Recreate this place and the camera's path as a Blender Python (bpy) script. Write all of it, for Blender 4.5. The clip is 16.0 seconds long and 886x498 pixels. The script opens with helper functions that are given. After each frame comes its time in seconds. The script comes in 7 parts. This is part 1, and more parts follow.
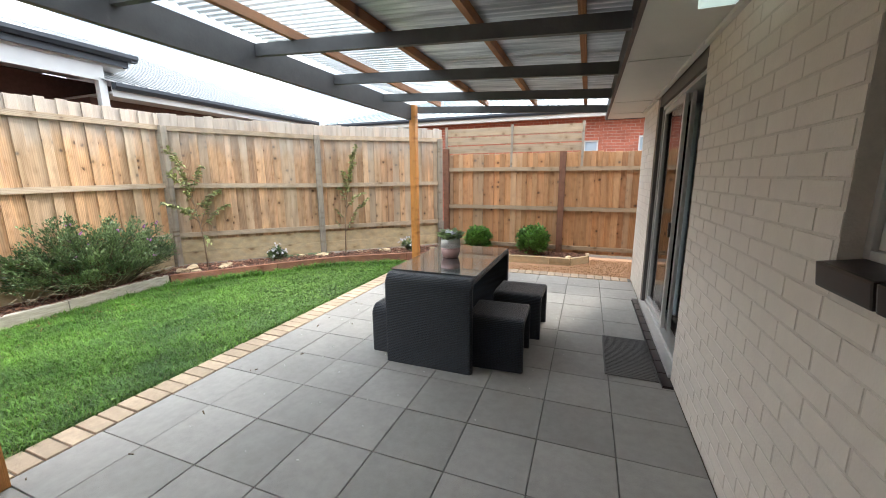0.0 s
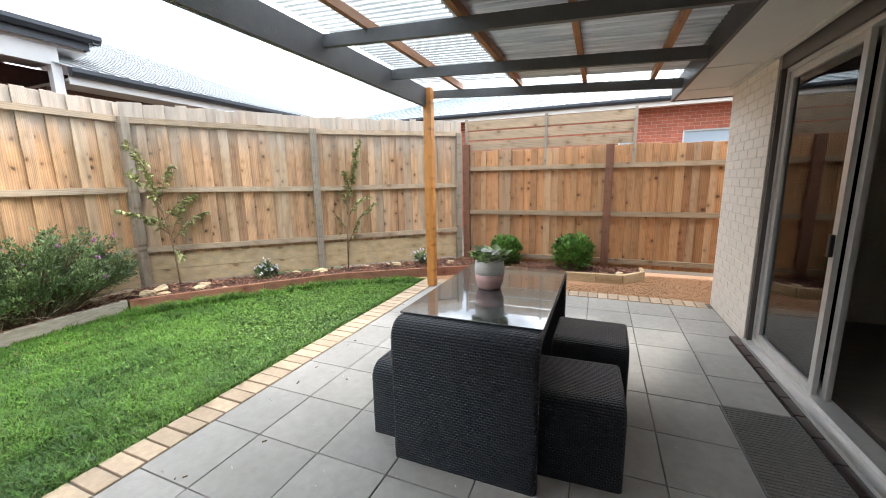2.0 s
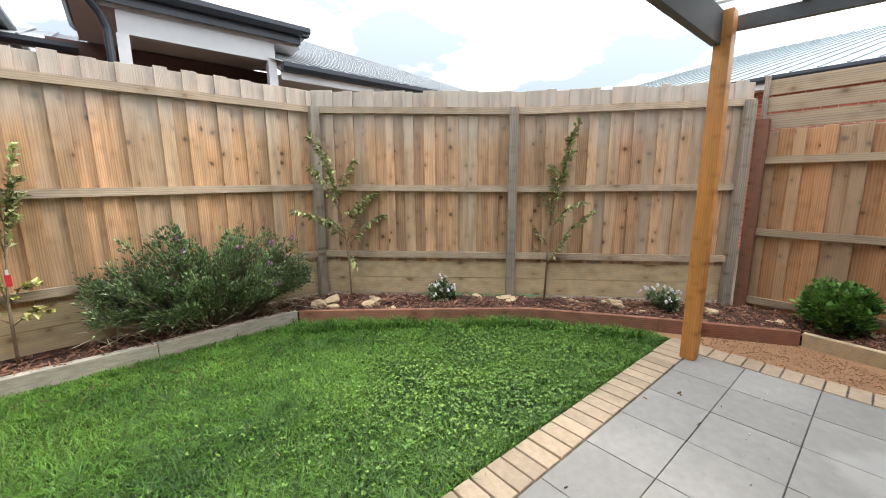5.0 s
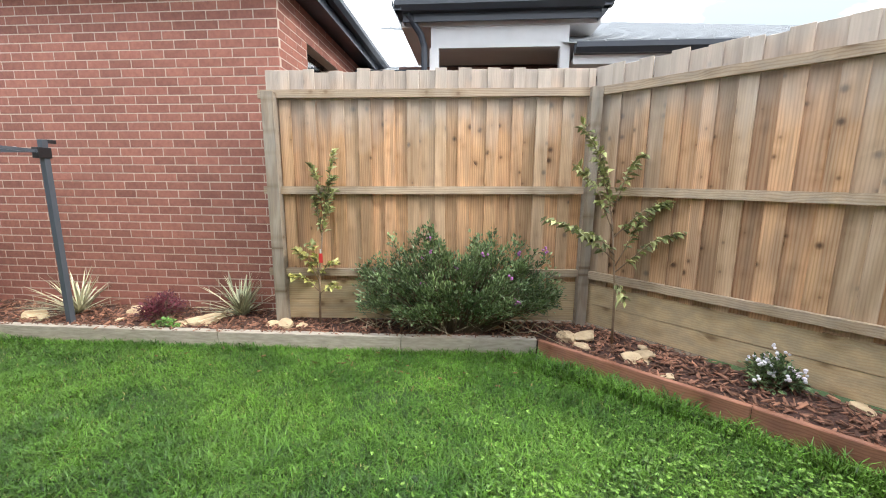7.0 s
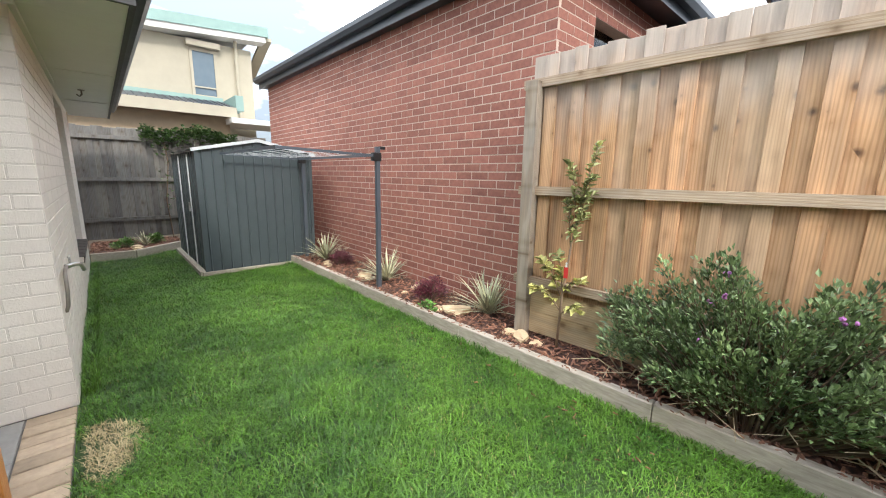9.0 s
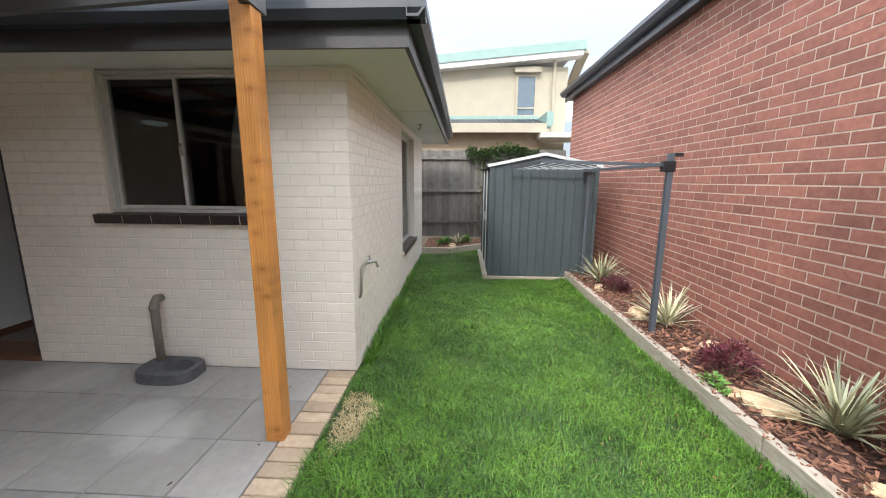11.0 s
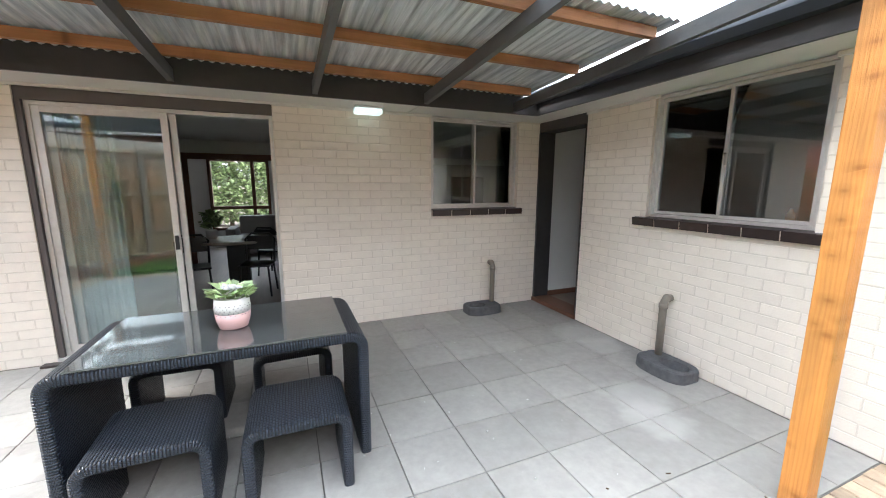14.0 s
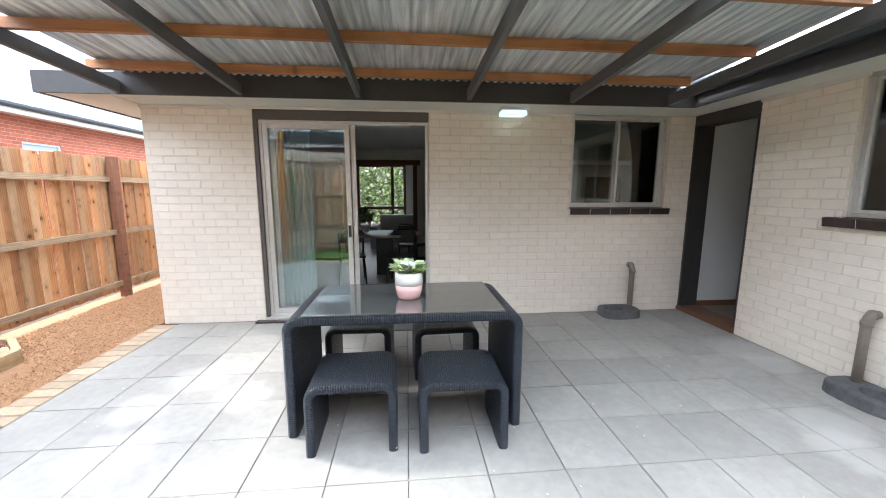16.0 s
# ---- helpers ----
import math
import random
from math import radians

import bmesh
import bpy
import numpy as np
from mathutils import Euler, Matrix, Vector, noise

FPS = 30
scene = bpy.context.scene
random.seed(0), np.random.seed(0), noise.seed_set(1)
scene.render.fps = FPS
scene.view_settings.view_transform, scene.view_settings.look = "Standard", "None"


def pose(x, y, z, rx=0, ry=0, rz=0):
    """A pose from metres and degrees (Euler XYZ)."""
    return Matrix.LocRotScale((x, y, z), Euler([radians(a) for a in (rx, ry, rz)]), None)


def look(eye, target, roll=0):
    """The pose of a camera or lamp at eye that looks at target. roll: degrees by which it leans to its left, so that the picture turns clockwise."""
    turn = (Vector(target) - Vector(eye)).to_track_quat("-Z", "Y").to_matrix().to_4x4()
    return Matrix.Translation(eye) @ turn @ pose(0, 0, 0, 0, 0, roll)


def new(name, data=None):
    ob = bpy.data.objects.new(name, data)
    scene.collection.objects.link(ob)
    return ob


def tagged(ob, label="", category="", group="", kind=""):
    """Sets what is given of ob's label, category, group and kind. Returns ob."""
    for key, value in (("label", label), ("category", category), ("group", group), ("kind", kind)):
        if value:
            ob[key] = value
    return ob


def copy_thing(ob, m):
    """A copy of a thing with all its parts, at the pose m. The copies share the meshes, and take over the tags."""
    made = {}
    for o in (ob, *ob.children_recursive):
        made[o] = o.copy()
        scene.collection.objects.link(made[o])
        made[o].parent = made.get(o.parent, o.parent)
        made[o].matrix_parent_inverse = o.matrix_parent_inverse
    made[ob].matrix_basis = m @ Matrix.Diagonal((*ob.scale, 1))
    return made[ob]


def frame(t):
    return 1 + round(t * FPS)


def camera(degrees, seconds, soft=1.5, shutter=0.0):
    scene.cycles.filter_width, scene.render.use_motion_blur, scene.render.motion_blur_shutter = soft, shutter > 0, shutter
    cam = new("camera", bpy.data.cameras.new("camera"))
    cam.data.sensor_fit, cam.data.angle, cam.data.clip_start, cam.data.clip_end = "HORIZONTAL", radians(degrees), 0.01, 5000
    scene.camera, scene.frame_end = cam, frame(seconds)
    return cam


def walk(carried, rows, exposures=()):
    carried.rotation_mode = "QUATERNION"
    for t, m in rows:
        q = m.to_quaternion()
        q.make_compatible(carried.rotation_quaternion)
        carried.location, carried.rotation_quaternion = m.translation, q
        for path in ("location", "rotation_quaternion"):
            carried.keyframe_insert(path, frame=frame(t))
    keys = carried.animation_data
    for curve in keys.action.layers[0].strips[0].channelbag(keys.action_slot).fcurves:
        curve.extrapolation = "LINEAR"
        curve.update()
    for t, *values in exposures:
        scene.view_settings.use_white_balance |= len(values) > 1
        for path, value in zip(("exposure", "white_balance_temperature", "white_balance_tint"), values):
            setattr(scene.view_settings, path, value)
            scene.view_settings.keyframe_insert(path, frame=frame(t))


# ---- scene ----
cam = camera(99.3, 16.0, soft=1.0)
PATH = [
    (0, (0.269, 0.475, 1.564), (-0.43, 2.309, 1.183), -0.4),
    (0.5, (0.215, 0.771, 1.467), (-0.508, 2.602, 1.114), -1.0),
    (1, (0.081, 1.068, 1.46), (-0.649, 2.896, 1.105), -1.1),
    (1.5, (-0.111, 1.305, 1.453), (-0.859, 3.126, 1.104), -1.0),
    (2, (-0.301, 1.54, 1.472), (-1.057, 3.358, 1.122), -1.0),
    (2.5, (-0.514, 1.823, 1.472), (-1.267, 3.643, 1.126), -1.0),
    (3, (-0.723, 2.043, 1.462), (-1.472, 3.865, 1.117), -0.8),
    (3.2, (-0.806, 2.13, 1.461), (-1.556, 3.953, 1.118), -0.8),
    (5.3, (-1.65, 2.961, 1.492), (-3.304, 4.032, 1.147), -0.4),
    (5.5, (-1.741, 3.053, 1.496), (-3.475, 3.988, 1.154), -0.4),
    (6, (-1.957, 3.257, 1.464), (-3.841, 3.841, 1.133), -0.3),
    (6.5, (-2.133, 3.384, 1.458), (-4.094, 3.61, 1.139), 0.1),
    (7, (-2.286, 3.53, 1.473), (-4.253, 3.374, 1.142), 0.5),
    (7.5, (-2.456, 3.607, 1.472), (-4.357, 3.081, 1.138), 0.8),
    (8, (-2.593, 3.673, 1.484), (-4.366, 2.813, 1.141), 1.1),
    (8.5, (-2.787, 3.651, 1.515), (-4.364, 2.482, 1.137), 1.1),
    (9, (-3.007, 3.599, 1.526), (-4.325, 2.143, 1.146), 1.1),
    (9.2, (-3.09, 3.583, 1.541), (-4.283, 2.023, 1.164), 1.0),
    (11.3, (-3.655, 3.247, 1.6), (-3.335, 1.305, 1.241), 0.2),
    (11.5, (-3.671, 3.242, 1.587), (-3.204, 1.329, 1.239), 0.1),
    (12, (-3.675, 3.247, 1.572), (-2.863, 1.449, 1.239), 0.3),
    (12.5, (-3.626, 3.263, 1.581), (-2.488, 1.654, 1.243), 0.4),
    (13, (-3.534, 3.337, 1.564), (-2.113, 1.967, 1.24), 0.5),
    (13.5, (-3.438, 3.482, 1.588), (-1.798, 2.387, 1.26), 0.9),
    (14, (-3.342, 3.517, 1.615), (-1.521, 2.76, 1.279), 0.2),
    (14.5, (-3.349, 3.543, 1.602), (-1.415, 3.152, 1.275), 0.1),
    (15, (-3.339, 3.623, 1.581), (-1.399, 3.257, 1.259), 0.2),
    (15.5, (-3.382, 3.716, 1.568), (-1.434, 3.394, 1.251), 0.1),
    (16, (-3.483, 3.845, 1.531), (-1.515, 3.658, 1.222), 0.1),
]
EXPOSURES = [(0.0, 2.72, 6430, 8), (1.5, 2.75, 6430, 8), (3.0, 2.4, 6500, 10), (5.5, 2.16, 6600, 9), (7.0, 2.28, 6500, 10), (9.0, 2.24, 6450, 10), (11.5, 2.42, 6450, 11), (12.5, 2.76, 6370, 11), (13.5, 3.08, 6250, 10), (14.5, 3.6, 6150, 9), (15.5, 3.55, 6120, 9), (16.0, 3.4, 6100, 9)]
walk(cam, [(t, look(eye, target, roll)) for t, eye, target, roll in PATH], EXPOSURES)

# ---- light ----
SUN_FROM = Vector((0.36, 1.0, 0.82)).normalized()
world = bpy.data.worlds.new("world")
scene.world = world
world.use_nodes = True
wn, wl = world.node_tree.nodes, world.node_tree.links
wn.clear()
w_out = wn.new("ShaderNodeOutputWorld")
w_sky = wn.new("ShaderNodeTexSky")
w_sky.sky_type, w_sky.sun_disc = "NISHITA", False
w_sky.sun_elevation = math.asin(SUN_FROM.z)
w_sky.sun_rotation = math.atan2(SUN_FROM.x, SUN_FROM.y)
w_bg = wn.new("ShaderNodeBackground")
w_bg.inputs["Strength"].default_value = 0.138
w_co = wn.new("ShaderNodeTexCoord")
w_map = wn.new("ShaderNodeMapping")
w_map.inputs["Scale"].default_value = (1.0, 1.0, 2.6)
w_n = wn.new("ShaderNodeTexNoise")
w_n.inputs["Scale"].default_value, w_n.inputs["Detail"].default_value, w_n.inputs["Roughness"].default_value = 2.4, 7.0, 0.55
w_r = wn.new("ShaderNodeValToRGB")
w_r.color_ramp.elements[0].position, w_r.color_ramp.elements[0].color = 0.46, (1.65, 1.85, 2.15, 1)
w_r.color_ramp.elements[1].position, w_r.color_ramp.elements[1].color = 0.69, (13.2, 13.4, 13.5, 1)
w_mix = wn.new("ShaderNodeMixRGB")
w_mix.inputs[0].default_value = 0.88
wl.new(w_co.outputs["Generated"], w_map.inputs[0]); wl.new(w_map.outputs[0], w_n.inputs["Vector"])
wl.new(w_n.outputs["Fac"], w_r.inputs[0])
wl.new(w_sky.outputs[0], w_mix.inputs[1]); wl.new(w_r.outputs[0], w_mix.inputs[2])
w_sep = wn.new("ShaderNodeSeparateXYZ")
w_grad = wn.new("ShaderNodeMapRange")
w_grad.inputs["From Min"].default_value, w_grad.inputs["From Max"].default_value = 0.0, 0.9
w_grad.inputs["To Min"].default_value, w_grad.inputs["To Max"].default_value = 0.37, 1.6
w_dim = wn.new("ShaderNodeVectorMath"); w_dim.operation = "SCALE"
wl.new(w_co.outputs["Generated"], w_sep.inputs[0]); wl.new(w_sep.outputs["Z"], w_grad.inputs["Value"])
wl.new(w_mix.outputs[0], w_dim.inputs[0]); wl.new(w_grad.outputs[0], w_dim.inputs["Scale"])
wl.new(w_dim.outputs[0], w_bg.inputs[0]); wl.new(w_bg.outputs[0], w_out.inputs[0])
sun = new("sun", bpy.data.lights.new("sun", "SUN"))
sun.data.energy, sun.data.angle, sun.data.color = 0.52, radians(6), (1.0, 0.95, 0.87)
sun.matrix_basis = look(Vector((0, 0, 20)) + SUN_FROM * 5, (0, 0, 20))


# ---- materials ----
def mat(name, c1, c2=None, scale=8.0, rough=0.6, bump=0.0, bscale=60.0, metal=0.0, stretch=(1, 1, 1), vary=0.0, island=0.0, spec=0.5, big=0.0, detail=6.0):
    """Two-scale procedural surface: grain from c1 to c2, larger blotches (big), fine relief, piece-to-piece variation."""
    m = bpy.data.materials.new(name)
    m.use_nodes = True
    n, l = m.node_tree.nodes, m.node_tree.links
    b = n["Principled BSDF"]
    c2 = c2 or tuple(0.8 * v for v in c1)
    co = n.new("ShaderNodeTexCoord")
    info = n.new("ShaderNodeObjectInfo")
    off = n.new("ShaderNodeVectorMath"); off.operation = "MULTIPLY_ADD"
    comb = n.new("ShaderNodeCombineXYZ")
    for k in range(3):
        l.new(info.outputs["Random"], comb.inputs[k])
    off.inputs[1].default_value = (17.0, 23.0, 31.0)
    l.new(comb.outputs[0], off.inputs[0]); l.new(co.outputs["Object"], off.inputs[2])
    mp = n.new("ShaderNodeMapping"); mp.inputs["Scale"].default_value = stretch
    l.new(off.outputs[0], mp.inputs[0])
    t = n.new("ShaderNodeTexNoise")
    t.inputs["Scale"].default_value, t.inputs["Detail"].default_value, t.inputs["Roughness"].default_value = scale, detail, 0.6
    l.new(mp.outputs[0], t.inputs["Vector"])
    r = n.new("ShaderNodeValToRGB")
    r.color_ramp.elements[0].position, r.color_ramp.elements[1].position = 0.32, 0.68
    r.color_ramp.elements[0].color, r.color_ramp.elements[1].color = (*c2, 1), (*c1, 1)
    l.new(t.outputs["Fac"], r.inputs[0])
    col = r.outputs[0]

    def times(col, value_socket, lo, hi):
        mr = n.new("ShaderNodeMapRange")
        mr.inputs["To Min"].default_value, mr.inputs["To Max"].default_value = lo, hi
        l.new(value_socket, mr.inputs["Value"])
        hs = n.new("ShaderNodeHueSaturation")
        hs.inputs["Saturation"].default_value = 1.0
        l.new(mr.outputs[0], hs.inputs["Value"]); l.new(col, hs.inputs["Color"])
        return hs.outputs[0]

    if big:
        tb = n.new("ShaderNodeTexNoise")
        tb.inputs["Scale"].default_value, tb.inputs["Detail"].default_value = max(0.35, scale * 0.11), 4.0
        l.new(off.outputs[0], tb.inputs["Vector"])
        col = times(col, tb.outputs["Fac"], 1 - 2 * big, 1 + 2 * big)
    if vary:
        col = times(col, info.outputs["Random"], 1 - vary, 1 + vary)
    if island:
        geo = n.new("ShaderNodeNewGeometry")
        col = times(col, geo.outputs["Random Per Island"], 1 - island, 1 + island)
    l.new(col, b.inputs["Base Color"])
    b.inputs["Metallic"].default_value = metal
    b.inputs["Specular IOR Level"].default_value = spec
    rr = n.new("ShaderNodeMapRange")
    rr.inputs["To Min"].default_value, rr.inputs["To Max"].default_value = max(0.02, rough - 0.1), min(1.0, rough + 0.1)
    l.new(t.outputs["Fac"], rr.inputs["Value"]); l.new(rr.outputs[0], b.inputs["Roughness"])
    if bump:
        tf = n.new("ShaderNodeTexNoise")
        tf.inputs["Scale"].default_value, tf.inputs["Detail"].default_value = bscale, 5.0
        l.new(mp.outputs[0], tf.inputs["Vector"])
        bp = n.new("ShaderNodeBump")
        bp.inputs["Strength"].default_value, bp.inputs["Distance"].default_value = bump, 0.01
        l.new(tf.outputs["Fac"], bp.inputs["Height"]); l.new(bp.outputs[0], b.inputs["Normal"])
    return m


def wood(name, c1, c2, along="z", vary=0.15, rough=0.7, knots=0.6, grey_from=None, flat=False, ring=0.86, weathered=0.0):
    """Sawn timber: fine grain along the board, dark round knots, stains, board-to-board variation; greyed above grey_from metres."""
    s = {"x": (2.2, 85, 85), "y": (85, 2.2, 85), "z": (85, 85, 3.2)}[along]
    c2 = tuple(a + (b - a) * 0.42 for a, b in zip(c1, c2))
    m = mat(name, c1, c2, scale=1.0, rough=rough, bump=0.4, bscale=2.0, stretch=s, vary=vary, big=0.0)
    n, l = m.node_tree.nodes, m.node_tree.links
    b = n["Principled BSDF"]
    src = b.inputs["Base Color"].links[0].from_socket
    off = next(x for x in n if x.type == "VECT_MATH")

    def multiply(a, fac_colour):
        mu = n.new("ShaderNodeMixRGB"); mu.blend_type = "MULTIPLY"; mu.inputs[0].default_value = 1.0
        l.new(a, mu.inputs[1]); l.new(fac_colour, mu.inputs[2])
        return mu.outputs[0]

    def ramp(sock, p0, v0, p1, v1):
        r = n.new("ShaderNodeValToRGB")
        r.color_ramp.elements[0].position, r.color_ramp.elements[0].color = p0, (*v0, 1)
        r.color_ramp.elements[1].position, r.color_ramp.elements[1].color = p1, (*v1, 1)
        l.new(sock, r.inputs[0])
        return r.outputs[0]

    mp = n.new("ShaderNodeMapping")
    mp.inputs["Scale"].default_value = {"x": (4, 4, 5), "y": (5, 4, 5), "z": (6.0, 6.0, 10.0)}[along]
    l.new(off.outputs[0], mp.inputs[0])
    cut = n.new("ShaderNodeSeparateXYZ"); l.new(mp.outputs[0], cut.inputs[0])
    face = n.new("ShaderNodeCombineXYZ")
    l.new(cut.outputs[{"x": "X", "y": "X" if flat else "Z", "z": "X"}[along]], face.inputs[0])
    l.new(cut.outputs["Y" if along == "y" else "Z"], face.inputs[1])
    v = n.new("ShaderNodeTexVoronoi"); v.voronoi_dimensions = "2D"; v.inputs["Scale"].default_value = 1.0
    l.new(face.outputs[0], v.inputs["Vector"])
    k = 1 - knots
    pick = n.new("ShaderNodeSeparateColor"); l.new(v.outputs["Color"], pick.inputs[0])
    few = n.new("ShaderNodeMapRange")
    few.inputs["From Min"].default_value, few.inputs["From Max"].default_value = 0.08, 0.5
    few.inputs["To Min"].default_value, few.inputs["To Max"].default_value = -0.02, 0.12
    l.new(pick.outputs[0], few.inputs["Value"])
    away = n.new("ShaderNodeMath"); away.operation = "ADD"
    l.new(v.outputs["Distance"], away.inputs[0]); l.new(few.outputs[0], away.inputs[1])
    col = multiply(src, ramp(away.outputs[0], 0.03, (k, k * 0.88, k * 0.78), 0.15, (1, 1, 1)))
    col = multiply(col, ramp(away.outputs[0], 0.10, (0.80, 0.76, 0.70), 0.42, (1, 1, 1)))
    mpw = n.new("ShaderNodeMapping")
    mpw.inputs["Scale"].default_value = {"x": (2.0, 20, 20), "y": (20, 2.0, 20), "z": (22, 22, 4.2)}[along]
    l.new(off.outputs[0], mpw.inputs[0])
    wv = n.new("ShaderNodeTexWave"); wv.wave_type = "BANDS"; wv.bands_direction = {"x": "Z", "y": "X" if flat else "Z", "z": "X"}[along]
    wv.inputs["Scale"].default_value, wv.inputs["Distortion"].default_value, wv.inputs["Detail"].default_value, wv.inputs["Detail Scale"].default_value = 0.8, 9.0, 2.0, 0.45
    l.new(mpw.outputs[0], wv.inputs["Vector"])
    col = multiply(col, ramp(wv.outputs["Fac"], 0.05, (ring, ring * 0.94, ring * 0.88), 0.6, (1.05, 1.05, 1.05)))
    mp2 = n.new("ShaderNodeMapping")
    mp2.inputs["Scale"].default_value = {"x": (1.5, 14, 14), "y": (14, 1.5, 14), "z": (14, 14, 3.0)}[along]
    l.new(off.outputs[0], mp2.inputs[0])
    tb = n.new("ShaderNodeTexNoise"); tb.inputs["Scale"].default_value = 1.0; tb.inputs["Detail"].default_value = 4.0
    l.new(mp2.outputs[0], tb.inputs["Vector"])
    col = multiply(col, ramp(tb.outputs["Fac"], 0.34, (0.84, 0.86, 0.89), 0.62, (1.05, 1.03, 0.99)))
    if weathered:
        board = next(x for x in n if x.type == "OBJECT_INFO")
        odd = n.new("ShaderNodeMath"); odd.operation = "MULTIPLY_ADD"; odd.inputs[1].default_value, odd.inputs[2].default_value = 7.31, 0.0
        l.new(board.outputs["Random"], odd.inputs[0])
        fr = n.new("ShaderNodeMath"); fr.operation = "FRACT"; l.new(odd.outputs[0], fr.inputs[0])
        streak = n.new("ShaderNodeMath"); streak.operation = "MULTIPLY_ADD"; streak.inputs[1].default_value = 0.9
        l.new(tb.outputs["Fac"], streak.inputs[0]); l.new(fr.outputs[0], streak.inputs[2])
        wr = n.new("ShaderNodeMapRange")
        wr.inputs["From Min"].default_value, wr.inputs["From Max"].default_value = 1.02, 1.42
        wr.inputs["To Max"].default_value = weathered
        l.new(streak.outputs[0], wr.inputs["Value"])
        gm = n.new("ShaderNodeMixRGB"); gm.inputs[2].default_value = (0.385, 0.325, 0.265, 1)
        l.new(wr.outputs[0], gm.inputs[0]); l.new(col, gm.inputs[1])
        warm = n.new("ShaderNodeMapRange")
        warm.inputs["To Min"].default_value, warm.inputs["To Max"].default_value = 0.496, 0.506
        l.new(fr.outputs[0], warm.inputs["Value"])
        hue = n.new("ShaderNodeHueSaturation"); l.new(warm.outputs[0], hue.inputs["Hue"]); l.new(gm.outputs[0], hue.inputs["Color"])
        col = hue.outputs[0]
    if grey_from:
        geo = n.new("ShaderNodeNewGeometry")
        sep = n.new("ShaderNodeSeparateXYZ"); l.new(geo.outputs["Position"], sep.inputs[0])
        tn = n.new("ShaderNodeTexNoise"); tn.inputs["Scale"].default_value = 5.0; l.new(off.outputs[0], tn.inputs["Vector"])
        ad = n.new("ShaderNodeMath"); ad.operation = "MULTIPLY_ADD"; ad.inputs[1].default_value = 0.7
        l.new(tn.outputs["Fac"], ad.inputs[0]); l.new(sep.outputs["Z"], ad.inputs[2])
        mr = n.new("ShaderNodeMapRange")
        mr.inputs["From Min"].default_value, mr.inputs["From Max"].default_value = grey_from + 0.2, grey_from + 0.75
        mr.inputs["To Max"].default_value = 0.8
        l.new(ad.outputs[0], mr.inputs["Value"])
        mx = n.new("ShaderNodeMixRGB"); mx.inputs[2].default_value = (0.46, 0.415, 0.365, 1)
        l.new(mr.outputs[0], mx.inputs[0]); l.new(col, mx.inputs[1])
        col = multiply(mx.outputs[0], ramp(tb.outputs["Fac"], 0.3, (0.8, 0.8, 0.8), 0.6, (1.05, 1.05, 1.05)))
    l.new(col, b.inputs["Base Color"])
    return m


def pane_glass(name, tint=(0.9, 0.95, 0.95)):
    m = bpy.data.materials.new(name)
    m.use_nodes = True
    n, l = m.node_tree.nodes, m.node_tree.links
    n.clear()
    o = n.new("ShaderNodeOutputMaterial")
    tr = n.new("ShaderNodeBsdfTransparent"); tr.inputs[0].default_value = (*tint, 1)
    gl = n.new("ShaderNodeBsdfGlossy"); gl.inputs["Roughness"].default_value = 0.01
    fr = n.new("ShaderNodeFresnel"); fr.inputs[0].default_value = 1.9
    mx = n.new("ShaderNodeMixShader")
    l.new(fr.outputs[0], mx.inputs[0]); l.new(tr.outputs[0], mx.inputs[1]); l.new(gl.outputs[0], mx.inputs[2])
    l.new(mx.outputs[0], o.inputs[0])
    return m


def clear_sheet(name):
    m = bpy.data.materials.new(name)
    m.use_nodes = True
    n, l = m.node_tree.nodes, m.node_tree.links
    n.clear()
    o = n.new("ShaderNodeOutputMaterial")
    tr = n.new("ShaderNodeBsdfTransparent"); tr.inputs[0].default_value = (0.50, 0.54, 0.56, 1)
    tl = n.new("ShaderNodeBsdfTranslucent"); tl.inputs[0].default_value = (0.45, 0.475, 0.49, 1)
    gl = n.new("ShaderNodeBsdfGlossy"); gl.inputs["Roughness"].default_value = 0.15
    m1 = n.new("ShaderNodeMixShader"); m1.inputs[0].default_value = 0.45
    m2 = n.new("ShaderNodeMixShader")
    fr = n.new("ShaderNodeFresnel"); fr.inputs[0].default_value = 1.9; l.new(fr.outputs[0], m2.inputs[0])
    l.new(tr.outputs[0], m1.inputs[1]); l.new(tl.outputs[0], m1.inputs[2])
    l.new(m1.outputs[0], m2.inputs[1]); l.new(gl.outputs[0], m2.inputs[2])
    co = n.new("ShaderNodeTexCoord")
    wv = n.new("ShaderNodeTexWave"); wv.bands_direction = "Y"; wv.inputs["Scale"].default_value = 4.1337; wv.inputs["Distortion"].default_value = 0.15
    l.new(co.outputs["Object"], wv.inputs["Vector"])
    # Grey line along each corrugation: its refraction, painted as a dull band.
    rp = n.new("ShaderNodeMapRange"); rp.inputs["From Min"].default_value, rp.inputs["From Max"].default_value, rp.inputs["To Max"].default_value = 0.72, 0.97, 0.8
    l.new(wv.outputs["Fac"], rp.inputs["Value"])
    refraction_line = n.new("ShaderNodeBsdfDiffuse"); refraction_line.inputs[0].default_value = (0.42, 0.42, 0.41, 1)
    m3 = n.new("ShaderNodeMixShader")
    l.new(rp.outputs[0], m3.inputs[0]); l.new(m2.outputs[0], m3.inputs[1]); l.new(refraction_line.outputs[0], m3.inputs[2]); l.new(m3.outputs[0], o.inputs[0])
    return m


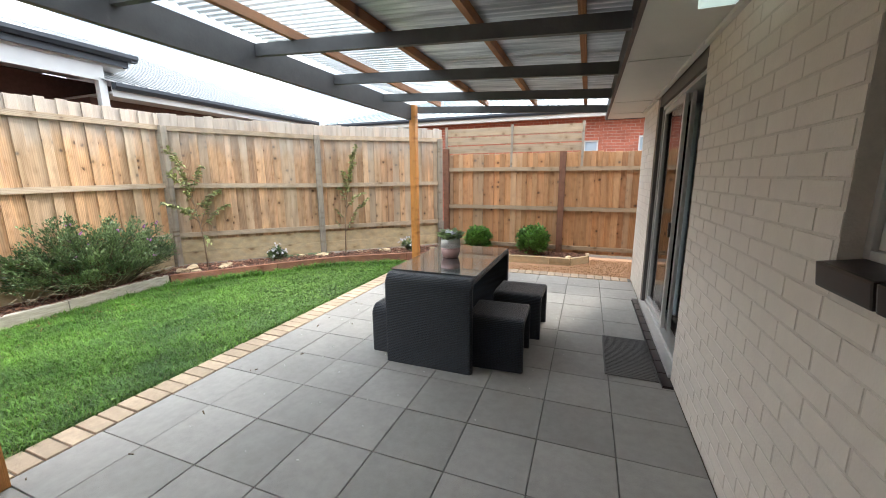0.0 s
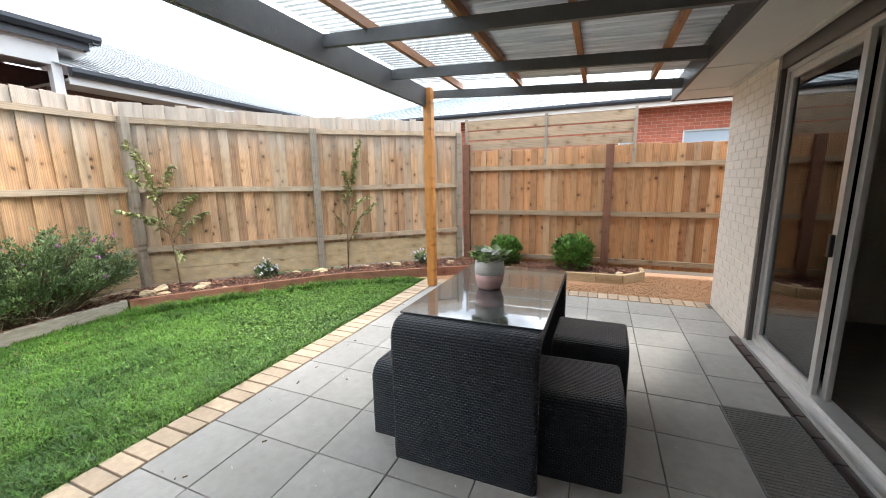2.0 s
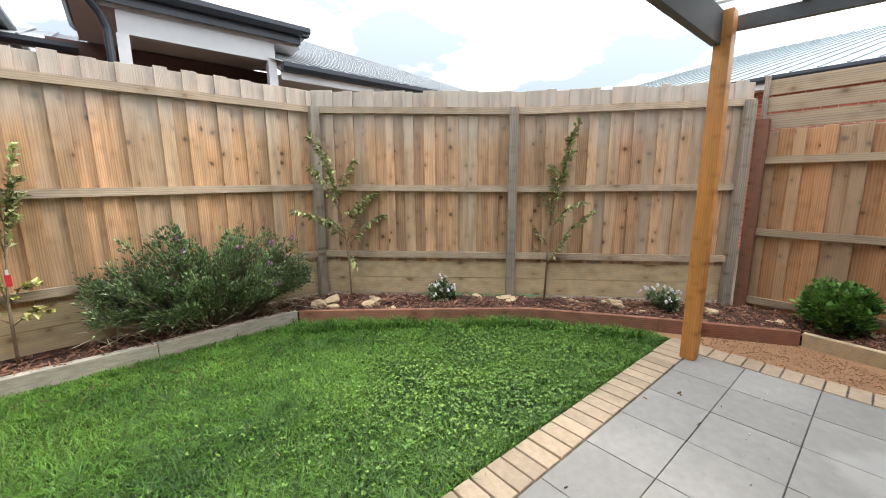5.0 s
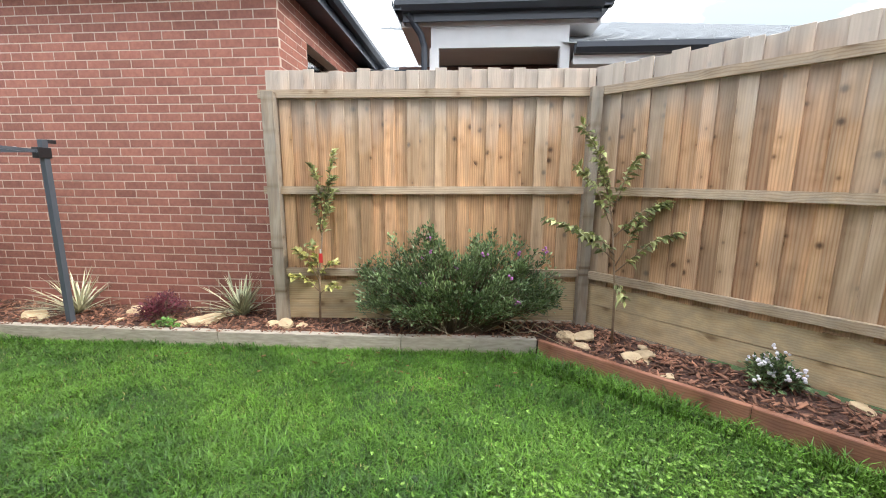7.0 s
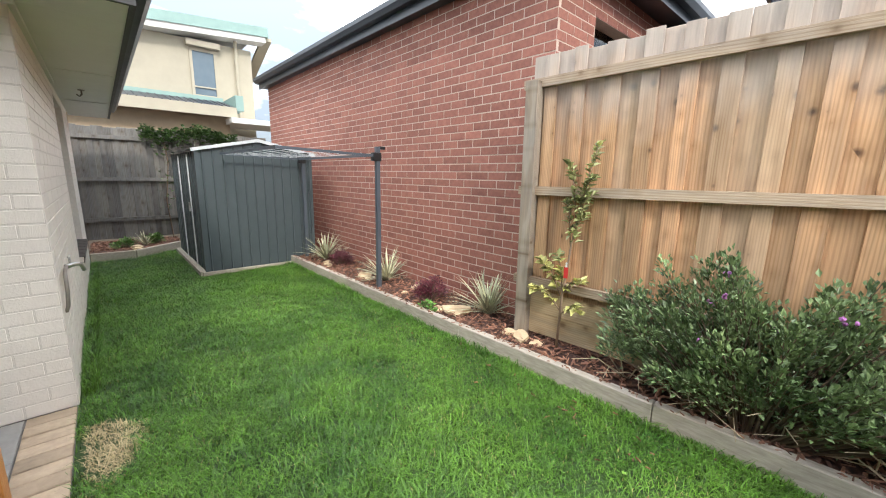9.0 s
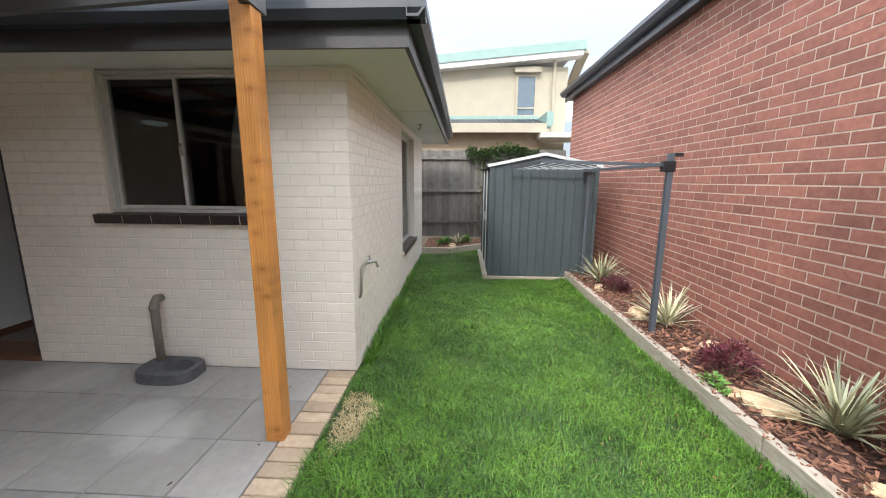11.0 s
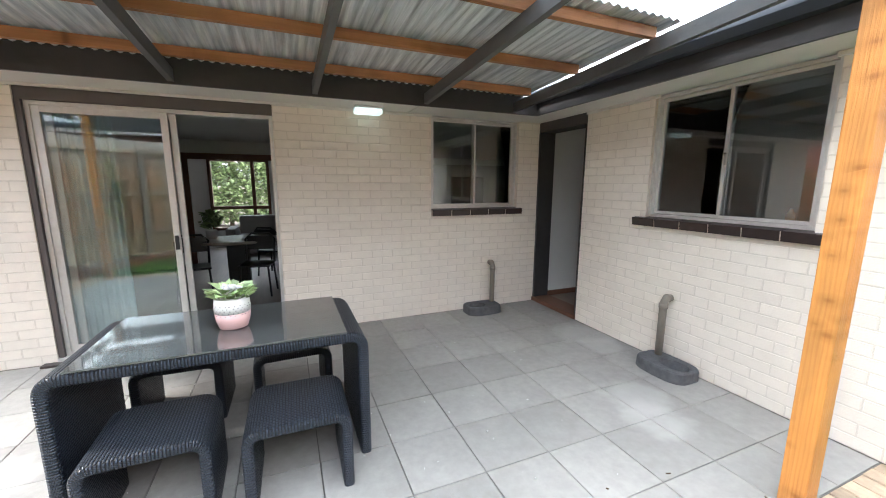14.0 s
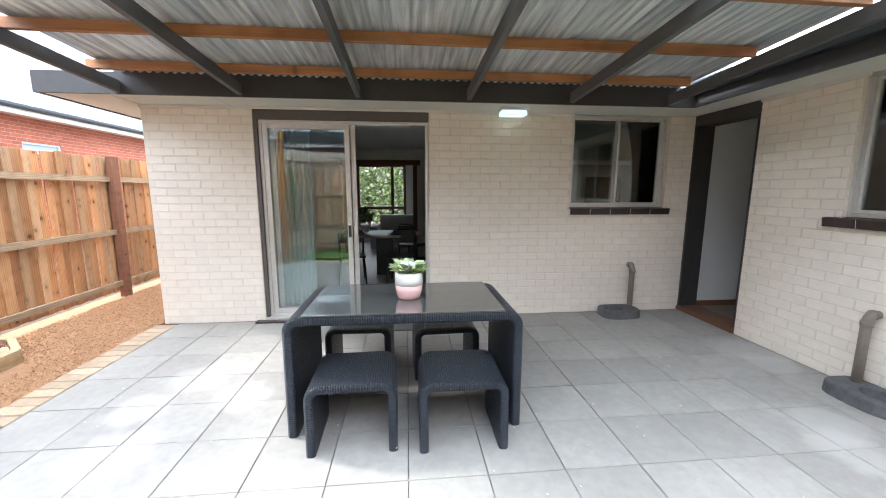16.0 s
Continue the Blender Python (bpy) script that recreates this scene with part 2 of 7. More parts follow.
def wicker(name):
    """Black woven resin: a basket weave in relief over all faces."""
    m = mat(name, (0.022, 0.025, 0.031), (0.012, 0.014, 0.018), scale=30, rough=0.42, spec=0.45)
    n, l = m.node_tree.nodes, m.node_tree.links
    b = n["Principled BSDF"]
    co = n.new("ShaderNodeTexCoord")
    cut = n.new("ShaderNodeSeparateXYZ"); l.new(co.outputs["UV"], cut.inputs[0])
    face = n.new("ShaderNodeCombineXYZ"); l.new(cut.outputs["Y"], face.inputs[0]); l.new(cut.outputs["X"], face.inputs[1])
    strand = n.new("ShaderNodeTexBrick")
    for key, value in (("Scale", 1.0), ("Brick Width", 0.024), ("Row Height", 0.0145), ("Mortar Size", 0.0055), ("Mortar Smooth", 1.0)):
        strand.inputs[key].default_value = value
    l.new(face.outputs[0], strand.inputs["Vector"])
    f = n.new("ShaderNodeMath"); f.operation = "SUBTRACT"; f.inputs[0].default_value = 1.0; l.new(strand.outputs["Fac"], f.inputs[1])
    # Colour too follows the weave: gaps shaded dark, strand tops lightened as highlights.
    cr = n.new("ShaderNodeValToRGB")
    cr.color_ramp.elements[0].position, cr.color_ramp.elements[0].color = 0.12, (0.003, 0.0035, 0.005, 1)
    cr.color_ramp.elements[1].position, cr.color_ramp.elements[1].color = 0.75, (0.022, 0.031, 0.048, 1)
    l.new(f.outputs[0], cr.inputs[0]); l.new(cr.outputs[0], b.inputs["Base Color"])
    bp = n.new("ShaderNodeBump"); bp.inputs["Strength"].default_value, bp.inputs["Distance"].default_value = 0.75, 0.010
    l.new(f.outputs[0], bp.inputs["Height"]); l.new(bp.outputs[0], b.inputs["Normal"])
    return m


def leafy(name, c1, c2, rough=0.5):
    m = mat(name, c1, c2, scale=3.0, rough=rough, island=0.55, spec=0.45)
    b = m.node_tree.nodes["Principled BSDF"]
    b.inputs["Subsurface Weight"].default_value = 0.0
    return m


def emitter(name, colour, strength):
    m = bpy.data.materials.new(name)
    m.use_nodes = True
    b = m.node_tree.nodes["Principled BSDF"]
    b.inputs["Base Color"].default_value = (0.8, 0.85, 0.85, 1)
    b.inputs["Emission Color"].default_value, b.inputs["Emission Strength"].default_value = (*colour, 1), strength
    return m


M_PAVER = mat("grey paver", (0.335, 0.318, 0.295), (0.285, 0.270, 0.250), scale=16, rough=0.72, bump=0.3, bscale=220, vary=0.08, big=0.09, spec=0.22, detail=9.0)


def pale_marks(m, spots, colour):
    """Pale dried marks on paving: uneven blots round spots (x, y, radius)."""
    n, l = m.node_tree.nodes, m.node_tree.links
    b = n["Principled BSDF"]
    col = b.inputs["Base Color"].links[0].from_socket
    geo = n.new("ShaderNodeNewGeometry")
    tn = n.new("ShaderNodeTexNoise"); tn.inputs["Scale"].default_value, tn.inputs["Detail"].default_value = 4.5, 6.0
    l.new(geo.outputs["Position"], tn.inputs["Vector"])
    for x, y, rad in spots:
        d = n.new("ShaderNodeVectorMath"); d.operation = "DISTANCE"; d.inputs[1].default_value = (x, y, 0.0)
        l.new(geo.outputs["Position"], d.inputs[0])
        e = n.new("ShaderNodeMath"); e.operation = "MULTIPLY_ADD"; e.inputs[1].default_value = -1.1 * rad
        l.new(tn.outputs["Fac"], e.inputs[0]); l.new(d.outputs["Value"], e.inputs[2])
        f = n.new("ShaderNodeMapRange"); f.interpolation_type = "SMOOTHSTEP"
        f.inputs["From Min"].default_value, f.inputs["From Max"].default_value = 0.55 * rad, 0.0
        f.inputs["To Max"].default_value = 0.45
        l.new(e.outputs[0], f.inputs["Value"])
        mx = n.new("ShaderNodeMixRGB"); mx.inputs[2].default_value = (*colour, 1)
        l.new(f.outputs[0], mx.inputs[0]); l.new(col, mx.inputs[1])
        col = mx.outputs[0]
    l.new(col, b.inputs["Base Color"])


pale_marks(M_PAVER, [(-0.30, 0.58, 0.34), (-0.62, 0.62, 0.24), (-1.45, 1.10, 0.30), (-1.68, 1.22, 0.24), (-0.40, 5.55, 0.26), (-0.72, 5.10, 0.24), (-0.85, 5.74, 0.24), (-1.32, 5.60, 0.28)], (0.50, 0.485, 0.455))
M_JOINT = mat("joint sand", (0.21, 0.195, 0.175), (0.07, 0.066, 0.06), scale=7, rough=0.95)
M_EDGE = mat("buff edging brick", (0.46, 0.35, 0.24), (0.36, 0.27, 0.19), scale=25, rough=0.85, bump=0.4, bscale=140, vary=0.15, big=0.08)
M_WALL = mat("beige painted brick", (0.765, 0.695, 0.61), (0.715, 0.645, 0.565), scale=9, rough=0.62, bump=0.2, bscale=80, vary=0.018, big=0.03)
M_WALLJ = mat("beige painted mortar", (0.70, 0.63, 0.55), (0.62, 0.555, 0.485), scale=30, rough=0.8, bump=0.3, bscale=150)
M_RED = mat("red clay brick", (0.35, 0.142, 0.102), (0.25, 0.094, 0.068), scale=22, rough=0.85, bump=0.4, bscale=160, vary=0.18, big=0.06)
M_MORTAR = mat("pale mortar", (0.60, 0.47, 0.385), (0.50, 0.385, 0.31), scale=40, rough=0.9, bump=0.3, bscale=120)
M_DARK = mat("charcoal painted timber", (0.045, 0.042, 0.043), (0.035, 0.033, 0.034), scale=12, rough=0.5, bump=0.12, bscale=60)
M_GREY = mat("grey painted beam", (0.115, 0.115, 0.118), (0.09, 0.09, 0.093), scale=10, rough=0.6, bump=0.15, bscale=50, big=0.06)
M_NAVY = mat("blue grey steel gutter", (0.035, 0.042, 0.055), (0.03, 0.036, 0.047), scale=6, rough=0.38, spec=0.5)
M_SOFFIT = mat("off white soffit sheet", (0.66, 0.64, 0.60), (0.62, 0.60, 0.56), scale=4, rough=0.7, big=0.03)
M_WHITE = mat("white paint", (0.66, 0.66, 0.655), (0.61, 0.61, 0.605), scale=5, rough=0.55, big=0.02)
M_ALU = mat("anodised aluminium", (0.62, 0.61, 0.59), (0.55, 0.54, 0.52), scale=20, rough=0.38, metal=0.55)
# Zinc: pale and dark streaks in the colour imitate reflections along the corrugations.
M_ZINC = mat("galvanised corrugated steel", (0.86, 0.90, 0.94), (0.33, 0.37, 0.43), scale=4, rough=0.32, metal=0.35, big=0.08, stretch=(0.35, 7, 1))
M_CLEAR = clear_sheet("clear corrugated sheet")
M_GLASS = pane_glass("window glass")
M_PINE = wood("orange stained pine", (0.58, 0.255, 0.065), (0.43, 0.17, 0.042), "z", 0.06, 0.45, 0.25, ring=0.97)
M_PINEY = wood("orange pine batten", (0.42, 0.185, 0.075), (0.28, 0.11, 0.042), "y", 0.1, 0.5, 0.65, flat=True)
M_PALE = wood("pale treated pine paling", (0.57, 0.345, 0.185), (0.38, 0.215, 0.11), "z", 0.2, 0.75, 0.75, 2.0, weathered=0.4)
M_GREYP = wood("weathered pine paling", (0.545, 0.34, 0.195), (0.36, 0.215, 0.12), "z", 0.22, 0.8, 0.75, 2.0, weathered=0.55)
M_RUST = wood("new red brown paling", (0.47, 0.25, 0.115), (0.29, 0.14, 0.06), "z", 0.25, 0.7, 0.75, weathered=0.3)
M_OLD = wood("old grey paling", (0.17, 0.165, 0.155), (0.095, 0.09, 0.085), "z", 0.25, 0.9, 0.3)
M_RAIL = wood("weathered rail", (0.44, 0.345, 0.25), (0.32, 0.245, 0.175), "y", 0.12, 0.8, 0.4)
M_RAILX = wood("weathered rail across", (0.37, 0.28, 0.19), (0.25, 0.18, 0.115), "x", 0.12, 0.8, 0.4)
M_PLINTH = wood("treated pine plinth", (0.54, 0.42, 0.26), (0.39, 0.295, 0.175), "y", 0.12, 0.75, 0.5, ring=0.97)
M_POST = wood("grey fence post", (0.30, 0.255, 0.205), (0.20, 0.165, 0.13), "z", 0.12, 0.85, 0.35)
M_REDP = wood("red brown fence post", (0.19, 0.085, 0.05), (0.125, 0.055, 0.032), "z", 0.1, 0.8, 0.3)
M_SLEEP = mat("grey sleeper", (0.47, 0.415, 0.34), (0.30, 0.262, 0.21), scale=8, rough=0.9, bump=0.5, bscale=60, stretch=(6, 1, 6), big=0.12)
M_REDS = wood("red timber edging", (0.33, 0.15, 0.095), (0.22, 0.095, 0.06), "y", 0.12, 0.85, 0.3)
M_MULCH = mat("mulch bed", (0.11, 0.05, 0.035), (0.035, 0.018, 0.013), scale=40, rough=0.95, bump=0.8, bscale=70)
M_CHIP = mat("bark chip", (0.30, 0.145, 0.09), (0.12, 0.058, 0.038), scale=20, rough=0.9, island=0.55)
M_SOIL = mat("soil", (0.12, 0.09, 0.06), (0.07, 0.052, 0.036), scale=12, rough=0.95, bump=0.5, bscale=60)
M_TURF = mat("turf floor", (0.035, 0.075, 0.014), (0.02, 0.04, 0.010), scale=14, rough=0.95, bump=0.5, bscale=80, big=0.15)
M_GRASS = mat("grass blade", (0.108, 0.225, 0.024), (0.036, 0.100, 0.010), scale=1.6, rough=0.45, island=0.75, spec=0.4)
M_GRAVEL = mat("orange granitic gravel", (0.42, 0.235, 0.125), (0.29, 0.15, 0.075), scale=70, rough=0.95, bump=0.7, bscale=200, big=0.1)
M_ROCK = mat("pale garden rock", (0.60, 0.46, 0.29), (0.45, 0.33, 0.20), scale=14, rough=0.85, bump=0.4, bscale=50, vary=0.15)
M_WICKER = wicker("black wicker")
M_TABLEGLASS = mat("dark table glass", (0.10, 0.105, 0.103), (0.06, 0.064, 0.063), scale=26, rough=0.12, spec=0.6, big=0.1)
M_TABLEGLASS.node_tree.nodes["Principled BSDF"].inputs["Coat Weight"].default_value = 1.0
M_TABLEGLASS.node_tree.nodes["Principled BSDF"].inputs["Coat Roughness"].default_value = 0.02
M_TABLEGLASS.node_tree.nodes["Principled BSDF"].inputs["Coat IOR"].default_value = 1.5
M_SHED = mat("slate grey sheet steel", (0.062, 0.078, 0.083), (0.055, 0.07, 0.075), scale=5, rough=0.45, spec=0.4)
M_SHEDROOF = mat("pale shed trim", (0.55, 0.58, 0.58), (0.48, 0.51, 0.51), scale=6, rough=0.45)
M_ROOFM = mat("pale grey metal roof", (0.36, 0.375, 0.385), (0.33, 0.345, 0.355), scale=4, rough=0.7, spec=0.2)
M_ROOFT = mat("blue grey metal roof", (0.28, 0.325, 0.335), (0.25, 0.29, 0.30), scale=4, rough=0.5)
M_TEAL = mat("teal painted trim", (0.25, 0.365, 0.325), (0.22, 0.325, 0.29), scale=4, rough=0.5)
M_CREAM = mat("cream render", (0.42, 0.375, 0.285), (0.385, 0.345, 0.26), scale=3, rough=0.8, bump=0.1, bscale=60, big=0.03)
M_BROWN = mat("dark glazed sill brick", (0.035, 0.022, 0.02), (0.022, 0.015, 0.014), scale=20, rough=0.35, vary=0.15)
M_PIPE = mat("painted downpipe", (0.22, 0.19, 0.155), (0.17, 0.148, 0.122), scale=14, rough=0.5)
M_SURROUND = mat("dark concrete gully", (0.11, 0.11, 0.115), (0.07, 0.07, 0.075), scale=20, rough=0.8, bump=0.4)
M_BLACK = mat("black plastic", (0.012, 0.012, 0.013), (0.009, 0.009, 0.01), scale=10, rough=0.45)
M_MAT = mat("dark rubber mat", (0.19, 0.183, 0.175), (0.13, 0.126, 0.122), scale=60, rough=0.9, bump=0.6, bscale=200)
M_TIMBER = mat("red brown timber sill", (0.16, 0.07, 0.04), (0.11, 0.048, 0.028), scale=10, rough=0.5, stretch=(1, 8, 8))
M_LINO = mat("grey timber floor", (0.22, 0.185, 0.155), (0.15, 0.125, 0.105), scale=3, rough=0.5, stretch=(1, 9, 1))
M_PLASTER = mat("white plaster", (0.68, 0.68, 0.67), (0.65, 0.65, 0.64), scale=3, rough=0.8)
M_DIM = mat("grey plaster", (0.32, 0.31, 0.30), (0.29, 0.28, 0.27), scale=3, rough=0.8)
M_CHROME = mat("worn chrome", (0.55, 0.54, 0.52), (0.4, 0.39, 0.37), scale=30, rough=0.3, metal=0.9)
M_LAMP = emitter("lit lamp cover", (0.75, 1.0, 0.95), 0.09)
M_SHRUB = leafy("dark shrub leaf", (0.205, 0.275, 0.115), (0.07, 0.115, 0.042), 0.38)
M_BALL = leafy("bright shrub leaf", (0.13, 0.27, 0.05), (0.07, 0.16, 0.03))
M_TREE = leafy("young tree leaf", (0.40, 0.41, 0.19), (0.22, 0.25, 0.09))
M_YELLOW = leafy("yellow green leaf", (0.47, 0.43, 0.15), (0.31, 0.32, 0.10))
M_SPIKE = leafy("cream striped blade", (0.56, 0.53, 0.36), (0.34, 0.36, 0.22))
M_BURG = leafy("burgundy leaf", (0.16, 0.035, 0.05), (0.08, 0.02, 0.03))
M_TWIG = mat("bark twig", (0.16, 0.11, 0.07), (0.10, 0.07, 0.045), scale=20, rough=0.85)
M_STEM = mat("pale sapling bark", (0.33, 0.23, 0.15), (0.22, 0.15, 0.10), scale=20, rough=0.85)
M_DEAD = mat("dry bleached twig", (0.40, 0.32, 0.21), (0.26, 0.20, 0.13), scale=20, rough=0.85)
M_PETAL = mat("white petal", (0.75, 0.72, 0.74), (0.6, 0.55, 0.62), scale=6, rough=0.6, island=0.2)
M_PINKP = mat("mauve petal", (0.42, 0.16, 0.40), (0.32, 0.11, 0.30), scale=6, rough=0.6, island=0.3)
M_POTPINK = mat("pink glazed pot", (0.72, 0.47, 0.45), (0.68, 0.43, 0.41), scale=6, rough=0.4)
M_POTWHITE = mat("white glazed pot", (0.74, 0.73, 0.71), (0.70, 0.69, 0.67), scale=6, rough=0.4)


# ---- building helpers ----
def box(bm, x0, x1, y0, y1, z0, z1, bevel=0.0):
    vs = [bm.verts.new((x, y, z)) for x in (x0, x1) for y in (y0, y1) for z in (z0, z1)]
    fs = [bm.faces.new([vs[i] for i in q]) for q in ((0, 1, 3, 2), (4, 6, 7, 5), (0, 4, 5, 1), (2, 3, 7, 6), (0, 2, 6, 4), (1, 5, 7, 3))]
    if bevel:
        es = list({e for f in fs for e in f.edges})
        bmesh.ops.bevel(bm, geom=es, offset=bevel, segments=2, profile=0.7, affect="EDGES")
    return vs


def made_box(*a, bevel=0.0):
    bm = bmesh.new()
    box(bm, *a, bevel=bevel)
    return bm


def tube(bm, pts, radius, sides=8, caps=True):
    """A round bar through pts; radius: one number or one for each point."""
    pts = [Vector(p) for p in pts]
    rad = radius if isinstance(radius, (list, tuple)) else [radius] * len(pts)
    rings = []
    for i, p in enumerate(pts):
        d = (pts[min(i + 1, len(pts) - 1)] - pts[max(i - 1, 0)]).normalized()
        u = d.orthogonal().normalized()
        if rings:
            u = (last - d * last.dot(d)).normalized()
        last = u
        v = d.cross(u)
        rings.append([bm.verts.new(p + rad[i] * (math.cos(a) * u + math.sin(a) * v)) for a in [2 * math.pi * k / sides for k in range(sides)]])
    for a, b in zip(rings, rings[1:]):
        for k in range(sides):
            bm.faces.new((a[k], a[(k + 1) % sides], b[(k + 1) % sides], b[k]))
    if caps:
        bm.faces.new(rings[0][::-1]); bm.faces.new(rings[-1])


def beam_between(bm, p, q, w, h, up=(0, 0, 1)):
    """A squared bar from p to q, w wide and h high, its middle on the line."""
    p, q = Vector(p), Vector(q)
    d = (q - p).normalized()
    s = d.cross(Vector(up)).normalized() * w / 2
    u = s.cross(d).normalized() * h / 2
    vs = [bm.verts.new(e + a * s + b * u) for e in (p, q) for a, b in ((-1, -1), (1, -1), (1, 1), (-1, 1))]
    for f in ((3, 2, 1, 0), (4, 5, 6, 7), (0, 1, 5, 4), (1, 2, 6, 5), (2, 3, 7, 6), (3, 0, 4, 7)):
        bm.faces.new([vs[i] for i in f])


def lathe(bm, profile, centre, sides=28):
    rings = [[bm.verts.new((centre[0] + r * math.cos(a), centre[1] + r * math.sin(a), centre[2] + z)) for a in [2 * math.pi * k / sides for k in range(sides)]] for r, z in profile]
    for a, b in zip(rings, rings[1:]):
        for k in range(sides):
            bm.faces.new((a[k], a[(k + 1) % sides], b[(k + 1) % sides], b[k]))
    bm.faces.new(rings[0][::-1]); bm.faces.new(rings[-1])


def mesh_of(name, bm, material, smooth=False):
    bmesh.ops.recalc_face_normals(bm, faces=bm.faces)
    me = bpy.data.meshes.new(name)
    bm.to_mesh(me)
    bm.free()
    me.materials.append(material)
    if smooth:
        me.polygons.foreach_set("use_smooth", [True] * len(me.polygons))
    return me


def world_of(ob):
    m = ob.matrix_basis.copy()
    while ob.parent:
        m = ob.parent.matrix_basis @ ob.matrix_parent_inverse @ m
        ob = ob.parent
    return m


def part(name, bm, material, parent, label="", smooth=False, kind=""):
    """A bmesh in the coordinates of the world as one mesh under a thing or a part."""
    ob = new(name, mesh_of(name, bm, material, smooth))
    ob.parent = parent
    ob.matrix_parent_inverse = world_of(parent).inverted()
    return tagged(ob, label, kind=kind)


def piece(name, me, parent, m):
    ob = new(name, me)
    ob.parent = parent
    ob.matrix_parent_inverse = world_of(parent).inverted()
    ob.matrix_basis = m
    return ob


def thing(name, at, label, category, group="", kind=""):
    ob = new(name)
    ob.empty_display_size = 0.1
    ob.matrix_basis = Matrix.Translation(at)
    return tagged(ob, label, category, group, kind)


def solid(name, bm, material, label, category, kind="structure", smooth=False):
    return tagged(new(name, mesh_of(name, bm, material, smooth)), label, category, "", kind)


def raw_mesh(name, verts, faces, material):
    """Many small alike faces at once, from arrays: verts (n, 3), faces (m, 3 or 4)."""
    me = bpy.data.meshes.new(name)
    k = faces.shape[1]
    me.vertices.add(len(verts)); me.loops.add(faces.size); me.polygons.add(len(faces))
    me.vertices.foreach_set("co", verts.astype(np.float32).ravel())
    me.loops.foreach_set("vertex_index", faces.astype(np.int32).ravel())
    me.polygons.foreach_set("loop_start", np.arange(0, faces.size, k, dtype=np.int32))
    me.update(calc_edges=True)
    me.validate()
    me.polygons.foreach_set("use_smooth", np.zeros(len(me.polygons), bool))
    me.materials.append(material)
    return me


def wall_cells(length, height, openings):
    """The rectangles (u0, u1, z0, z1) of a wall that its openings leave."""
    us = sorted({0.0, length, *[v for o in openings for v in o[:2]]})
    out = []
    for u0, u1 in zip(us, us[1:]):
        cut = sorted((o[2], o[3]) for o in openings if o[0] < u1 - 1e-6 and o[1] > u0 + 1e-6)
        z = 0.0
        for a, b in cut:
            if a > z + 1e-6:
                out.append((u0, u1, z, a))
            z = max(z, b)
        if z < height - 1e-6:
            out.append((u0, u1, z, height))
    return out


def brick_mesh(name, length, height, depth, material, bevel):
    """One brick, from 0 to length and height, its back at depth 0, its face towards +y."""
    bm = bmesh.new()
    a, b = bevel, depth
    v = [bm.verts.new(p) for p in ((0, 0, 0), (length, 0, 0), (length, 0, height), (0, 0, height),
                                   (a * 0.4, b - a, a * 0.4), (length - a * 0.4, b - a, a * 0.4), (length - a * 0.4, b - a, height - a * 0.4), (a * 0.4, b - a, height - a * 0.4),
                                   (a, b, a), (length - a, b, a), (length - a, b, height - a), (a, b, height - a))]
    for s in (0, 4):
        for k in range(4):
            bm.faces.new((v[s + k], v[s + (k + 1) % 4], v[s + 4 + (k + 1) % 4], v[s + 4 + k]))
    bm.faces.new(v[8:12])
    return mesh_of(name, bm, material)


def brickwork(parent, frame_m, length, height, openings, material, brick=(0.23, 0.076), joint=0.01, depth=0.008, near=None, limit=300, wobble=0.0012, bevel=0.004):
    """Courses of bricks in stretcher bond on a wall face. frame_m: x along the wall, y out of it, z up. The limit nearest to near (u, z) are single pieces."""
    L, H = brick
    pl, ph = L + joint, H + joint
    spots = []
    rows = int(height / ph + 0.3)
    for r in range(rows):
        z = r * ph + joint / 2
        free = [(0.0, length)]
        for u0, u1, z0, z1 in openings:
            if z0 < z + H * 0.6 and z1 > z + H * 0.4:
                free = [s for a, b in free for s in ((a, min(b, u0)), (max(a, u1), b)) if s[1] - s[0] > 0.02]
        for a, b in free:
            k = math.floor((a - (r % 2) * pl / 2) / pl)
            while True:
                u0 = k * pl + (r % 2) * pl / 2 + joint / 2
                s, e = max(u0, a + 0.001), min(u0 + L, b - 0.001)
                k += 1
                if u0 > b:
                    break
                if e - s > 0.03 and z + H <= height + 0.03:
                    spots.append((s, z, e - s, min(H, height - z)))
    near = near or (length / 2, 1.2)
    spots.sort(key=lambda s: (s[0] + s[2] / 2 - near[0]) ** 2 + (s[1] - near[1]) ** 2)
    me = brick_mesh("brick", L, H, depth, material, bevel)
    rng = random.Random(len(spots))
    for s, z, w, h in spots[:limit]:
        piece("brick", me, parent, frame_m @ Matrix.Translation((s, rng.uniform(-wobble, wobble), z)) @ Matrix.Diagonal((w / L, 1, h / H, 1)))
    rest = spots[limit:]
    if rest:
        base = np.array([v.co[:] for v in me.vertices])
        polys = np.array([list(p.vertices) for p in me.polygons])
        n = len(rest)
        V = np.repeat(base[None], n, 0)
        R = np.array(rest)
        V[:, :, 0] = V[:, :, 0] * (R[:, 2] / L)[:, None] + R[:, 0][:, None]
        V[:, :, 2] = V[:, :, 2] * (R[:, 3] / H)[:, None] + R[:, 1][:, None]
        V[:, :, 1] += np.random.RandomState(n).uniform(-wobble, wobble, n)[:, None]
        F = (polys[None] + (np.arange(n) * len(base))[:, None, None]).reshape(-1, 4)
        V = V.reshape(-1, 3)
        A = np.array(frame_m)
        V = V @ A[:3, :3].T + A[:3, 3]
        far = raw_mesh("far_bricks", V, F, island_copy(material))
        ob = new("far_bricks", far)
        ob.parent = parent
        ob.matrix_parent_inverse = world_of(parent).inverted()
        tagged(ob, kind="stuff")


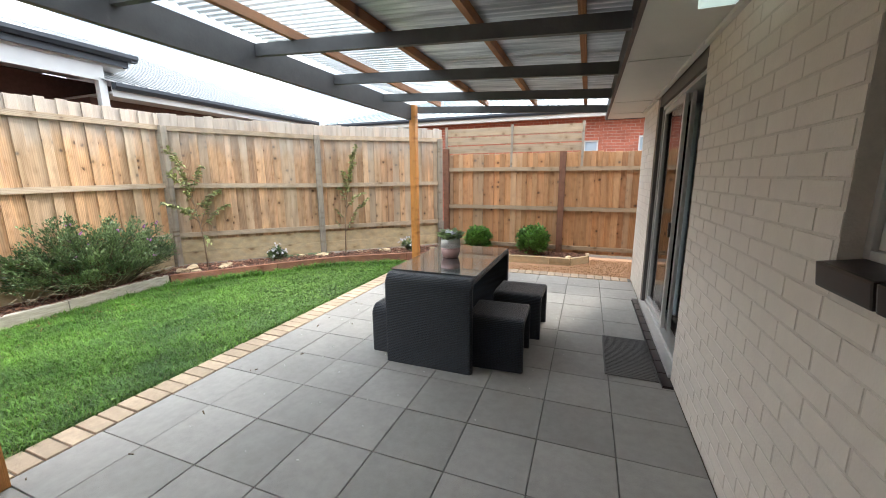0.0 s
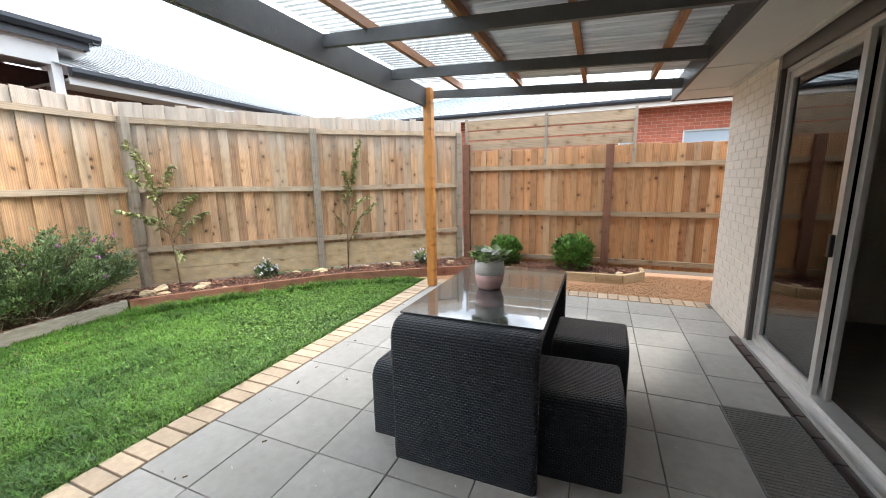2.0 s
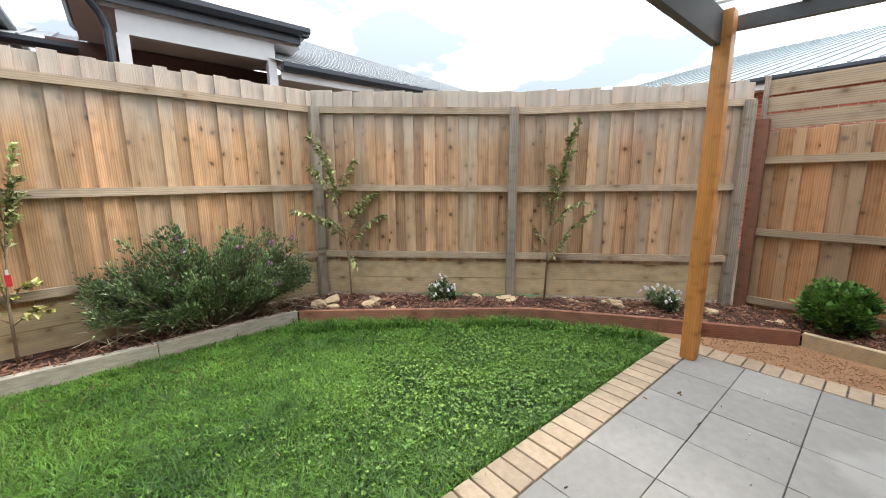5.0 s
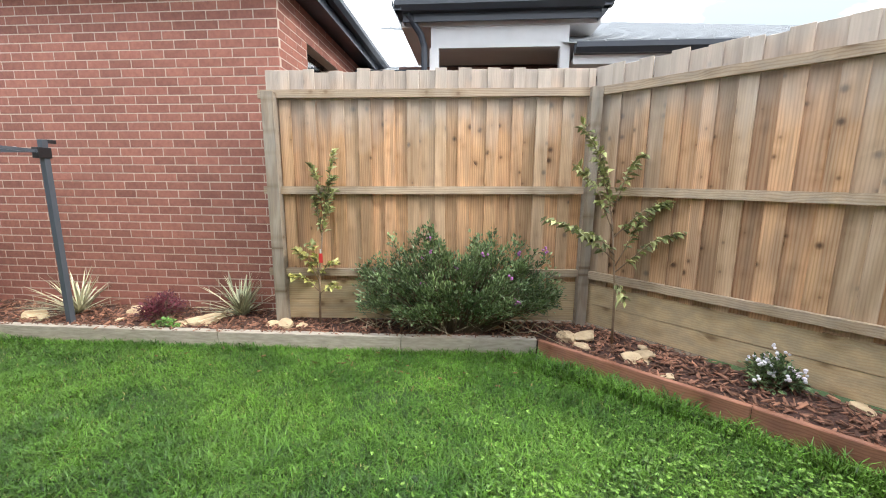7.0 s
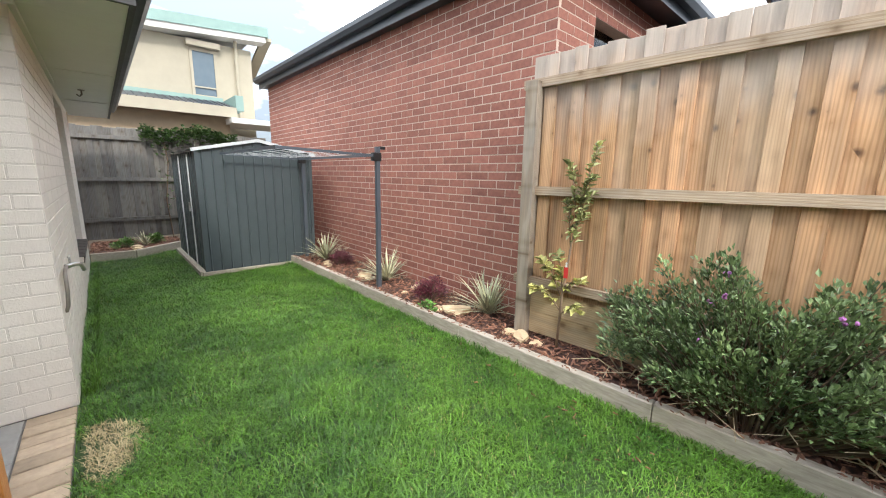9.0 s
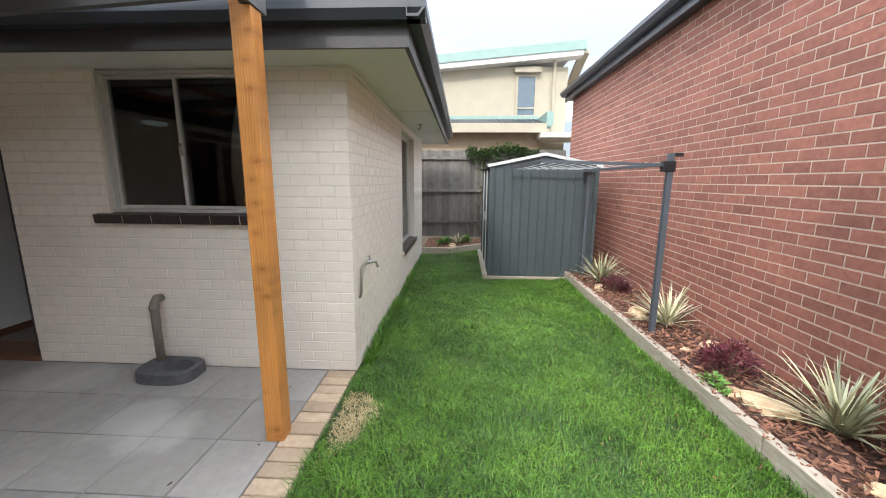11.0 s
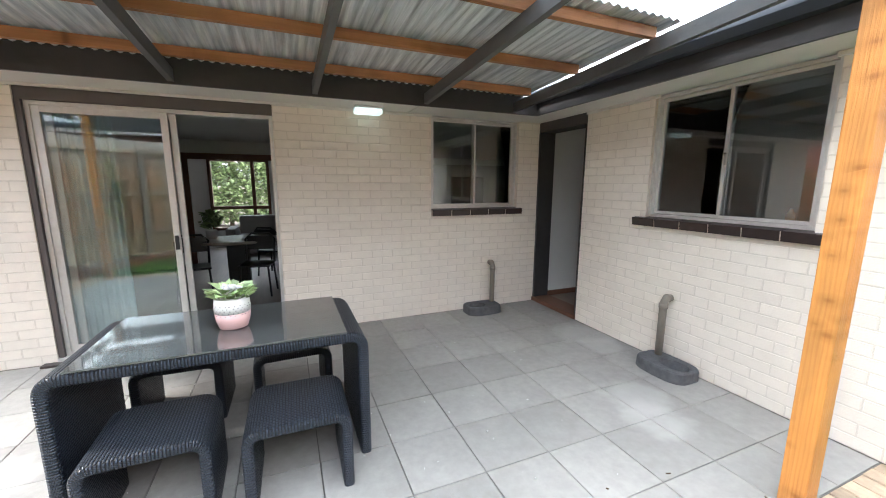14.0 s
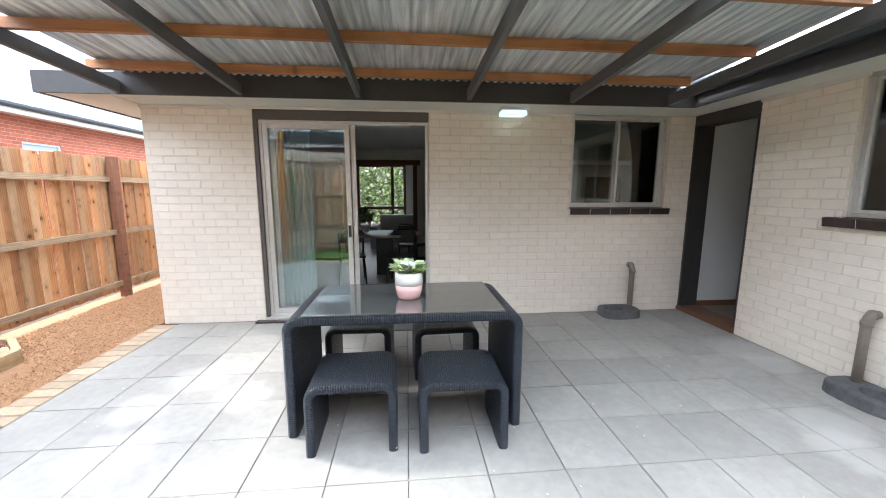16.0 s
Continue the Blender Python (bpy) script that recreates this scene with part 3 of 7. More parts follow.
ISLANDS = {}


def island_copy(material):
    """The same surface for joined pieces: its variation follows the islands of the mesh."""
    if material.name not in ISLANDS:
        c = material.copy()
        c.name = material.name + " joined"
        n, l = c.node_tree.nodes, c.node_tree.links
        geo = n.new("ShaderNodeNewGeometry")
        info = next(x for x in n if x.type == "OBJECT_INFO")
        for k in list(info.outputs["Random"].links):
            l.new(geo.outputs["Random Per Island"], k.to_socket)
        ISLANDS[material.name] = c
    return ISLANDS[material.name]


def face_frame(origin, along, out):
    x, y = Vector(along).normalized(), Vector(out).normalized()
    z = Vector((0, 0, 1))
    m = Matrix((x, y, z)).transposed().to_4x4()
    m.translation = origin
    return m


def cells_mesh(frame_m, cells, thickness):
    bm = bmesh.new()
    for u0, u1, z0, z1 in cells:
        box(bm, u0, u1, -thickness, 0.0, z0, z1)
    bmesh.ops.transform(bm, matrix=frame_m, verts=bm.verts)
    return bm

# ---- ground, lawn, paving ----
W1X, W2Y, HCX, SOF = 0.96, 0.345, -2.743, 2.42
GROUND = solid("ground", made_box(-400, 400, -400, 400, -0.4, -0.075), M_SOIL, "brown soil under the yard reaching far away", "ground")
solid("floor_turf", made_box(-5.6, -2.735, -6.6, 7.0, -0.2, -0.025), M_TURF, "green turf floor of the lawn", "lawn")
solid("floor_gravel", made_box(-2.9, 6.0, 6.715, 8.2, -0.2, -0.012), M_GRAVEL, "orange granitic gravel path beside the fence", "gravel")
PATIO = solid("patio", made_box(-2.735, W1X, W2Y - 0.25, 6.715, -0.2, -0.012), M_JOINT, "paved patio of charcoal squares with buff brick edging", "patio")

UPTURN = Matrix.Rotation(radians(90), 4, "X")


def lay(parent, name, me, x, y, w, d, size, turn=0.0, drop=0.0):
    """A piece on the ground with its corner at x, y, w along x and d along y."""
    m = Matrix.Translation((x, y + d, -0.04 + drop)) @ UPTURN @ Matrix.Diagonal((w / size[0], 1, d / size[1], 1))
    return piece(name, me, parent, m)


paver = brick_mesh("paver", 0.436, 0.436, 0.04, M_PAVER, 0.003)
rng = random.Random(4)
xs = [-2.5] + [0.510 - 0.438 * k for k in range(6, -1, -1)] + [W1X - 0.002]
ys = [W2Y + 0.004] + [0.815 + 0.4345 * k for k in range(13)] + [6.485]
for x0, x1 in zip(xs, xs[1:]):
    for y0, y1 in zip(ys, ys[1:]):
        e = 0.875 if x1 > 0.9 and y0 > 3.43 and y1 < 5.63 else x1
        lay(PATIO, "paver", paver, x0 + 0.0016, y0 + 0.0016, e - x0 - 0.0032, y1 - y0 - 0.0032, (0.436, 0.436), drop=rng.uniform(-0.0015, 0.0015))
edge_brick = brick_mesh("edging_brick", 0.226, 0.112, 0.045, M_EDGE, 0.005)
y = W2Y + 0.01
while y < 6.66:
    lay(PATIO, "edging_brick", edge_brick, -2.734, y, 0.228, 0.112, (0.226, 0.112), drop=rng.uniform(-0.004, 0.002))
    y += 0.118
edge_brick2 = brick_mesh("edging_brick", 0.112, 0.226, 0.045, M_EDGE, 0.005)
x = -2.5
while x < 0.9:
    lay(PATIO, "edging_brick", edge_brick2, x, 6.487, 0.112, 0.226, (0.112, 0.226), drop=rng.uniform(-0.004, 0.002))
    x += 0.118
sill_brick = brick_mesh("edging_brick", 0.085, 0.22, 0.045, M_BROWN, 0.004)
y = 3.442
while y < 5.5:
    lay(PATIO, "edging_brick", sill_brick, 0.878, y, 0.078, 0.21, (0.085, 0.22), drop=0.012)
    y += 0.2179

# ---- the house ----
OPEN1 = [(3.59 - W2Y, 5.515 - W2Y, 0.0, SOF), (0.665 - W2Y, 1.885 - W2Y, 1.24, SOF)]
OPEN2 = [(0.085 - HCX, W1X - HCX, 0.0, SOF), (-2.02 - HCX, -0.755 - HCX, 1.24, SOF)]
OPEN3 = [(-3.6 + 4.7, -2.2 + 4.7, 0.5, 2.3)]
F1 = face_frame((W1X, W2Y, 0), (0, 1, 0), (-1, 0, 0))
F2 = face_frame((HCX, W2Y, 0), (1, 0, 0), (0, 1, 0))
F3 = face_frame((HCX, -4.7, 0), (0, 1, 0), (-1, 0, 0))
WALL_1 = solid("wall_west", cells_mesh(F1, wall_cells(6.64 - W2Y, SOF, OPEN1), 0.25), M_WALLJ, "beige painted brick wall with a sliding door and a window", "wall")
WALL_2 = solid("wall_north", cells_mesh(F2, wall_cells(W1X - HCX, SOF, OPEN2), 0.25), M_WALLJ, "beige painted brick wall with a doorway and a window", "wall")
WALL_3 = solid("wall_side", cells_mesh(F3 @ Matrix.Translation((0, -0.0, 0)), wall_cells(4.7 + W2Y - 0.25, SOF, OPEN3), 0.25), M_WALLJ, "beige painted brick side wall facing the lawn", "wall")
wall = lambda name, *b: solid(name, made_box(*b), M_PLASTER, "plain plastered inner wall of the house", "wall")
solid("wall_end", made_box(1.21, 8.0, 6.39, 6.64, 0, SOF), M_WALLJ, "beige brick end wall of the house", "wall")
solid("wall_back", made_box(HCX, 8.0, -4.95, -4.7, 0, SOF), M_WALLJ, "beige brick back wall of the house", "wall")
wall("wall_hall_east", 0.985, 1.1, -4.7, W2Y - 0.02, 0, SOF)
wall("wall_hall_west", -0.45, -0.37, -4.7, 0.095, 0, SOF)
wall("wall_kitchen", 1.21, 7.6, 2.2, 2.3, 0, SOF)
solid("wall_east", cells_mesh(face_frame((7.8, 6.39, 0), (0, -1, 0), (1, 0, 0)), wall_cells(11.09, SOF, [(6.39 - 5.26, 6.39 - 3.87, 0.45, 2.25)]), 0.2), M_PLASTER, "plastered far wall of the living room with a window", "wall")
wall("wall_living_stub", 5.0, 5.1, 5.15, 6.39, 0, SOF)
wall("wall_living_stub_2", 5.0, 5.1, 2.3, 3.7, 0, SOF)
wall("wall_living_header", 5.0, 5.1, 3.7, 5.15, 2.16, SOF)
bm = bmesh.new()
box(bm, 4.975, 4.999, 3.62, 3.71, 0.03, 2.07)
box(bm, 4.975, 4.999, 5.14, 5.23, 0.03, 2.07)
box(bm, 4.975, 4.999, 3.55, 5.3, 2.071, 2.18)
solid("trim_living", bm, M_TIMBER, "dark brown timber trim round the living room opening", "trim")
solid("floor", made_box(HCX + 0.25, 7.6, -4.7, 0.095, -0.15, 0.03), M_LINO, "grey timber floor inside the house", "floor")
solid("floor_living", made_box(1.21, 7.6, 0.095, 6.39, -0.15, 0.03), M_LINO, "grey timber floor of the living room", "floor")
bm = bmesh.new()
box(bm, HCX, 8.0, -4.95, W2Y - 0.001, SOF + 0.005, SOF + 0.05)
box(bm, W1X, 8.0, W2Y, 6.64, SOF + 0.005, SOF + 0.05)
solid("ceiling", bm, M_PLASTER, "white ceiling inside the house", "ceiling")
bm = bmesh.new()
box(bm, 0.49, W1X, 0.74, 7.2, SOF, SOF + 0.012)
box(bm, -3.24, W1X, W2Y, 0.738, SOF, SOF + 0.012)
box(bm, -3.24, HCX, -5.6, W2Y - 0.002, SOF, SOF + 0.012)
box(bm, W1X + 0.002, 8.4, 6.64, 7.2, SOF, SOF + 0.012)
solid("soffit", bm, M_SOFFIT, "off white sheet lining under the eaves", "soffit")
bm = bmesh.new()
for b in ((0.925, W1X - 0.001, 1.89, 3.585), (0.925, W1X - 0.001, 5.52, 6.64)):
    box(bm, b[0], b[1], b[2], b[3], SOF - 0.03, SOF - 0.001, 0.004)
box(bm, 0.92, W1X - 0.001, 3.585, 5.52, SOF - 0.022, SOF - 0.001, 0.004)
box(bm, -0.8, 0.08, W2Y + 0.001, W2Y + 0.03, SOF - 0.03, SOF - 0.001, 0.004)
box(bm, HCX - 0.03, -2.0, W2Y + 0.001, W2Y + 0.03, SOF - 0.03, SOF - 0.001, 0.004)
box(bm, HCX - 0.03, HCX - 0.001, -2.2, W2Y, SOF - 0.03, SOF - 0.001, 0.004)
solid("trim_eaves", bm, M_SOFFIT, "off white bead where wall and soffit meet", "trim")
bm = bmesh.new()
for yy in (2.15, 3.9, 5.7, 6.62):
    box(bm, 0.50, 0.93, yy, yy + 0.03, SOF - 0.006, SOF - 0.001)
for yy in (-1.5, -3.6):
    box(bm, -3.22, HCX - 0.03, yy, yy + 0.03, SOF - 0.006, SOF - 0.001)
solid("trim_soffit", bm, M_SOFFIT, "off white joint strips of the soffit sheets", "trim")
for k, b in enumerate(((0.462, 0.49, 0.742, 7.228), (-3.268, 0.49, 0.74, 0.768), (-3.268, -3.24, -5.6, 0.738), (0.49, 8.4, 7.2, 7.228))):
    solid("fascia_%d" % (k + 1), made_box(*b, SOF - 0.01, 2.60), M_DARK, "charcoal painted fascia board under the roof edge", "fascia")


def gutter_run(bm, p, q, out):
    """A quad gutter of folded steel from p to q, its back at the line, its lip towards out."""
    p, q, o = Vector(p), Vector(q), Vector(out)
    prof = ((0, 0.10), (0, -0.02), (0.075, -0.02), (0.115, 0.03), (0.115, 0.085), (0.10, 0.085), (0.10, 0.035), (0.07, -0.005), (0.008, -0.005), (0.008, 0.10))
    rings = [[bm.verts.new(e + o * a + Vector((0, 0, b))) for a, b in prof] for e in (p, q)]
    n = len(prof)
    for k in range(n):
        bm.faces.new((rings[0][k], rings[0][(k + 1) % n], rings[1][(k + 1) % n], rings[1][k]))
    bm.faces.new(rings[0]); bm.faces.new(rings[1][::-1])


bm = bmesh.new()
gutter_run(bm, (-3.27, 0.89, 2.56), (-3.27, -5.72, 2.56), (-1, 0, 0))
gutter_run(bm, (-3.38, 0.77, 2.56), (0.46, 0.77, 2.56), (0, 1, 0))
solid("gutter", bm, M_NAVY, "dark blue grey steel gutter along the eaves", "gutter")


def gable_block(bm, x0, x1, y0, y1, z0, z1, inset):
    """A hip roof over a rectangle."""
    if x1 - x0 > y1 - y0:
        r = [(x0 + inset, (y0 + y1) / 2, z1), (x1 - inset, (y0 + y1) / 2, z1)]
    else:
        r = [((x0 + x1) / 2, y0 + inset, z1), ((x0 + x1) / 2, y1 - inset, z1)]
    v = [bm.verts.new(p) for p in ((x0, y0, z0), (x1, y0, z0), (x1, y1, z0), (x0, y1, z0), *r)]
    q = ((0, 1, 5, 4), (1, 2, 5), (2, 3, 4, 5), (3, 0, 4)) if x1 - x0 > y1 - y0 else ((0, 1, 4), (1, 2, 5, 4), (2, 3, 5), (3, 0, 4, 5))
    for f in q + ((3, 2, 1, 0),):
        bm.faces.new([v[i] for i in f])


bm = bmesh.new()
gable_block(bm, 0.47, 8.4, -5.6, 7.22, 2.605, 4.2, 3.6)
gable_block(bm, -3.3, 4.0, -5.7, 0.76, 2.602, 3.9, 2.8)
solid("roof", bm, mat("grey roof tile", (0.14, 0.14, 0.145), (0.10, 0.10, 0.105), scale=8, rough=0.8, bump=0.4), "dark grey tiled house roof", "roof")

# inner side of the timber and metal openings
def sash(thing_ob, along, at, u0, u1, z0, z1, w, d, material=None, name="window_frame"):
    """A frame of four bars in a wall: along 'x' or 'y', its face at 'at', d deep."""
    bm = bmesh.new()
    for a, b, c, e in ((u0, u0 + w, z0, z1), (u1 - w, u1, z0, z1), (u0 + w, u1 - w, z0, z0 + w), (u0 + w, u1 - w, z1 - w, z1)):
        if along == "y":
            box(bm, at, at + d, a, b, c, e, 0.003)
        else:
            box(bm, a, b, at - d, at, c, e, 0.003)
    return part(name, bm, material or M_ALU, thing_ob)


def glazing(thing_ob, along, at, u0, u1, z0, z1):
    b = made_box(at, at + 0.006, u0, u1, z0, z1) if along == "y" else made_box(u0, u1, at - 0.006, at, z0, z1)
    ob = part("pane", b, M_GLASS, thing_ob)
    ob.visible_shadow = False
    return ob


def slider_window(name, along, at, u0, u1, z0, z1, first_left, label):
    t = thing(name, ((at, u0, z0) if along == "y" else (u0, at, z0)), label, "window", kind="structure")
    sgn = 1 if along == "y" else -1
    sash(t, along, at, u0, u1, z0, z1, 0.028, 0.08)
    mid = (u0 + u1) / 2
    for k, (a, b) in enumerate(((u0 + 0.03, mid + 0.02), (mid - 0.02, u1 - 0.03))):
        dd = at + sgn * (0.015 if (k == 0) == first_left else 0.045)
        sash(t, along, dd, a, b, z0 + 0.03, z1 - 0.03, 0.026, 0.022, name="sash")
        glazing(t, along, dd + sgn * 0.009, a + 0.024, b - 0.024, z0 + 0.054, z1 - 0.054)
    bm = bmesh.new()
    dd = at + sgn * 0.004
    if along == "y":
        box(bm, at + 0.002, at + 0.014, mid - 0.03, mid - 0.015, z0 + 0.45, z0 + 0.55, 0.003)
    else:
        box(bm, mid - 0.006, mid + 0.008, at - 0.014, at + 0.012, z0 + 0.45, z0 + 0.55, 0.003)
    part("latch", bm, M_CHROME, t)
    return t


def brick_sill(name, along, at, u0, u1, z, out):
    """Dark glazed bricks on edge under a window, sloping out, with pale joints."""
    t = thing(name, ((at, u0, z - 0.06) if along == "y" else (u0, at, z - 0.06)), "dark brown glazed brick window sill with pale joints", "sill", kind="structure")
    k = max(1, round((u1 - u0) / 0.235))
    w = (u1 - u0) / k
    for i in range(k):
        a, b = u0 + i * w + 0.004, u0 + (i + 1) * w - 0.004
        bm = bmesh.new()
        box(bm, -0.09, 0.05, a, b, -0.075, 0.0, 0.009)
        bmesh.ops.transform(bm, matrix=Matrix.Rotation(radians(7), 4, "Y"), verts=bm.verts)
        m = Matrix.Translation((at, 0, z)) @ (Matrix.Diagonal((-1, 1, 1, 1)) if along == "y" else Matrix.Identity(4))
        if along != "y":
            m = Matrix.Translation((0, at, z)) @ Matrix(((0, 1, 0, 0), (1, 0, 0, 0), (0, 0, 1, 0), (0, 0, 0, 1)))
        bmesh.ops.transform(bm, matrix=m, verts=bm.verts)
        part("brick", bm, M_BROWN, t)
    bm = bmesh.new()
    box(bm, -0.088, 0.042, u0, u1, -0.07, -0.006)
    bmesh.ops.transform(bm, matrix=Matrix.Rotation(radians(7), 4, "Y"), verts=bm.verts)
    bmesh.ops.transform(bm, matrix=m, verts=bm.verts)
    part("mortar", bm, M_WALL, t)
    return t


slider_window("window_1", "y", W1X + 0.055, 0.665, 1.885, 1.325, SOF - 0.002, False, "aluminium sliding window in the beige brick wall")
slider_window("window_2", "x", W2Y - 0.03, -2.02, -0.755, 1.325, SOF - 0.002, True, "aluminium sliding window over a dark brick sill")
brick_sill("window_sill_1", "y", W1X, 0.60, 1.885, 1.318, -1)
brick_sill("window_sill_2", "x", W2Y, -2.10, -0.64, 1.318, 1)
slider_window("window_3", "y", HCX + 0.09, -3.6, -2.2, 0.58, 2.3, True, "aluminium window in the side wall")
brick_sill("window_sill_3", "y", HCX, -3.65, -2.15, 0.57, -1)

# sliding door
bm = bmesh.new()
box(bm, W1X + 0.02, W1X + 0.14, 3.59, 5.515, 2.30, SOF - 0.001)
box(bm, W1X + 0.012, W1X + 0.14, 5.475, 5.514, 0.02, 2.299)
solid("trim_door_head", bm, mat("brown grey door head", (0.095, 0.082, 0.078), (0.08, 0.069, 0.066), scale=6, rough=0.5), "brown grey painted board over the sliding door", "trim")
DOOR = thing("door_1", (W1X + 0.08, 3.6, 0.0), "aluminium sliding glass door standing half open", "sliding door", kind="structure")
sash(DOOR, "y", W1X + 0.045, 3.592, 5.474, 0.045, 2.298, 0.035, 0.11, name="door_frame")
part("track", made_box(W1X - 0.02, W1X + 0.15, 3.592, 5.513, 0.014, 0.044, bevel=0.004), M_ALU, DOOR)
for k, (a, b, dd) in enumerate(((4.49, 5.44, 0.06), (4.43, 5.38, 0.105))):
    leaf = sash(DOOR, "y", W1X + dd, a, b, 0.08, 2.264, 0.055, 0.03, name="door_leaf")
    p = glazing(DOOR, "y", W1X + dd + 0.012, a + 0.05, b - 0.05, 0.13, 2.21)
    if k == 0:
        part("door_handle", made_box(W1X + dd - 0.022, W1X + dd + 0.002, a + 0.012, a + 0.044, 0.98, 1.12, bevel=0.008), M_BLACK, leaf)

# doorway in the corner
bm = bmesh.new()
box(bm, W1X - 0.03, W1X + 0.024, W2Y - 0.24, W2Y - 0.001, 0.02, 2.30)
box(bm, 0.087, 0.135, W2Y - 0.24, W2Y - 0.02, 0.02, 2.30)
box(bm, 0.087, W1X - 0.001, W2Y - 0.24, W2Y - 0.002, 2.301, SOF - 0.001)
solid("trim_doorway", bm, M_DARK, "charcoal painted door jambs and head", "trim")
solid("trim_doorsill", made_box(0.087, W1X - 0.001, W2Y - 0.26, W2Y + 0.02, 0.003, 0.055, bevel=0.006), M_TIMBER, "red brown timber door sill", "trim")
solid("baseboard", made_box(0.965, 0.984, -4.7, W2Y - 0.245, 0.031, 0.10), M_TIMBER, "brown timber skirting in the hall", "baseboard")

# ---- pergola ----
PERG = thing("pergola", (-2.48, 1.194, 0.0), "timber pergola with grey beams, orange posts and corrugated roof", "pergola")
slope = lambda x: 2.525 + (0.48 - x) * 0.057
for yy in (1.194, 6.36):
    bm = bmesh.new()
    box(bm, -2.535, -2.425, yy - 0.055, yy + 0.055, 0.0, 2.464 if yy < 2 else 2.70, 0.006)
    if yy < 2:
        box(bm, -2.478, -2.425, yy - 0.055, yy + 0.055, 2.465, 2.655)
    part("post", bm, M_PINE, PERG, "orange stained square pine post")
beam = part("beam", made_box(-2.545, -2.49, 1.10, 6.45 - 0.145, 2.465, 2.70, bevel=0.003), M_GREY, PERG, "deep grey painted edge beam")
part("bolt", made_box(-2.562, -2.546, 1.18, 1.208, 2.56, 2.588, bevel=0.005), M_BLACK, beam)
for yy in (1.06, 2.13, 3.21, 4.31, 5.42, 6.50):
    bm = bmesh.new()
    beam_between(bm, (-2.488, yy, slope(-2.488) - 0.05), (0.458, yy, slope(0.458) - 0.05), 0.045, 0.10)
    part("rafter", bm, M_GREY, PERG)
for xx in (-2.07, -1.28, -0.53, 0.17):
    bm = bmesh.new()
    beam_between(bm, (xx, 1.075, slope(xx) + 0.036), (xx, 6.52, slope(xx) + 0.036), 0.045, 0.07)
    part("batten", bm, M_PINEY, PERG, "orange pine roof batten")

part("closer_strip", made_box(0.462, 0.488, 1.075, 6.52, 2.601, 2.664), M_DARK, PERG)


def corrugated(x0, x1, y0, y1, lift):
    """Sheet with round corrugations of 76 mm that run along x."""
    n = int((y1 - y0) / 0.0095)
    cols = [(y0 + (y1 - y0) * i / n) for i in range(n + 1)]
    xr = [x0, (x0 + x1) / 2, x1]
    V = np.array([(x, y, slope(x) + 0.08 + lift + 0.009 * math.sin(2 * math.pi * y / 0.076)) for x in xr for y in cols])
    k = n + 1
    F = np.array([(r * k + i, r * k + i + 1, (r + 1) * k + i + 1, (r + 1) * k + i) for r in range(2) for i in range(n)])
    return V, F


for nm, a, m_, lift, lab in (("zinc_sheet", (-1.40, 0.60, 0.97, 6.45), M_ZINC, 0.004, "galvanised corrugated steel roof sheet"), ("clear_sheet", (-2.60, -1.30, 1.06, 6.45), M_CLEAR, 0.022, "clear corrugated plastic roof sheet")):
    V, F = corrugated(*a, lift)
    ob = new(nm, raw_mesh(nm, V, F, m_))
    ob.data.polygons.foreach_set("use_smooth", [True] * len(ob.data.polygons))
    ob.parent, ob.matrix_parent_inverse = PERG, world_of(PERG).inverted()
    tagged(ob, lab)


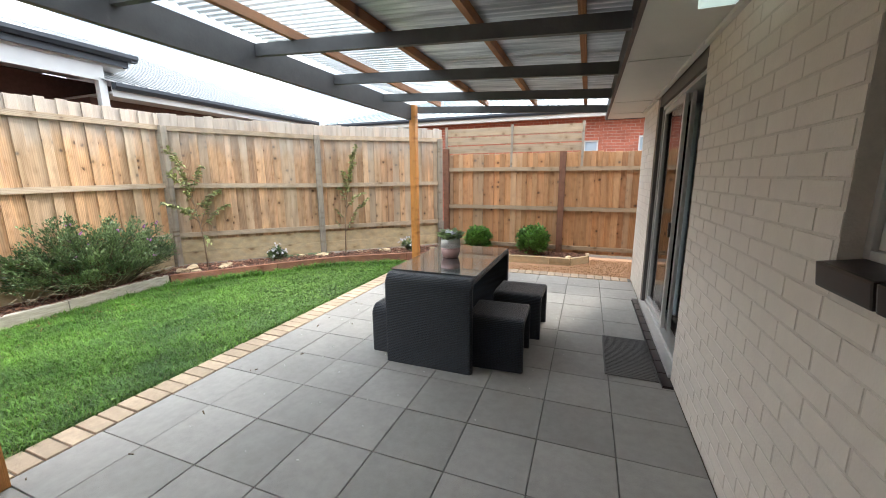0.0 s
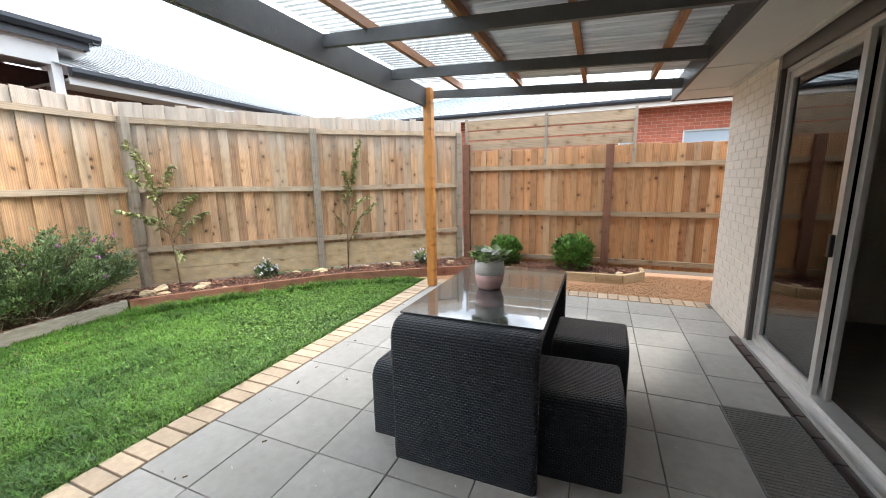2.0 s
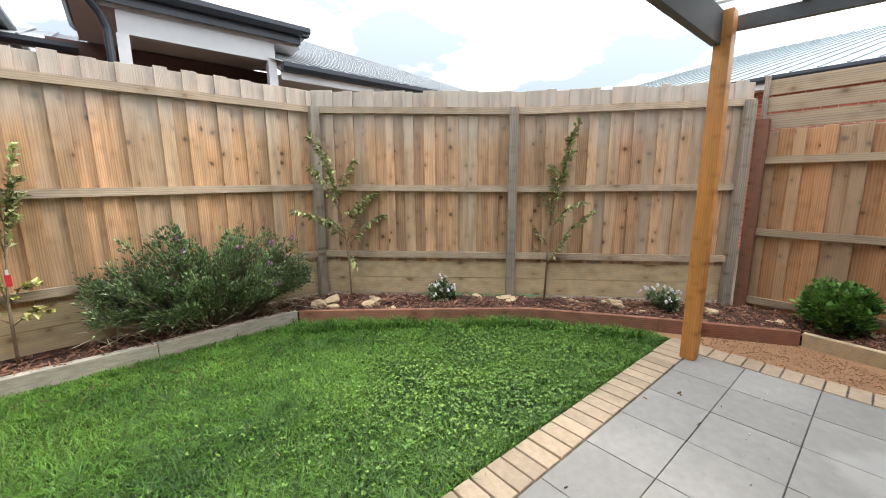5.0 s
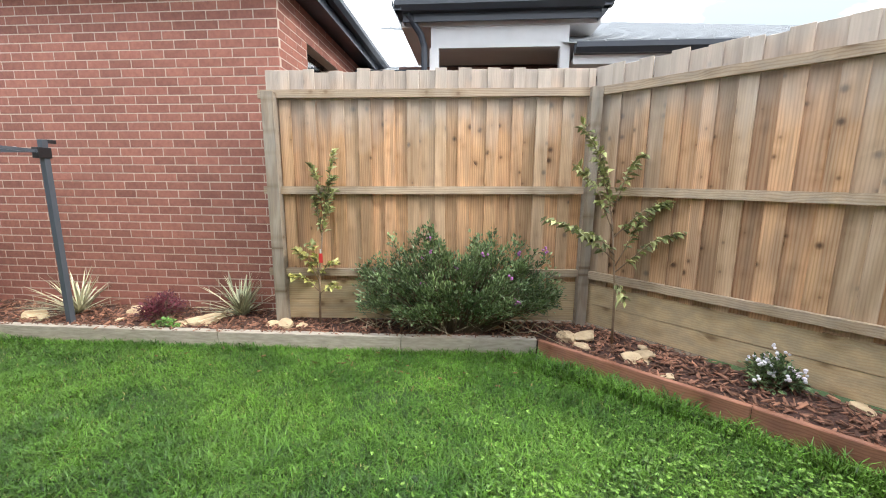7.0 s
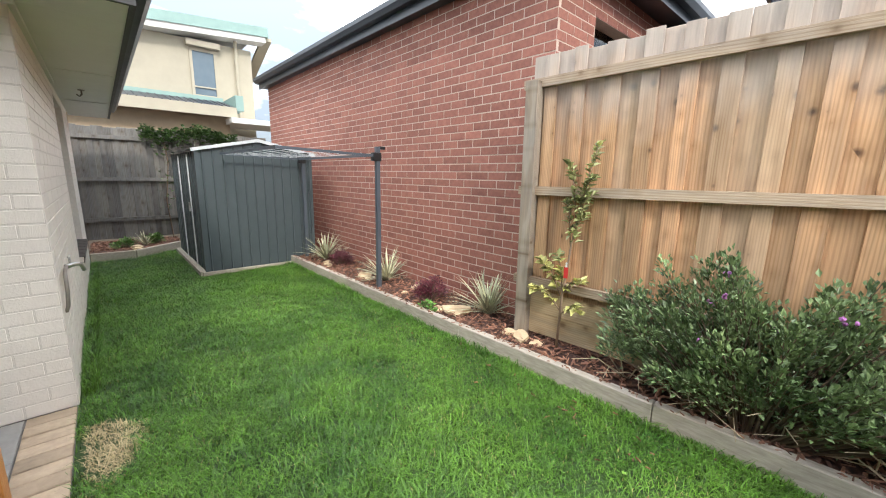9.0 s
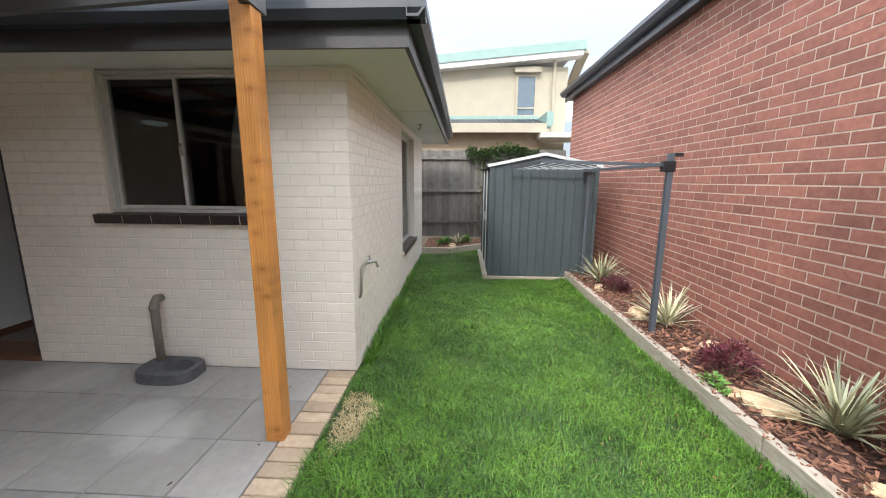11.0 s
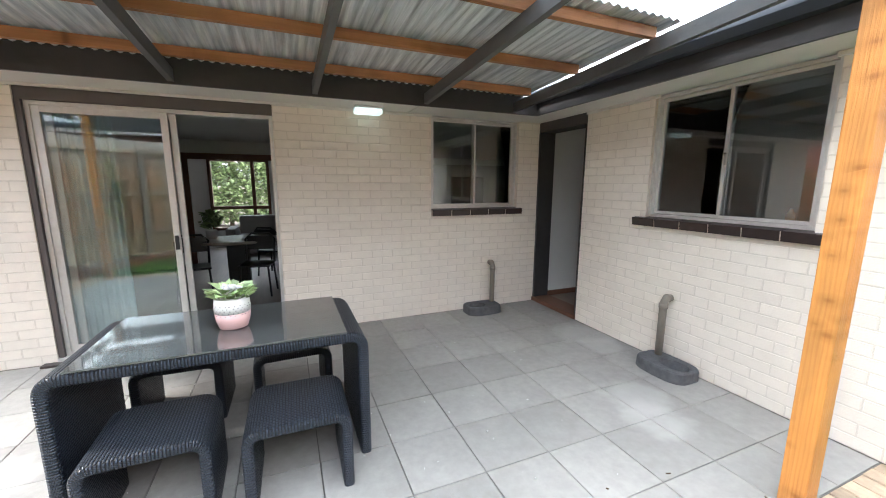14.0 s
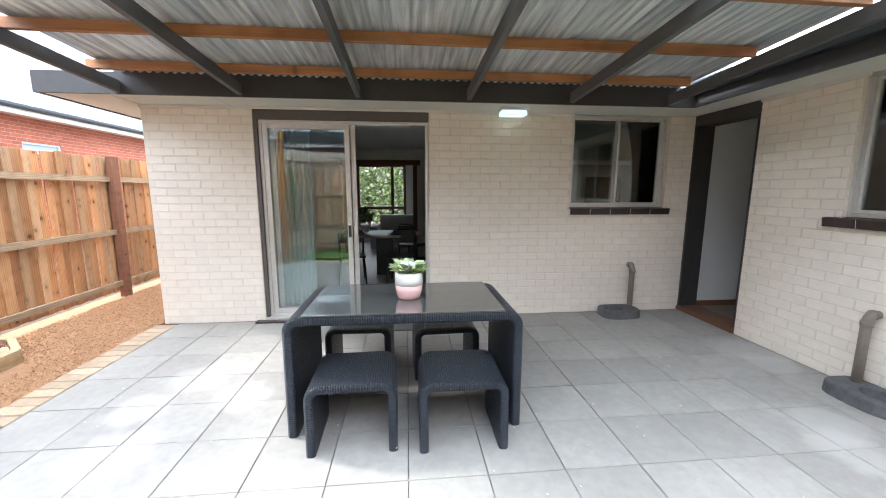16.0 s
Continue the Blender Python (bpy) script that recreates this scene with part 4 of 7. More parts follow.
# ---- fences ----
def paling_fence(name, p, q, z_base, z_top0, z_top1, rails, material, label, side, width=0.105, posts=(), post_m=None, plinth=0, rail_m=None, seed=1, start=0.0):
    """Upright palings from p to q, rails and posts on the side that faces the yard. side: +1 if the yard is to the left of p to q."""
    p, q = Vector((*p, 0)), Vector((*q, 0))
    d = (q - p).normalized()
    L = (q - p).length
    n = Vector((-d.y, d.x, 0)) * side
    t = thing(name, (*p.xy, z_base), label, "fence")
    m = Matrix((d, n, Vector((0, 0, 1)))).transposed().to_4x4()
    m.translation = p
    rg = random.Random(seed)
    low = z_base + 0.32 if plinth else z_base + 0.03
    me = brick_mesh("paling", width * 1.04, 1.0, 0.016, material, 0.002)
    u = 0.0
    k = 0
    while u < L - 0.02:
        w = min(width * rg.uniform(0.86, 1.12), L - u)
        top = z_top0 + (z_top1 - z_top0) * u / L + rg.uniform(-0.014, 0.014)
        piece("paling", me, t, m @ Matrix.Translation((u + (0.003 if k % 2 else -0.014), (k % 2) * 0.027 - 0.044, low)) @ Matrix.Rotation(rg.uniform(-0.004, 0.004), 4, "Y") @ Matrix.Diagonal(((w - 0.006 if k % 2 else w + 0.028) / (width * 1.04), 1, top - low, 1)))
        u += w
        k += 1
    for f in rails:
        z0, z1 = (z_top0 - f if f < 1.0 else z_base + (z_top0 - z_base) * (f - 1)), (z_top1 - f if f < 1.0 else z_base + (z_top1 - z_base) * (f - 1))
        bm = bmesh.new()
        beam_between(bm, m @ Vector((start, 0.022, z0)), m @ Vector((L, 0.022, z1)), 0.04, 0.072)
        part("rail", bm, rail_m or M_RAIL, t)
    for i in range(plinth):
        bm = bmesh.new()
        box(bm, 0, L, -0.032 + 0.004 * i, -0.004 + 0.004 * i, z_base + 0.2 * i - 0.06, z_base + 0.2 * (i + 1) - 0.064, 0.004)
        bmesh.ops.transform(bm, matrix=m, verts=bm.verts)
        part("plinth_board", bm, M_PLINTH, t)
    for u0, zt, w in posts:
        bm = bmesh.new()
        box(bm, u0 - w / 2, u0 + w / 2, -0.02, 0.075, z_base - 0.2, zt, 0.006)
        for v in bm.verts:
            v.co.y += 0.03 * (v.co.z - z_base) / (zt - z_base)
        bmesh.ops.transform(bm, matrix=m, verts=bm.verts)
        part("fence_post", bm, post_m or M_POST, t)
    return t


A, B, C, D = (-5.80, 1.60), (-6.03, 4.63), (-4.39, 6.31), (-2.60, 7.96)
dist = lambda a, b: math.hypot(a[0] - b[0], a[1] - b[1])
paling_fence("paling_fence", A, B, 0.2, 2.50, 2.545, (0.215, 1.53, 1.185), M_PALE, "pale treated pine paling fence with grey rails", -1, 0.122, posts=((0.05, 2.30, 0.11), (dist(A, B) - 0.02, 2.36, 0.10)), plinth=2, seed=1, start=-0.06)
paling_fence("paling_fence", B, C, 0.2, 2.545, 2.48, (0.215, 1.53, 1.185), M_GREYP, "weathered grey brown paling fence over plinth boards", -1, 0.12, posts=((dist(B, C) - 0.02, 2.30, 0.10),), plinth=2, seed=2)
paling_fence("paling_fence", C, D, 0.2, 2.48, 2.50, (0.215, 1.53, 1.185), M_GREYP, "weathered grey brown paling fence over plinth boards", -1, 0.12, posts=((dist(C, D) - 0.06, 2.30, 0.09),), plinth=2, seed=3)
paling_fence("paling_fence", (-2.55, 8.0), (6.5, 8.0), 0.05, 1.99, 1.96, (0.30, 1.46, 1.075), M_RUST, "red brown timber paling fence, newer and lower", -1, 0.105, posts=((0.06, 2.1, 0.11), (2.36, 1.995, 0.11), (4.86, 1.985, 0.11), (7.3, 1.98, 0.11)), post_m=M_REDP, rail_m=M_RAILX, seed=4)
paling_fence("paling_fence", (-2.4, -6.6), (-6.2, -6.6), 0.1, 2.36, 2.36, (0.2, 1.55, 1.19), M_OLD, "old dark grey weathered paling fence", -1, 0.10, posts=((0.1, 2.2, 0.1), (2.3, 2.2, 0.1)), post_m=M_OLD, rail_m=M_OLD, seed=5)
# screen of level boards over the back fence
SCR = thing("screen_panel", (-2.5, 8.05, 1.83), "pale timber screen of level boards above the fence", "fence panel")
for i in range(4):
    part("board", made_box(-2.52, 0.15, 8.03 + 0.004 * (i % 2), 8.05 + 0.004 * (i % 2), 1.84 + 0.168 * i, 1.84 + 0.168 * (i + 1) - 0.022, bevel=0.003), M_RAILX, SCR)
for xx in (-2.51, -1.16, 0.14):
    part("batten", made_box(xx - 0.022, xx + 0.022, 8.0, 8.028, 1.72, 2.53, bevel=0.003), M_POST, SCR)

# ---- garden bed edging ----
def board_run(name, pts, z0, z1, w, material, label, inset=0.0):
    t = thing(name, (*pts[0], z0), label, "garden edging")
    for p, q in zip(pts, pts[1:]):
        bm = bmesh.new()
        d = (Vector(q) - Vector(p)).normalized() * 0.002
        beam_between(bm, (p[0] + d.x, p[1] + d.y, (z0 + z1) / 2), (q[0] - d.x, q[1] - d.y, (z0 + z1) / 2), w, z1 - z0)
        bmesh.ops.bevel(bm, geom=list(bm.edges), offset=0.006, segments=1, affect="EDGES")
        part("sleeper", bm, material, t)
    return t


EDGE = [(-5.36, -3.0), (-5.40, -1.0), (-5.44, 1.2), (-5.49, 2.9), (-5.56, 4.12)]
REDE = [(-5.52, 4.14), (-4.60, 5.30), (-3.92, 6.10), (-2.90, 6.80), (-1.92, 7.40)]
FRNT = [(-1.90, 7.42), (-1.06, 7.30), (-0.30, 7.34), (0.05, 7.34), (0.34, 7.66), (0.34, 7.95)]
board_run("sleeper_edging", EDGE, -0.06, 0.13, 0.075, M_SLEEP, "weathered grey sleeper edging between lawn and mulch")
board_run("timber_edging", REDE, -0.06, 0.13, 0.045, M_REDS, "red brown timber edging board along the garden bed")
board_run("timber_edging", FRNT, -0.06, 0.12, 0.06, M_PLINTH, "greenish treated pine edging round two clipped bushes")
board_run("sleeper_edging", [(-4.15, -5.7), (-3.35, -5.0), (-2.75, -5.0)], -0.06, 0.12, 0.06, M_SLEEP, "weathered grey sleeper edging of the back bed")


def bed(name, pts, z, label):
    bm = bmesh.new()
    top = [bm.verts.new((x, y, z)) for x, y in pts]
    f = bm.faces.new(top)
    r = bmesh.ops.extrude_face_region(bm, geom=[f])
    bmesh.ops.translate(bm, verts=[v for v in r["geom"] if isinstance(v, bmesh.types.BMVert)], vec=(0, 0, -0.25))
    return solid(name, bm, M_MULCH, label, "garden bed")


BED1 = [(-5.36, -3.0), (-5.44, 1.2), (-5.49, 2.9), (-5.55, 4.14), (-4.60, 5.32), (-3.92, 6.12), (-2.90, 6.82), (-1.92, 7.42), (-1.92, 8.0), (-2.6, 7.98), (-4.40, 6.33), (-6.05, 4.65), (-5.95, 2.5), (-6.12, 1.6), (-6.12, -3.0)]
BED2 = [(-1.92, 7.42), (-1.06, 7.30), (-0.30, 7.34), (0.05, 7.34), (0.34, 7.66), (0.34, 8.0), (-1.92, 8.0)]
BED3 = [(-4.15, -5.7), (-3.35, -5.0), (-2.75, -5.0), (-2.75, -6.6), (-4.15, -6.6)]
bed("floor_mulch", BED1, 0.10, "dark red brown bark mulch bed")
bed("floor_mulch_2", BED2, 0.08, "dark mulch bed with clipped bushes")
bed("floor_mulch_3", BED3, 0.08, "dark mulch bed by the old fence")

# ---- neighbouring houses ----
N1 = thing("brick_house", (-6.1, 1.6, 0), "red brick neighbouring house with pale mortar and dark gutter", "house")
FN = face_frame((-6.1, 1.6, 0.0), (0, -1, 0), (1, 0, 0))
FN2 = face_frame((-13.0, 1.6, 0.0), (1, 0, 0), (0, 1, 0))
part("wall", cells_mesh(FN, [(0, 7.45, -0.1, 3.42)], 0.25), M_MORTAR, N1)
NW2 = part("wall", cells_mesh(FN2, wall_cells(6.9 - 0.25, 3.42, [(13 - 6.1 - 1.65, 13 - 6.1 - 0.65, 2.2, 3.06)]), 0.25), M_MORTAR, N1)
bm = made_box(-7.73, -6.77, 1.45, 1.47, 2.2, 3.05)
wn1 = part("window", bm, M_GLASS, N1)
# Black sheet behind the pane stands in for the unlit room.
part("window_backing", made_box(-7.8, -6.7, 1.3, 1.32, 2.1, 3.1), M_BLACK, wn1)
bm = bmesh.new()
box(bm, -6.55, -5.97, -5.95, 1.83, 3.40, 3.44)
box(bm, -13, -6.551, 1.3, 1.83, 3.40, 3.44)
part("soffit", bm, M_NAVY, N1)
bm = bmesh.new()
box(bm, -5.97, -5.945, -5.98, 1.86, 3.38, 3.52)
box(bm, -13, -5.946, 1.83, 1.855, 3.38, 3.52)
part("fascia", bm, M_NAVY, N1)
bm = bmesh.new()
gutter_run(bm, (-5.944, -5.98, 3.50), (-5.944, 1.97, 3.50), (1, 0, 0))
gutter_run(bm, (-13, 1.86, 3.50), (-5.83, 1.86, 3.50), (0, 1, 0))
part("gutter", bm, M_NAVY, N1)
bm = bmesh.new()
gable_block(bm, -14.0, -5.89, -6.0, 1.91, 3.53, 5.0, 4.0)
part("roof", bm, M_ROOFM, N1)

M_BARK = mat("dark brown brick", (0.15, 0.085, 0.07), (0.105, 0.06, 0.05), scale=20, rough=0.85, bump=0.3)
N2 = thing("porch_house", (-7.4, 2.6, 0), "neighbouring house with a white porch and grey metal roof", "house")
part("wall", made_box(-15, -8.6, 2.3, 9.0, 0, 3.33), M_BARK, N2)
part("wall", made_box(-8.59, -7.7, 4.66, 9.2, 0, 2.92), M_BARK, N2)
bm = bmesh.new()
box(bm, -8.58, -7.12, 2.62, 4.95, 3.34, 3.40)
part("porch_ceiling", bm, M_WHITE, N2)
bm = bmesh.new()
box(bm, -7.20, -7.12, 2.98, 4.60, 3.10, 3.335)
part("porch_beam", bm, M_WHITE, N2)
for yy in (3.02, 4.56):
    part("porch_post", made_box(-7.22, -7.11, yy - 0.055, yy + 0.055, 0, 3.10), M_WHITE, N2)
bm = bmesh.new()
box(bm, -7.04, -7.02, 2.68, 4.9, 3.36, 3.50)
box(bm, -8.58, -7.02, 4.9, 4.92, 3.36, 3.50)
box(bm, -8.58, -7.02, 2.66, 2.68, 3.36, 3.50)
part("fascia", bm, M_NAVY, N2)
bm = bmesh.new()
gutter_run(bm, (-7.02, 2.58, 3.47), (-7.02, 5.02, 3.47), (1, 0, 0))
gutter_run(bm, (-8.6, 4.92, 3.47), (-6.92, 4.92, 3.47), (0, 1, 0))
gutter_run(bm, (-8.6, 2.66, 3.47), (-6.92, 2.66, 3.47), (0, -1, 0))
part("gutter", bm, M_NAVY, N2)
bm = bmesh.new()
tube(bm, [(-7.02, 2.72, 3.45), (-7.06, 2.78, 3.36), (-7.1, 2.86, 3.25), (-7.12, 2.9, 3.12), (-7.12, 2.9, 0.0)], 0.04, 10)
part("downpipe", bm, M_NAVY, N2)
bm = bmesh.new()
gable_block(bm, -10.5, -7.02, 2.68, 4.9, 3.51, 3.95, 1.1)
part("porch_roof", bm, M_ROOFM, N2)
bm = bmesh.new()
box(bm, -8.58, -7.085, 4.65, 9.55, 2.921, 2.955)
part("soffit", bm, M_WHITE, N2)
bm = bmesh.new()
box(bm, -7.08, -7.06, 4.65, 9.55, 2.88, 3.02)
part("fascia", bm, M_WHITE, N2)
bm = bmesh.new()
gutter_run(bm, (-7.06, 4.65, 3.0), (-7.06, 9.65, 3.0), (1, 0, 0))
part("gutter", bm, M_NAVY, N2)
bm = bmesh.new()
gutter_run(bm, (-8.64, -1.5, 3.19), (-8.64, 2.6, 3.19), (1, 0, 0))
part("gutter", bm, M_NAVY, N2)


def metal_roof(bm, corners, n, bm2):
    """A roof plane, and into bm2 its standing ribs, between eave and ridge: corners eave0, eave1, ridge1, ridge0."""
    a, b, c, d = [Vector(v) for v in corners]
    bm.faces.new([bm.verts.new(v) for v in (a, b, c, d)])
    for i in range(1, n):
        f = i / n
        p, q = a.lerp(b, f), d.lerp(c, f)
        if (q - p).length > 0.1:
            up = (b - a).cross(d - a).normalized()
            if up.z < 0:
                up = -up
            beam_between(bm2, p + up * 0.012, q + up * 0.012, 0.03, 0.022, up)


bm, bm2 = bmesh.new(), bmesh.new()
metal_roof(bm, ((-7.02, 4.6, 3.10), (-7.02, 9.65, 3.10), (-10.4, 6.27, 4.60), (-10.4, 1.4, 4.60)), 26, bm2)
metal_roof(bm, ((-7.02, 9.65, 3.10), (-15, 9.65, 3.10), (-12.6, 6.27, 4.60), (-10.4, 6.27, 4.60)), 20, bm2)
metal_roof(bm, ((-8.65, -1.5, 3.30), (-8.65, 4.6, 3.30), (-10.6, 4.6, 3.92), (-10.6, -1.5, 3.92)), 24, bm2)
part("roof_sheet", bm2, M_ROOFM, part("roof", bm, M_ROOFM, N2), kind="stuff")

N3 = thing("rear_house", (0, 13.0, 0), "orange red brick house with a blue grey metal roof", "house")
M_RED3 = mat("orange red brick", (0.42, 0.125, 0.075), (0.30, 0.085, 0.05), scale=22, rough=0.85, bump=0.3, vary=0.15)
M_MORT3 = mat("light mortar", (0.48, 0.33, 0.27), (0.40, 0.27, 0.22), scale=30, rough=0.9)
F4 = face_frame((12.0, 13.0, 0), (-1, 0, 0), (0, -1, 0))
WIN4 = [(12 - 2.79, 12 - 1.56, 2.22, 2.67), (12 - 0.48, 12 - 0.08, 2.06, 2.58), (12 - 7.76, 12 - 6.71, 2.39, 2.67)]
part("wall", cells_mesh(F4, wall_cells(17.6, 3.27, WIN4), 0.25), M_MORT3, N3)
for u0, u1, z0, z1 in WIN4:
    w_ = part("window", made_box(12 - u1, 12 - u0, 13.08, 13.09, z0, z1), mat("pale blind glass", (0.36, 0.43, 0.50), (0.32, 0.39, 0.46), scale=3, rough=0.2), N3)
    bm = bmesh.new()
    for a, b, c, d in ((u0, u0 + 0.04, z0, z1), (u1 - 0.04, u1, z0, z1), (u0 + 0.04, u1 - 0.04, z0, z0 + 0.04), (u0 + 0.04, u1 - 0.04, z1 - 0.04, z1)):
        box(bm, 12 - b, 12 - a, 13.03, 13.07, c, d)
    part("window_frame", bm, M_WHITE, w_)
part("fascia", made_box(-9.1, 12.4, 12.52, 12.56, 3.21, 3.35), M_SOFFIT, N3)
part("soffit", made_box(-9.1, 12.4, 12.56, 13.0, 3.25, 3.27), M_SOFFIT, N3)
bm = bmesh.new()
gutter_run(bm, (-9.1, 12.52, 3.34), (12.4, 12.52, 3.34), (0, -1, 0))
part("gutter", bm, M_NAVY, N3)
bm, bm2 = bmesh.new(), bmesh.new()
metal_roof(bm, ((-9.2, 12.42, 3.43), (12.5, 12.42, 3.43), (7.7, 16.7, 4.98), (-4.73, 16.7, 4.98)), 60, bm2)
metal_roof(bm, ((-9.2, 21.0, 3.43), (-9.2, 12.42, 3.43), (-4.73, 16.7, 4.98), (-4.73, 16.7, 4.98)), 20, bm2)
part("roof_sheet", bm2, M_ROOFT, part("roof", bm, M_ROOFT, N3), kind="stuff")

# two storey house behind the old fence
H2 = thing("cream_house", (-5.0, -10.0, 0), "cream two storey house with teal roof trim", "house")
part("wall", made_box(-7.0, 4.0, -18, -10.0, 0, 5.25), M_CREAM, H2)
bm = bmesh.new()
beam_between(bm, (-7.35, -9.85, 5.57), (4.0, -9.85, 4.62), 0.5, 0.16)
part("eave", bm, M_SOFFIT, H2, "cream eave board")
bm = bmesh.new()
beam_between(bm, (-7.42, -9.84, 5.79), (4.0, -9.84, 4.84), 0.56, 0.27)
part("roof_edge", bm, M_TEAL, H2, "teal painted roof edge")
bm, bm2 = bmesh.new(), bmesh.new()
metal_roof(bm, ((4.0, -9.6, 4.95), (-7.4, -9.6, 5.9), (-7.4, -18.2, 5.9), (4.0, -18.2, 4.95)), 10, bm2)
part("roof_sheet", bm2, M_ROOFM, part("roof", bm, M_ROOFM, H2), kind="stuff")
bm = bmesh.new()
beam_between(bm, (-7.40, -9.7, 5.62), (-7.75, -14, 4.6), 0.30, 0.10)
part("barge", bm, M_CREAM, H2)
wb = part("window", made_box(-5.95, -5.40, -10.0, -9.985, 3.75, 4.95), mat("sky blue window", (0.13, 0.17, 0.20), (0.11, 0.15, 0.18), scale=3, rough=0.15, spec=0.5), H2)
bm = bmesh.new()
for a, b, c, d in ((-6.02, -5.95, 3.7, 5.0), (-5.40, -5.33, 3.7, 5.0), (-5.95, -5.40, 4.95, 5.0), (-5.95, -5.40, 3.7, 3.75), (-5.95, -5.40, 3.95, 3.99)):
    box(bm, a, b, -9.99, -9.95, c, d)
part("window_frame", bm, M_CREAM, wb)
part("shutter_box", made_box(-6.1, -5.25, -9.99, -9.8, 5.05, 5.22, bevel=0.02), mat("taupe shutter box", (0.42, 0.37, 0.28), scale=4), H2)
bm = bmesh.new()
tube(bm, [(-6.55, -9.92, 5.45), (-6.55, -9.92, 3.2)], 0.05, 10)
part("downpipe", bm, M_CREAM, H2)
bm, bm2 = bmesh.new(), bmesh.new()
metal_roof(bm, ((4, -8.6, 3.30), (-6.1, -8.6, 3.30), (-6.1, -9.98, 3.62), (4, -9.98, 3.62)), 60, bm2)
part("roof_sheet", bm2, M_NAVY, part("low_roof", bm, M_NAVY, H2), kind="stuff")
part("low_roof_trim", made_box(-6.28, -6.08, -10.0, -8.5, 3.22, 3.62), M_TEAL, H2)
part("low_roof_flashing", made_box(-6.1, 4, -9.99, -9.93, 3.60, 3.72), M_TEAL, H2)
part("low_fascia", made_box(-6.1, 4.0, -8.6, -8.5, 3.02, 3.29), M_CREAM, H2)
# The low wall's tan has the shade under the roof mixed in.
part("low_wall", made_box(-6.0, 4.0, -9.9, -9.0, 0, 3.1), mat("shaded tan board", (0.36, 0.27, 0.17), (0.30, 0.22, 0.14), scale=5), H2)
part("side_roof", made_box(-8.6, -5.9, -9.9, -8.3, 2.86, 3.0), M_SOFFIT, H2)

# ---- table and stools ----
def waterfall(thing_ob, name, x0, x1, y0, y1, top, thick, radius):
    """A wicker band that runs up one end, over the top and down the other: ends at y0 and y1."""
    prof_o, prof_i = [], []
    for cx, sx in ((y0, 1), (y1, -1)):
        arc_o = [(cx + sx * (radius - radius * math.cos(a)), top - radius + radius * math.sin(a)) for a in [math.pi / 2 * k / 7 for k in range(8)]]
        ri = max(0.012, radius - thick)
        arc_i = [(cx + sx * (thick + ri - ri * math.cos(a)), top - thick - ri + ri * math.sin(a)) for a in [math.pi / 2 * k / 7 for k in range(8)]]
        o, i = [(cx, 0.0)] + arc_o, [(cx + sx * thick, 0.0)] + arc_i
        prof_o += o if sx == 1 else o[::-1]
        prof_i += i if sx == 1 else i[::-1]
    run = [0.0]
    for (a, b), (c, d) in zip(prof_o, prof_o[1:]):
        run.append(run[-1] + math.hypot(c - a, d - b))
    mix = lambda p, q, f: (p[0] + (q[0] - p[0]) * f, p[1] + (q[1] - p[1]) * f)
    n = len(prof_o)
    for nm, k0, k1 in (("leg_panel", 0, 1), (name, 1, n - 2), ("leg_panel", n - 2, n - 1)):
        bm = bmesh.new()
        uv = bm.loops.layers.uv.new("weave")
        R = []
        for x, f in ((x0, 0.28), (x0 + 0.006, 0.1), (x0 + 0.018, 0.0), (x1 - 0.018, 0.0), (x1 - 0.006, 0.1), (x1, 0.28)):
            R.append((x, [bm.verts.new((x, *mix(p, q, f))) for p, q in zip(prof_o[k0:k1 + 1], prof_i[k0:k1 + 1])],
                      [bm.verts.new((x, *mix(q, p, f))) for p, q in zip(prof_o[k0:k1 + 1], prof_i[k0:k1 + 1])]))

        def quad(vs, uvs):
            fc = bm.faces.new(vs)
            for lp, c in zip(fc.loops, uvs):
                lp[uv].uv = c

        m = k1 - k0
        for (xa, a, b), (xc, c, d) in zip(R, R[1:]):
            for k in range(m):
                s, e = run[k0 + k], run[k0 + k + 1]
                q = ((s, xa), (e, xa), (e, xc), (s, xc))
                quad((a[k], a[k + 1], c[k + 1], c[k]), q)
                quad((b[k], b[k + 1], d[k + 1], d[k]), q)
            bm.faces.new((a[0], c[0], d[0], b[0]))
            bm.faces.new((a[-1], b[-1], d[-1], c[-1]))
        for x, a, b in (R[0], R[-1]):
            for k in range(m):
                s, e = run[k0 + k], run[k0 + k + 1]
                quad((a[k], b[k], b[k + 1], a[k + 1]), ((s, x), (s, x + thick), (e, x + thick), (e, x)))
        part(nm, bm, M_WICKER, thing_ob)


TX0, TX1, TY0, TY1, TZ = -1.28, -0.498, 3.12, 4.605, 0.78
TABLE = thing("dining_table", (-0.9, 3.875, 0), "black woven wicker outdoor dining table with glass top", "table")
waterfall(TABLE, "tabletop", TX0 + 0.012, TX1 - 0.012, TY0, TY1, TZ, 0.062, 0.10)
part("glass_top", made_box(TX0 + 0.014, TX1 - 0.014, TY0 + 0.12, TY1 - 0.12, TZ + 0.002, TZ + 0.010, bevel=0.002), M_TABLEGLASS, TABLE, "smoked glass top with water marks")

ST = thing("stool", (0, 0, 0), "black woven wicker stool tucked under the table", "stool", "stools round the table")
waterfall(ST, "seat", -0.235, 0.235, -0.265, 0.265, 0.435, 0.055, 0.09)
ST.matrix_basis = pose(-1.22, 4.187, 0, 0, 0, 1.5)
copy_thing(ST, pose(-1.25, 3.522, 0, 0, 0, -0.8))
copy_thing(ST, pose(-0.375, 3.54, 0, 0, 0, 2.0))
copy_thing(ST, pose(-0.31, 4.25, 0, 0, 0, -1.0))

